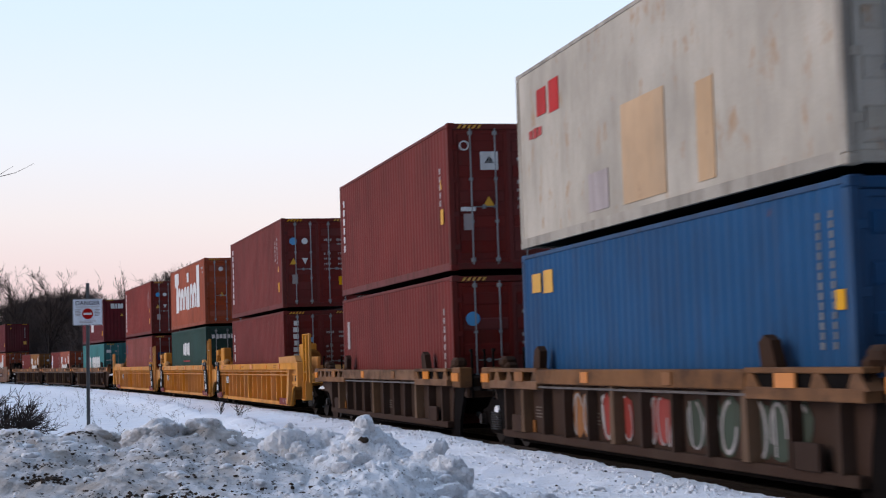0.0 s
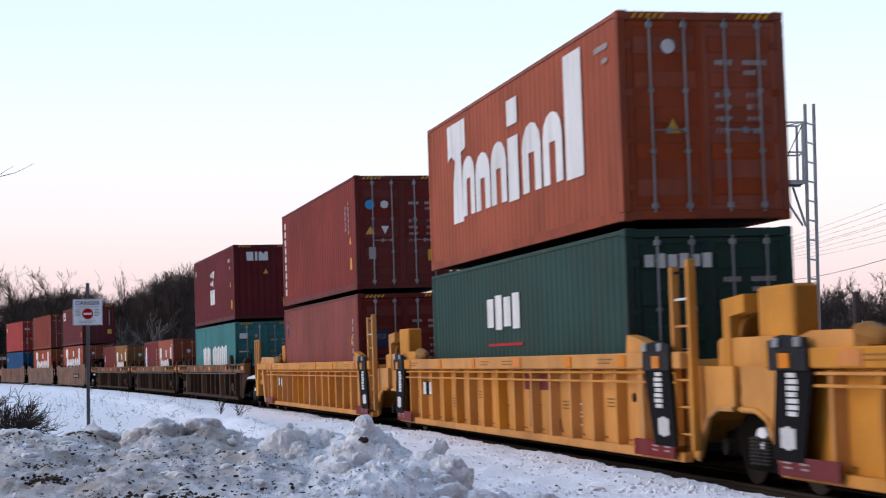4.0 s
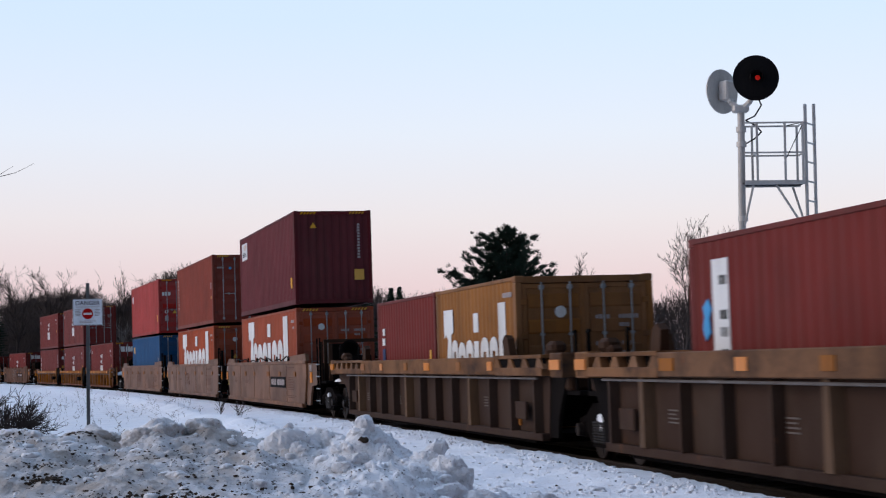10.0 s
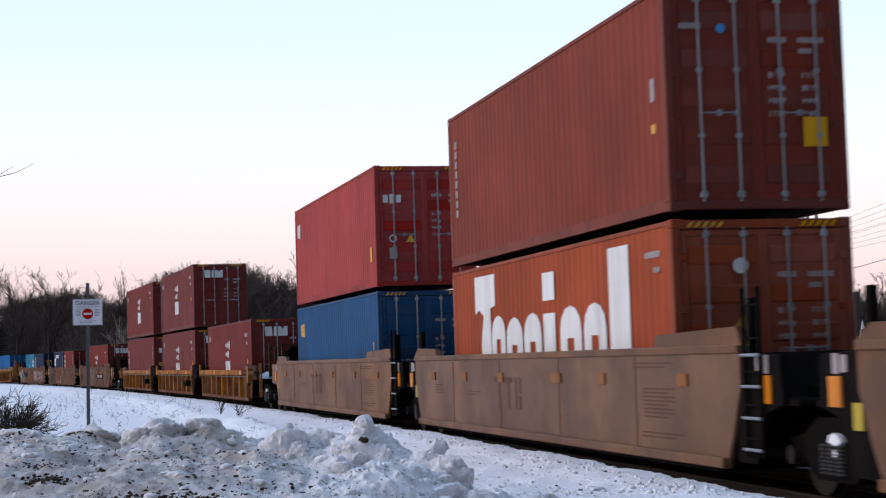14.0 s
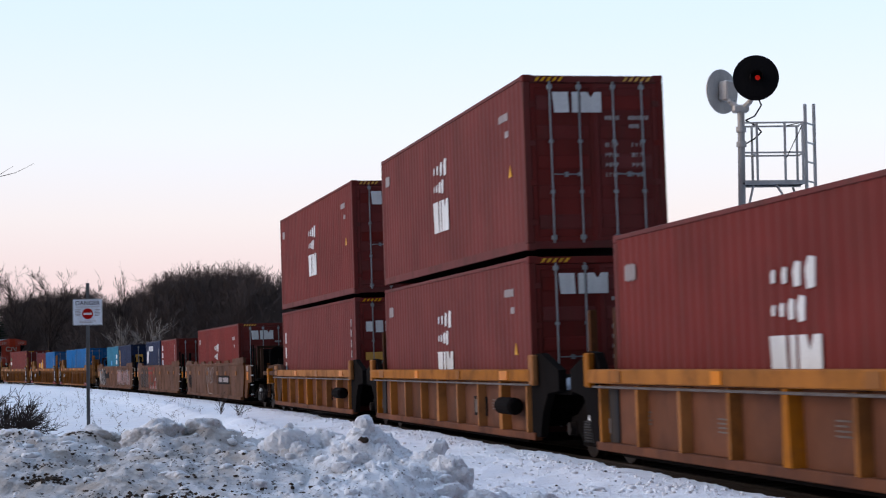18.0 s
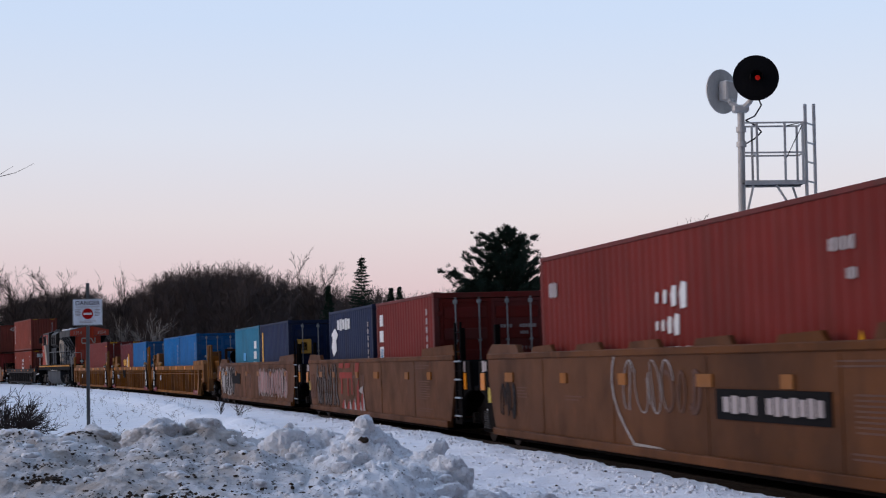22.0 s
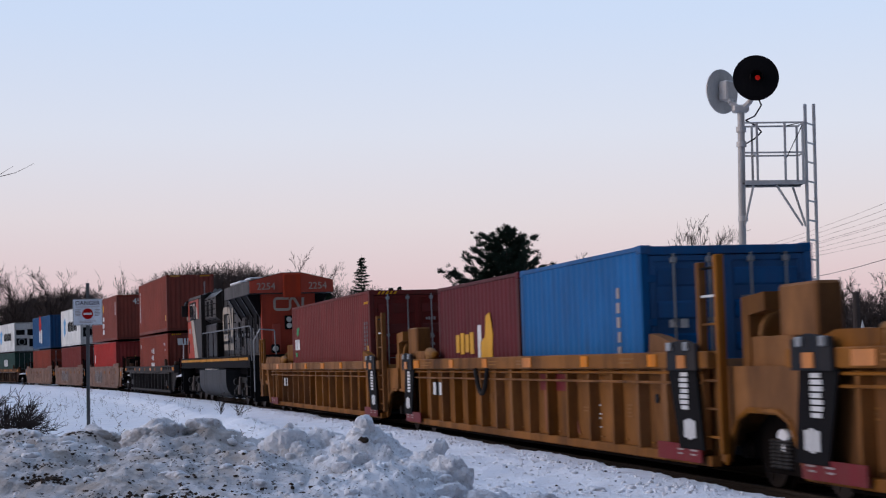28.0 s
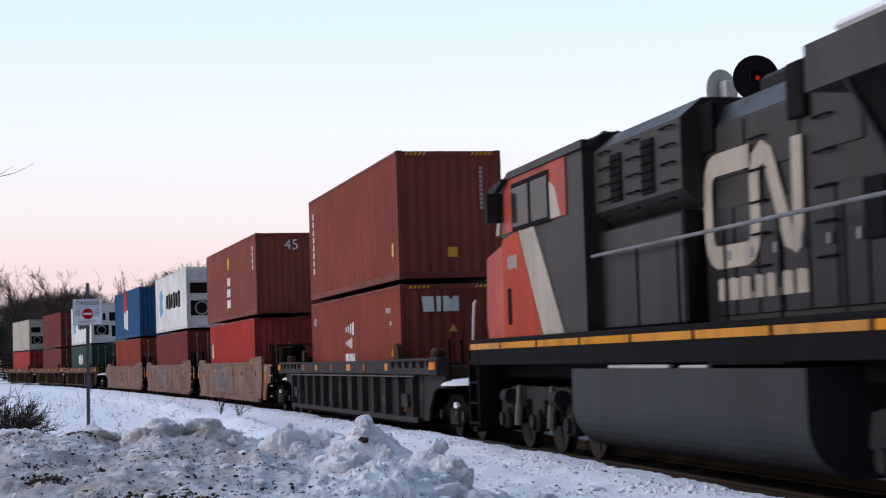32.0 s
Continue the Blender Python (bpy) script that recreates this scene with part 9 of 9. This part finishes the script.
# ---- signal, sign, poles and small things ----
def make_signal():
    c = thing("railway_signal", "grey railway signal mast with round black targets and a service platform", "signal")
    X, Y = 5.57, 32.0
    c.matrix_basis = pose(X, Y, 0.0)
    P = lambda name, shape, mat, at=None, label="", parent=None, smooth=False: piece(name, shape, mat, parent or c, label, at, smooth)
    P("foundation", Shape().box(-0.35, 0.35, -0.35, 0.35, -0.4, 0.12, 0.03), M_BALLAST)
    P("mast", Shape().rod((0, 0, 0), (0.06, 0, 6.22), 0.075, 18, 0.066), M_GALV)
    for z in (5.5, 5.78, 4.1):
        P("collar", Shape().lathe([(z - 0.05, 0.095), (z + 0.05, 0.095)], 16, "z", (0.055, 0, 0)), M_GALV)
    disc = [(0.0, 0.43), (0.012, 0.43), (0.02, 0.40), (0.02, 0.14), (0.0, 0.14)]
    head = P("signal_target", Shape().lathe([(-0.012, 0.425), (0.012, 0.425)], 40), M_BLACK, pose(0.28, -0.4, 6.69, 0, 0, -7), "round black signal target with a red lamp")
    hood = Shape()
    for i in range(14):
        a0, a1 = math.pi * (i / 14) * 1.3 - 0.5, math.pi * ((i + 1) / 14) * 1.3 - 0.5
        hood.add([(0.12 * math.cos(a0), -0.012, 0.12 * math.sin(a0)), (0.12 * math.cos(a1), -0.012, 0.12 * math.sin(a1)), (0.11 * math.cos(a1), -0.28, 0.11 * math.sin(a1)), (0.11 * math.cos(a0), -0.28, 0.11 * math.sin(a0))], [(0, 1, 2, 3)])
    P("hood", hood, M_BLACK, None, "", head)
    P("lamp", Shape().lathe([(-0.03, 0.048), (-0.05, 0.034), (-0.055, 0.01)], 16, "y", (0.03, 0, 0.0)), surface("signal_red", (0.5, 0.02, 0.01), 0.3, amount=0.0, bump=0, glow=((1.0, 0.02, 0.01), 0.26)), None, "glowing red lamp", head)
    P("lamp_case", Shape().box(-0.13, 0.13, 0.02, 0.42, -0.17, 0.17, 0.03), M_GALV, None, "", head)
    back = P("signal_target", Shape().lathe([(-0.012, 0.425), (0.012, 0.425)], 40), M_GALV, pose(-0.24, 0.3, 6.55, 0, 0, 38), "pale grey back of a second signal target")
    P("lamp_case", Shape().box(-0.14, 0.14, -0.26, -0.02, -0.2, 0.18, 0.03), M_GALV, None, "", back)
    P("bracket", Shape().pipe([(0.06, 0, 6.15), (0.2, -0.2, 6.28), (0.28, -0.32, 6.45)], 0.05, 8).pipe([(0.06, 0, 6.15), (-0.12, 0.05, 6.3), (-0.15, 0.1, 6.4)], 0.05, 8).box(-0.1, 0.2, -0.12, 0.12, 6.1, 6.24, 0.03), M_GALV)
    P("cable", Shape().pipe([(0.3, -0.3, 6.4), (0.4, -0.25, 6.2), (0.3, -0.1, 6.02), (0.14, 0, 5.95), (0.3, -0.1, 5.85), (0.42, -0.1, 5.72), (0.3, 0, 5.6), (0.12, 0, 5.5)], 0.014, 6), M_BLACK)
    # platform, rails and braces
    deck = P("platform", Shape().box(0.06, 1.2, -0.26, 0.26, 4.735, 4.765, 0.005), M_SLATE, None, "steel grating platform")
    for y in (-0.26, 0.26):
        P("platform_edge", Shape().box(0.06, 1.2, -0.015, 0.015, 4.71, 4.79), M_GALV, pose(0, y, 0), "", deck)
    for x, y in ((0.3, -0.26), (0.82, -0.26), (1.15, -0.26), (0.3, 0.26), (1.15, 0.26)):
        P("post", cached(("signal_post",), lambda: Shape().box(-0.02, 0.02, -0.02, 0.02, 4.78, 5.88)), M_GALV, pose(x, y, 0))
    for z in (5.31, 5.87):
        for y in (-0.26, 0.26):
            P("rail", cached(("signal_rail",), lambda: Shape().box(0.06, 1.2, -0.015, 0.015, -0.015, 0.015)), M_GALV, pose(0, y, z))
        for x in (0.3, 1.17):
            P("rail", cached(("signal_rail_side",), lambda: Shape().box(-0.013, 0.013, -0.245, 0.245, -0.012, 0.012)), M_GALV, pose(x, 0, z))
    P("chain", Shape().pipe([(0.82, -0.26, 5.8), (1.15, -0.26, 5.87)], 0.008).pipe([(0.84, -0.26, 5.2), (1.12, -0.4, 5.8)], 0.008), M_BLACK)
    for p, q in (((0.07, -0.05, 3.95), (0.22, -0.23, 4.7)), ((1.15, -0.1, 3.95), (0.65, -0.23, 4.7)), ((1.25, 0.1, 3.95), (1.05, 0.23, 4.7))):
        P("brace", Shape().rod(p, q, 0.022, 6), M_GALV)
    lad = P("ladder", Shape().box(1.19, 1.245, -0.24, -0.18, 0.05, 6.22, 0.006).box(1.44, 1.495, 0.16, 0.22, 0.05, 6.28, 0.006), M_GALV)
    for i in range(16):
        P("rung", cached(("signal_rung",), lambda: Shape().rod((1.21, -0.2, 0), (1.46, 0.19, 0), 0.019, 6)), M_GALV, pose(0, 0, 0.4 + 0.365 * i), "", lad)
    P("tie_bar", Shape().box(0.06, 1.2, -0.02, 0.02, 2.2, 2.25), M_GALV)
    plate = P("number_board", Shape().box(-0.265, 0.265, -0.008, 0.008, -0.09, 0.09), M_BLACK, pose(0.0, -0.1, 3.33), "black board with white figures")
    P("figures", letters("1227", 0.2), M_MARK, pose(0.02, -0.012, 0.0), "", plate)
    yel = P("letter_board", Shape().box(-0.125, 0.125, -0.008, 0.008, -0.18, 0.18, 0.004), M_YELLOW, pose(0.0, -0.1, 2.6), "yellow board with a black letter")
    P("letter", letters("R", 0.3), M_BLACK, pose(0, -0.012, 0), "", yel)


def make_warning_sign():
    c = thing("warning_sign", "white danger sign with a red no-entry disc on a steel post", "sign")
    c.matrix_basis = pose(-6.2, 30, 0.0, 0, -0.6, 8)
    post = Shape().box(-0.03, 0.03, 0.0, 0.012, -0.3, 2.92).box(-0.03, -0.018, -0.02, 0.012, -0.3, 2.92).box(0.018, 0.03, -0.02, 0.012, -0.3, 2.92)
    piece("post", post, M_POST, c, "perforated steel post")
    b = piece("board", Shape().box(-0.255, 0.255, -0.035, -0.022, 2.18, 2.64, 0.004), surface("sign_white", (0.74, 0.78, 0.83), 0.5, amount=0.12, var=0.06, bump=0), c)
    piece("rim", Shape().box(-0.25, 0.25, -0.039, -0.034, 2.185, 2.19).box(-0.25, 0.25, -0.039, -0.034, 2.63, 2.635).box(-0.25, -0.245, -0.039, -0.034, 2.19, 2.63).box(0.245, 0.25, -0.039, -0.034, 2.19, 2.63), M_BLACK, b)
    piece("lettering", letters("DANGER", 0.105), surface("sign_dark", (0.06, 0.05, 0.07), 0.6, amount=0.1, bump=0), b, at=pose(0, -0.038, 2.565))
    piece("disc", mark_shape("disc", 0.19, 0.19), M_REDMARK, b, at=pose(0, -0.038, 2.38))
    piece("bar", mark_shape("plate", 0.14, 0.035), M_MARK, b, at=pose(0, -0.044, 2.38))
    for x in (-0.165, 0.165):
        piece("small_print", mark_shape("lines5", 0.09, 0.13), M_GREYMARK, b, at=pose(x, -0.037, 2.40))
    piece("small_print", mark_shape("lines2", 0.28, 0.05), M_GREYMARK, b, at=pose(0, -0.037, 2.24))
    piece("small_print", mark_shape("lines1", 0.40, 0.02), M_GREYMARK, b, at=pose(0, -0.037, 2.50))


def make_wires():
    c = thing("power_line", "utility pole with a crossarm carrying several wires", "power line")
    P = lambda n, s, m: piece(n, s, m, c)
    P("pole", Shape().rod((20.9, 140, 0), (20.9, 140, 10.2), 0.16, 10, 0.11), M_BARK)
    P("crossarm", Shape().box(19.9, 21.9, 139.9, 140.1, 9.3, 9.5), M_BARK)
    P("pole", Shape().rod((19.5, 40, 0), (19.5, 40, 9.0), 0.16, 10, 0.11), M_BARK)
    for i in range(8):
        a = Vector((20.0 + 0.25 * i, 140, 9.55 - 0.05 * i))
        b = Vector((18.6 + 0.25 * (i % 4), 40, 8.6 - 0.27 * i))
        pts = [a.lerp(b, k / 10) - Vector((0, 0, 0.8 * 4 * (k / 10) * (1 - k / 10))) for k in range(11)]
        P("wire", Shape().tube(pts, 0.006, 4), M_BLACK)
    pts = [Vector((24.5, 130, 7.6)).lerp(Vector((15, 45, 5.2)), k / 8) - Vector((0, 0, 0.5 * 4 * (k / 8) * (1 - k / 8))) for k in range(9)]
    P("wire", Shape().tube(pts, 0.012, 4), M_BLACK)


def make_far_yard():
    # dark board fence, snow heap, tarpaulin-covered frames, a stub pole and a house roof beyond the signal
    f = thing("board_fence", "dark board fence beyond the signal", "fence")
    board = Shape().box(-0.14, 0.14, -0.012, 0.012, 0, 2.0).mesh("board")
    wood = surface("dark_boards", (0.035, 0.038, 0.05), 0.8, amount=0.4)
    for i in range(90):
        piece("board", board, wood, f, at=pose(8 + 0.3 * i, 72 + 0.05 * i, 0))
    for k, (x, y) in enumerate(((11.15, 60.0), (14.9, 60.5))):
        t = thing("covered_frame", "silvery sheet draped over a pointed frame", "cover", "covered frames")
        t.matrix_basis = pose(x, y, 0)
        piece("sheet", Shape().add([(-0.5, -0.5, 0), (0.55, -0.5, 0), (0.5, 0.5, 0), (-0.5, 0.5, 0), (-0.15, 0, 2.9)], [(0, 1, 4), (1, 2, 4), (2, 3, 4), (3, 0, 4), (3, 2, 1, 0)]), M_GALV, t)
    p = thing("post", "short grey wooden post", "post")
    piece("shaft", Shape().rod((15.4, 64, 0), (15.4, 64, 4.0), 0.16, 10, 0.13), M_BARK, p)
    h = thing("house", "far house with a dark roof", "house")
    h.matrix_basis = pose(30.5, 105, 0)
    piece("wall", Shape().box(-4, 4, -3, 3, 0, 3), wood, h)
    piece("roof", Shape().prism([(-4.6, 2.9), (0, 5.4), (4.6, 2.9)], -3.5, 3.5), M_BLACK, h)
    bm = bmesh.new()
    bmesh.ops.create_icosphere(bm, subdivisions=4, radius=1)
    for v in bm.verts:
        q = v.co.normalized()
        k = 1 + 0.3 * noise.noise(q * 2) + 0.12 * noise.noise(q * 6)
        v.co = Vector((q.x * k * 1.3, q.y * k, max(-0.1, q.z * k * 1.9)))
    me = bpy.data.meshes.new("snow_heap")
    bm.to_mesh(me)
    bm.free()
    tagged(piece("snow_heap", me, M_SNOW, at=pose(14.0, 61.5, 0.0)), "heap of piled snow beyond the track", "snow heap")


def make_weeds():
    rnd = random.Random(3)
    segs = []
    for i in range(300):
        if i < 240:
            y = rnd.uniform(40, 95)
            x = -y * rnd.uniform(0.135, 0.235) - rnd.uniform(0, 1.0)
        else:
            y = rnd.uniform(22, 60)
            x = -y * rnd.uniform(0.10, 0.26)
        if offset_from_track(x, y) < 4:
            continue
        z = ground_height(x, y)
        h = rnd.uniform(0.12, 0.42)
        p = Vector((x, y, z - 0.05))
        q = p + Vector((rnd.uniform(-0.15, 0.15), rnd.uniform(-0.1, 0.1), h))
        segs.append((p, q, 0.003, 0.002))
        for _ in range(rnd.randint(1, 4)):
            a = p.lerp(q, rnd.uniform(0.5, 1))
            segs.append((a, a + Vector((rnd.uniform(-0.16, 0.16), rnd.uniform(-0.1, 0.1), rnd.uniform(0.02, 0.1))) * 0.6, 0.002, 0.006))
    tagged(piece("dry_weeds", array_mesh("dry_weeds", *tubes(segs, 3)), M_WEED), "sparse dry weed stalks standing in the snow", "weeds", kind="stuff")

    def shrub(x, y, h, n, seed, label, lean=0.6, group="leafless shrubs", levels=2):
        t = thing("shrub", label, "shrub", group)
        t.matrix_basis = pose(x, y, ground_height(x, y) - 0.03)
        r = random.Random(seed)
        for k in range(n):
            s = branch_segments(seed * 50 + k, h * r.uniform(0.6, 1.05), levels, 0.6, 2.2, 0.006, 0.006)
            m = pose(0, 0, 0, r.uniform(-40, 40) * lean, r.uniform(-45, 45) * lean, r.uniform(0, 360))
            s = [(m @ a, m @ b, ra, rb) for a, b, ra, rb in s]
            piece("stem", array_mesh("stem", *tubes(s, 3)), M_BARK, t)
    shrub(-7.75, 30.5, 1.3, 20, 7, "dense leafless shrub at the edge of the snow", 1.2)
    shrub(-8.6, 31.2, 1.7, 20, 8, "dense leafless shrub at the edge of the snow", 1.2)
    shrub(-5.6, 43, 0.75, 3, 9, "few bare sticks poking out of the snow", 0.5, levels=1)
    shrub(-5.2, 43.5, 0.6, 3, 10, "few bare sticks poking out of the snow", 0.4, levels=1)
    # a tree outside the view whose one twig reaches into it
    t = thing("tree", "slender leafless tree with a long low branch", "tree", "leafless trees")
    t.matrix_basis = pose(-7.4, 20, 0)
    segs = [s for s in branch_segments(77, 5.2, 2, 0.35, 1.5, 0.012, 0.006) if max(s[0].x, s[1].x) < 1.9]
    piece("trunk", array_mesh("trunk", *tubes(segs, 5)), M_BARK, t)
    arm = [(0, 0, 2.6), (0.9, 0, 3.25), (1.7, 0, 3.55), (2.15, 0, 3.66), (2.4, 0, 3.72), (2.62, 0, 3.83)]
    arm2 = [(2.15, 0, 3.66), (2.35, 0.05, 3.80)]
    segs = [(Vector(a), Vector(b), 0.009 * (1 - i / 6.2), 0.009 * (1 - (i + 1) / 6.2)) for i, (a, b) in enumerate(zip(arm, arm[1:]))] + [(Vector(arm2[0]), Vector(arm2[1]), 0.003, 0.002)]
    piece("branch", array_mesh("branch", *tubes(segs, 5)), M_BARK, t)


make_ground()
make_bank()
make_crumbs()
make_woods()
make_trees()
make_signal()
make_warning_sign()
make_wires()
make_far_yard()
make_weeds()
on_train(locomotive(), -378.47, 0)
make_cars()
load_train()
make_track()


def motions():
    times = list(range(0, 33))
    for ob, s, h in ROLLING:
        walk(ob, [(t, on_track(s + gone(t), 0, h)) for t in times])
    turning = {}
    for w, x, r in WHEELS:
        if (x, r) not in turning:
            walk(w, [(k / FPS, pose(x, 0, r, 0, math.degrees(gone(k / FPS) / r) % 360, 0)) for k in range(32 * FPS + 1)])
            turning[x, r] = w.animation_data
        else:
            # every wheelset at the same place in its truck turns alike
            w.rotation_mode = "QUATERNION"
            w.animation_data_create()
            w.animation_data.action = turning[x, r].action
            w.animation_data.action_slot = turning[x, r].action_slot


motions()
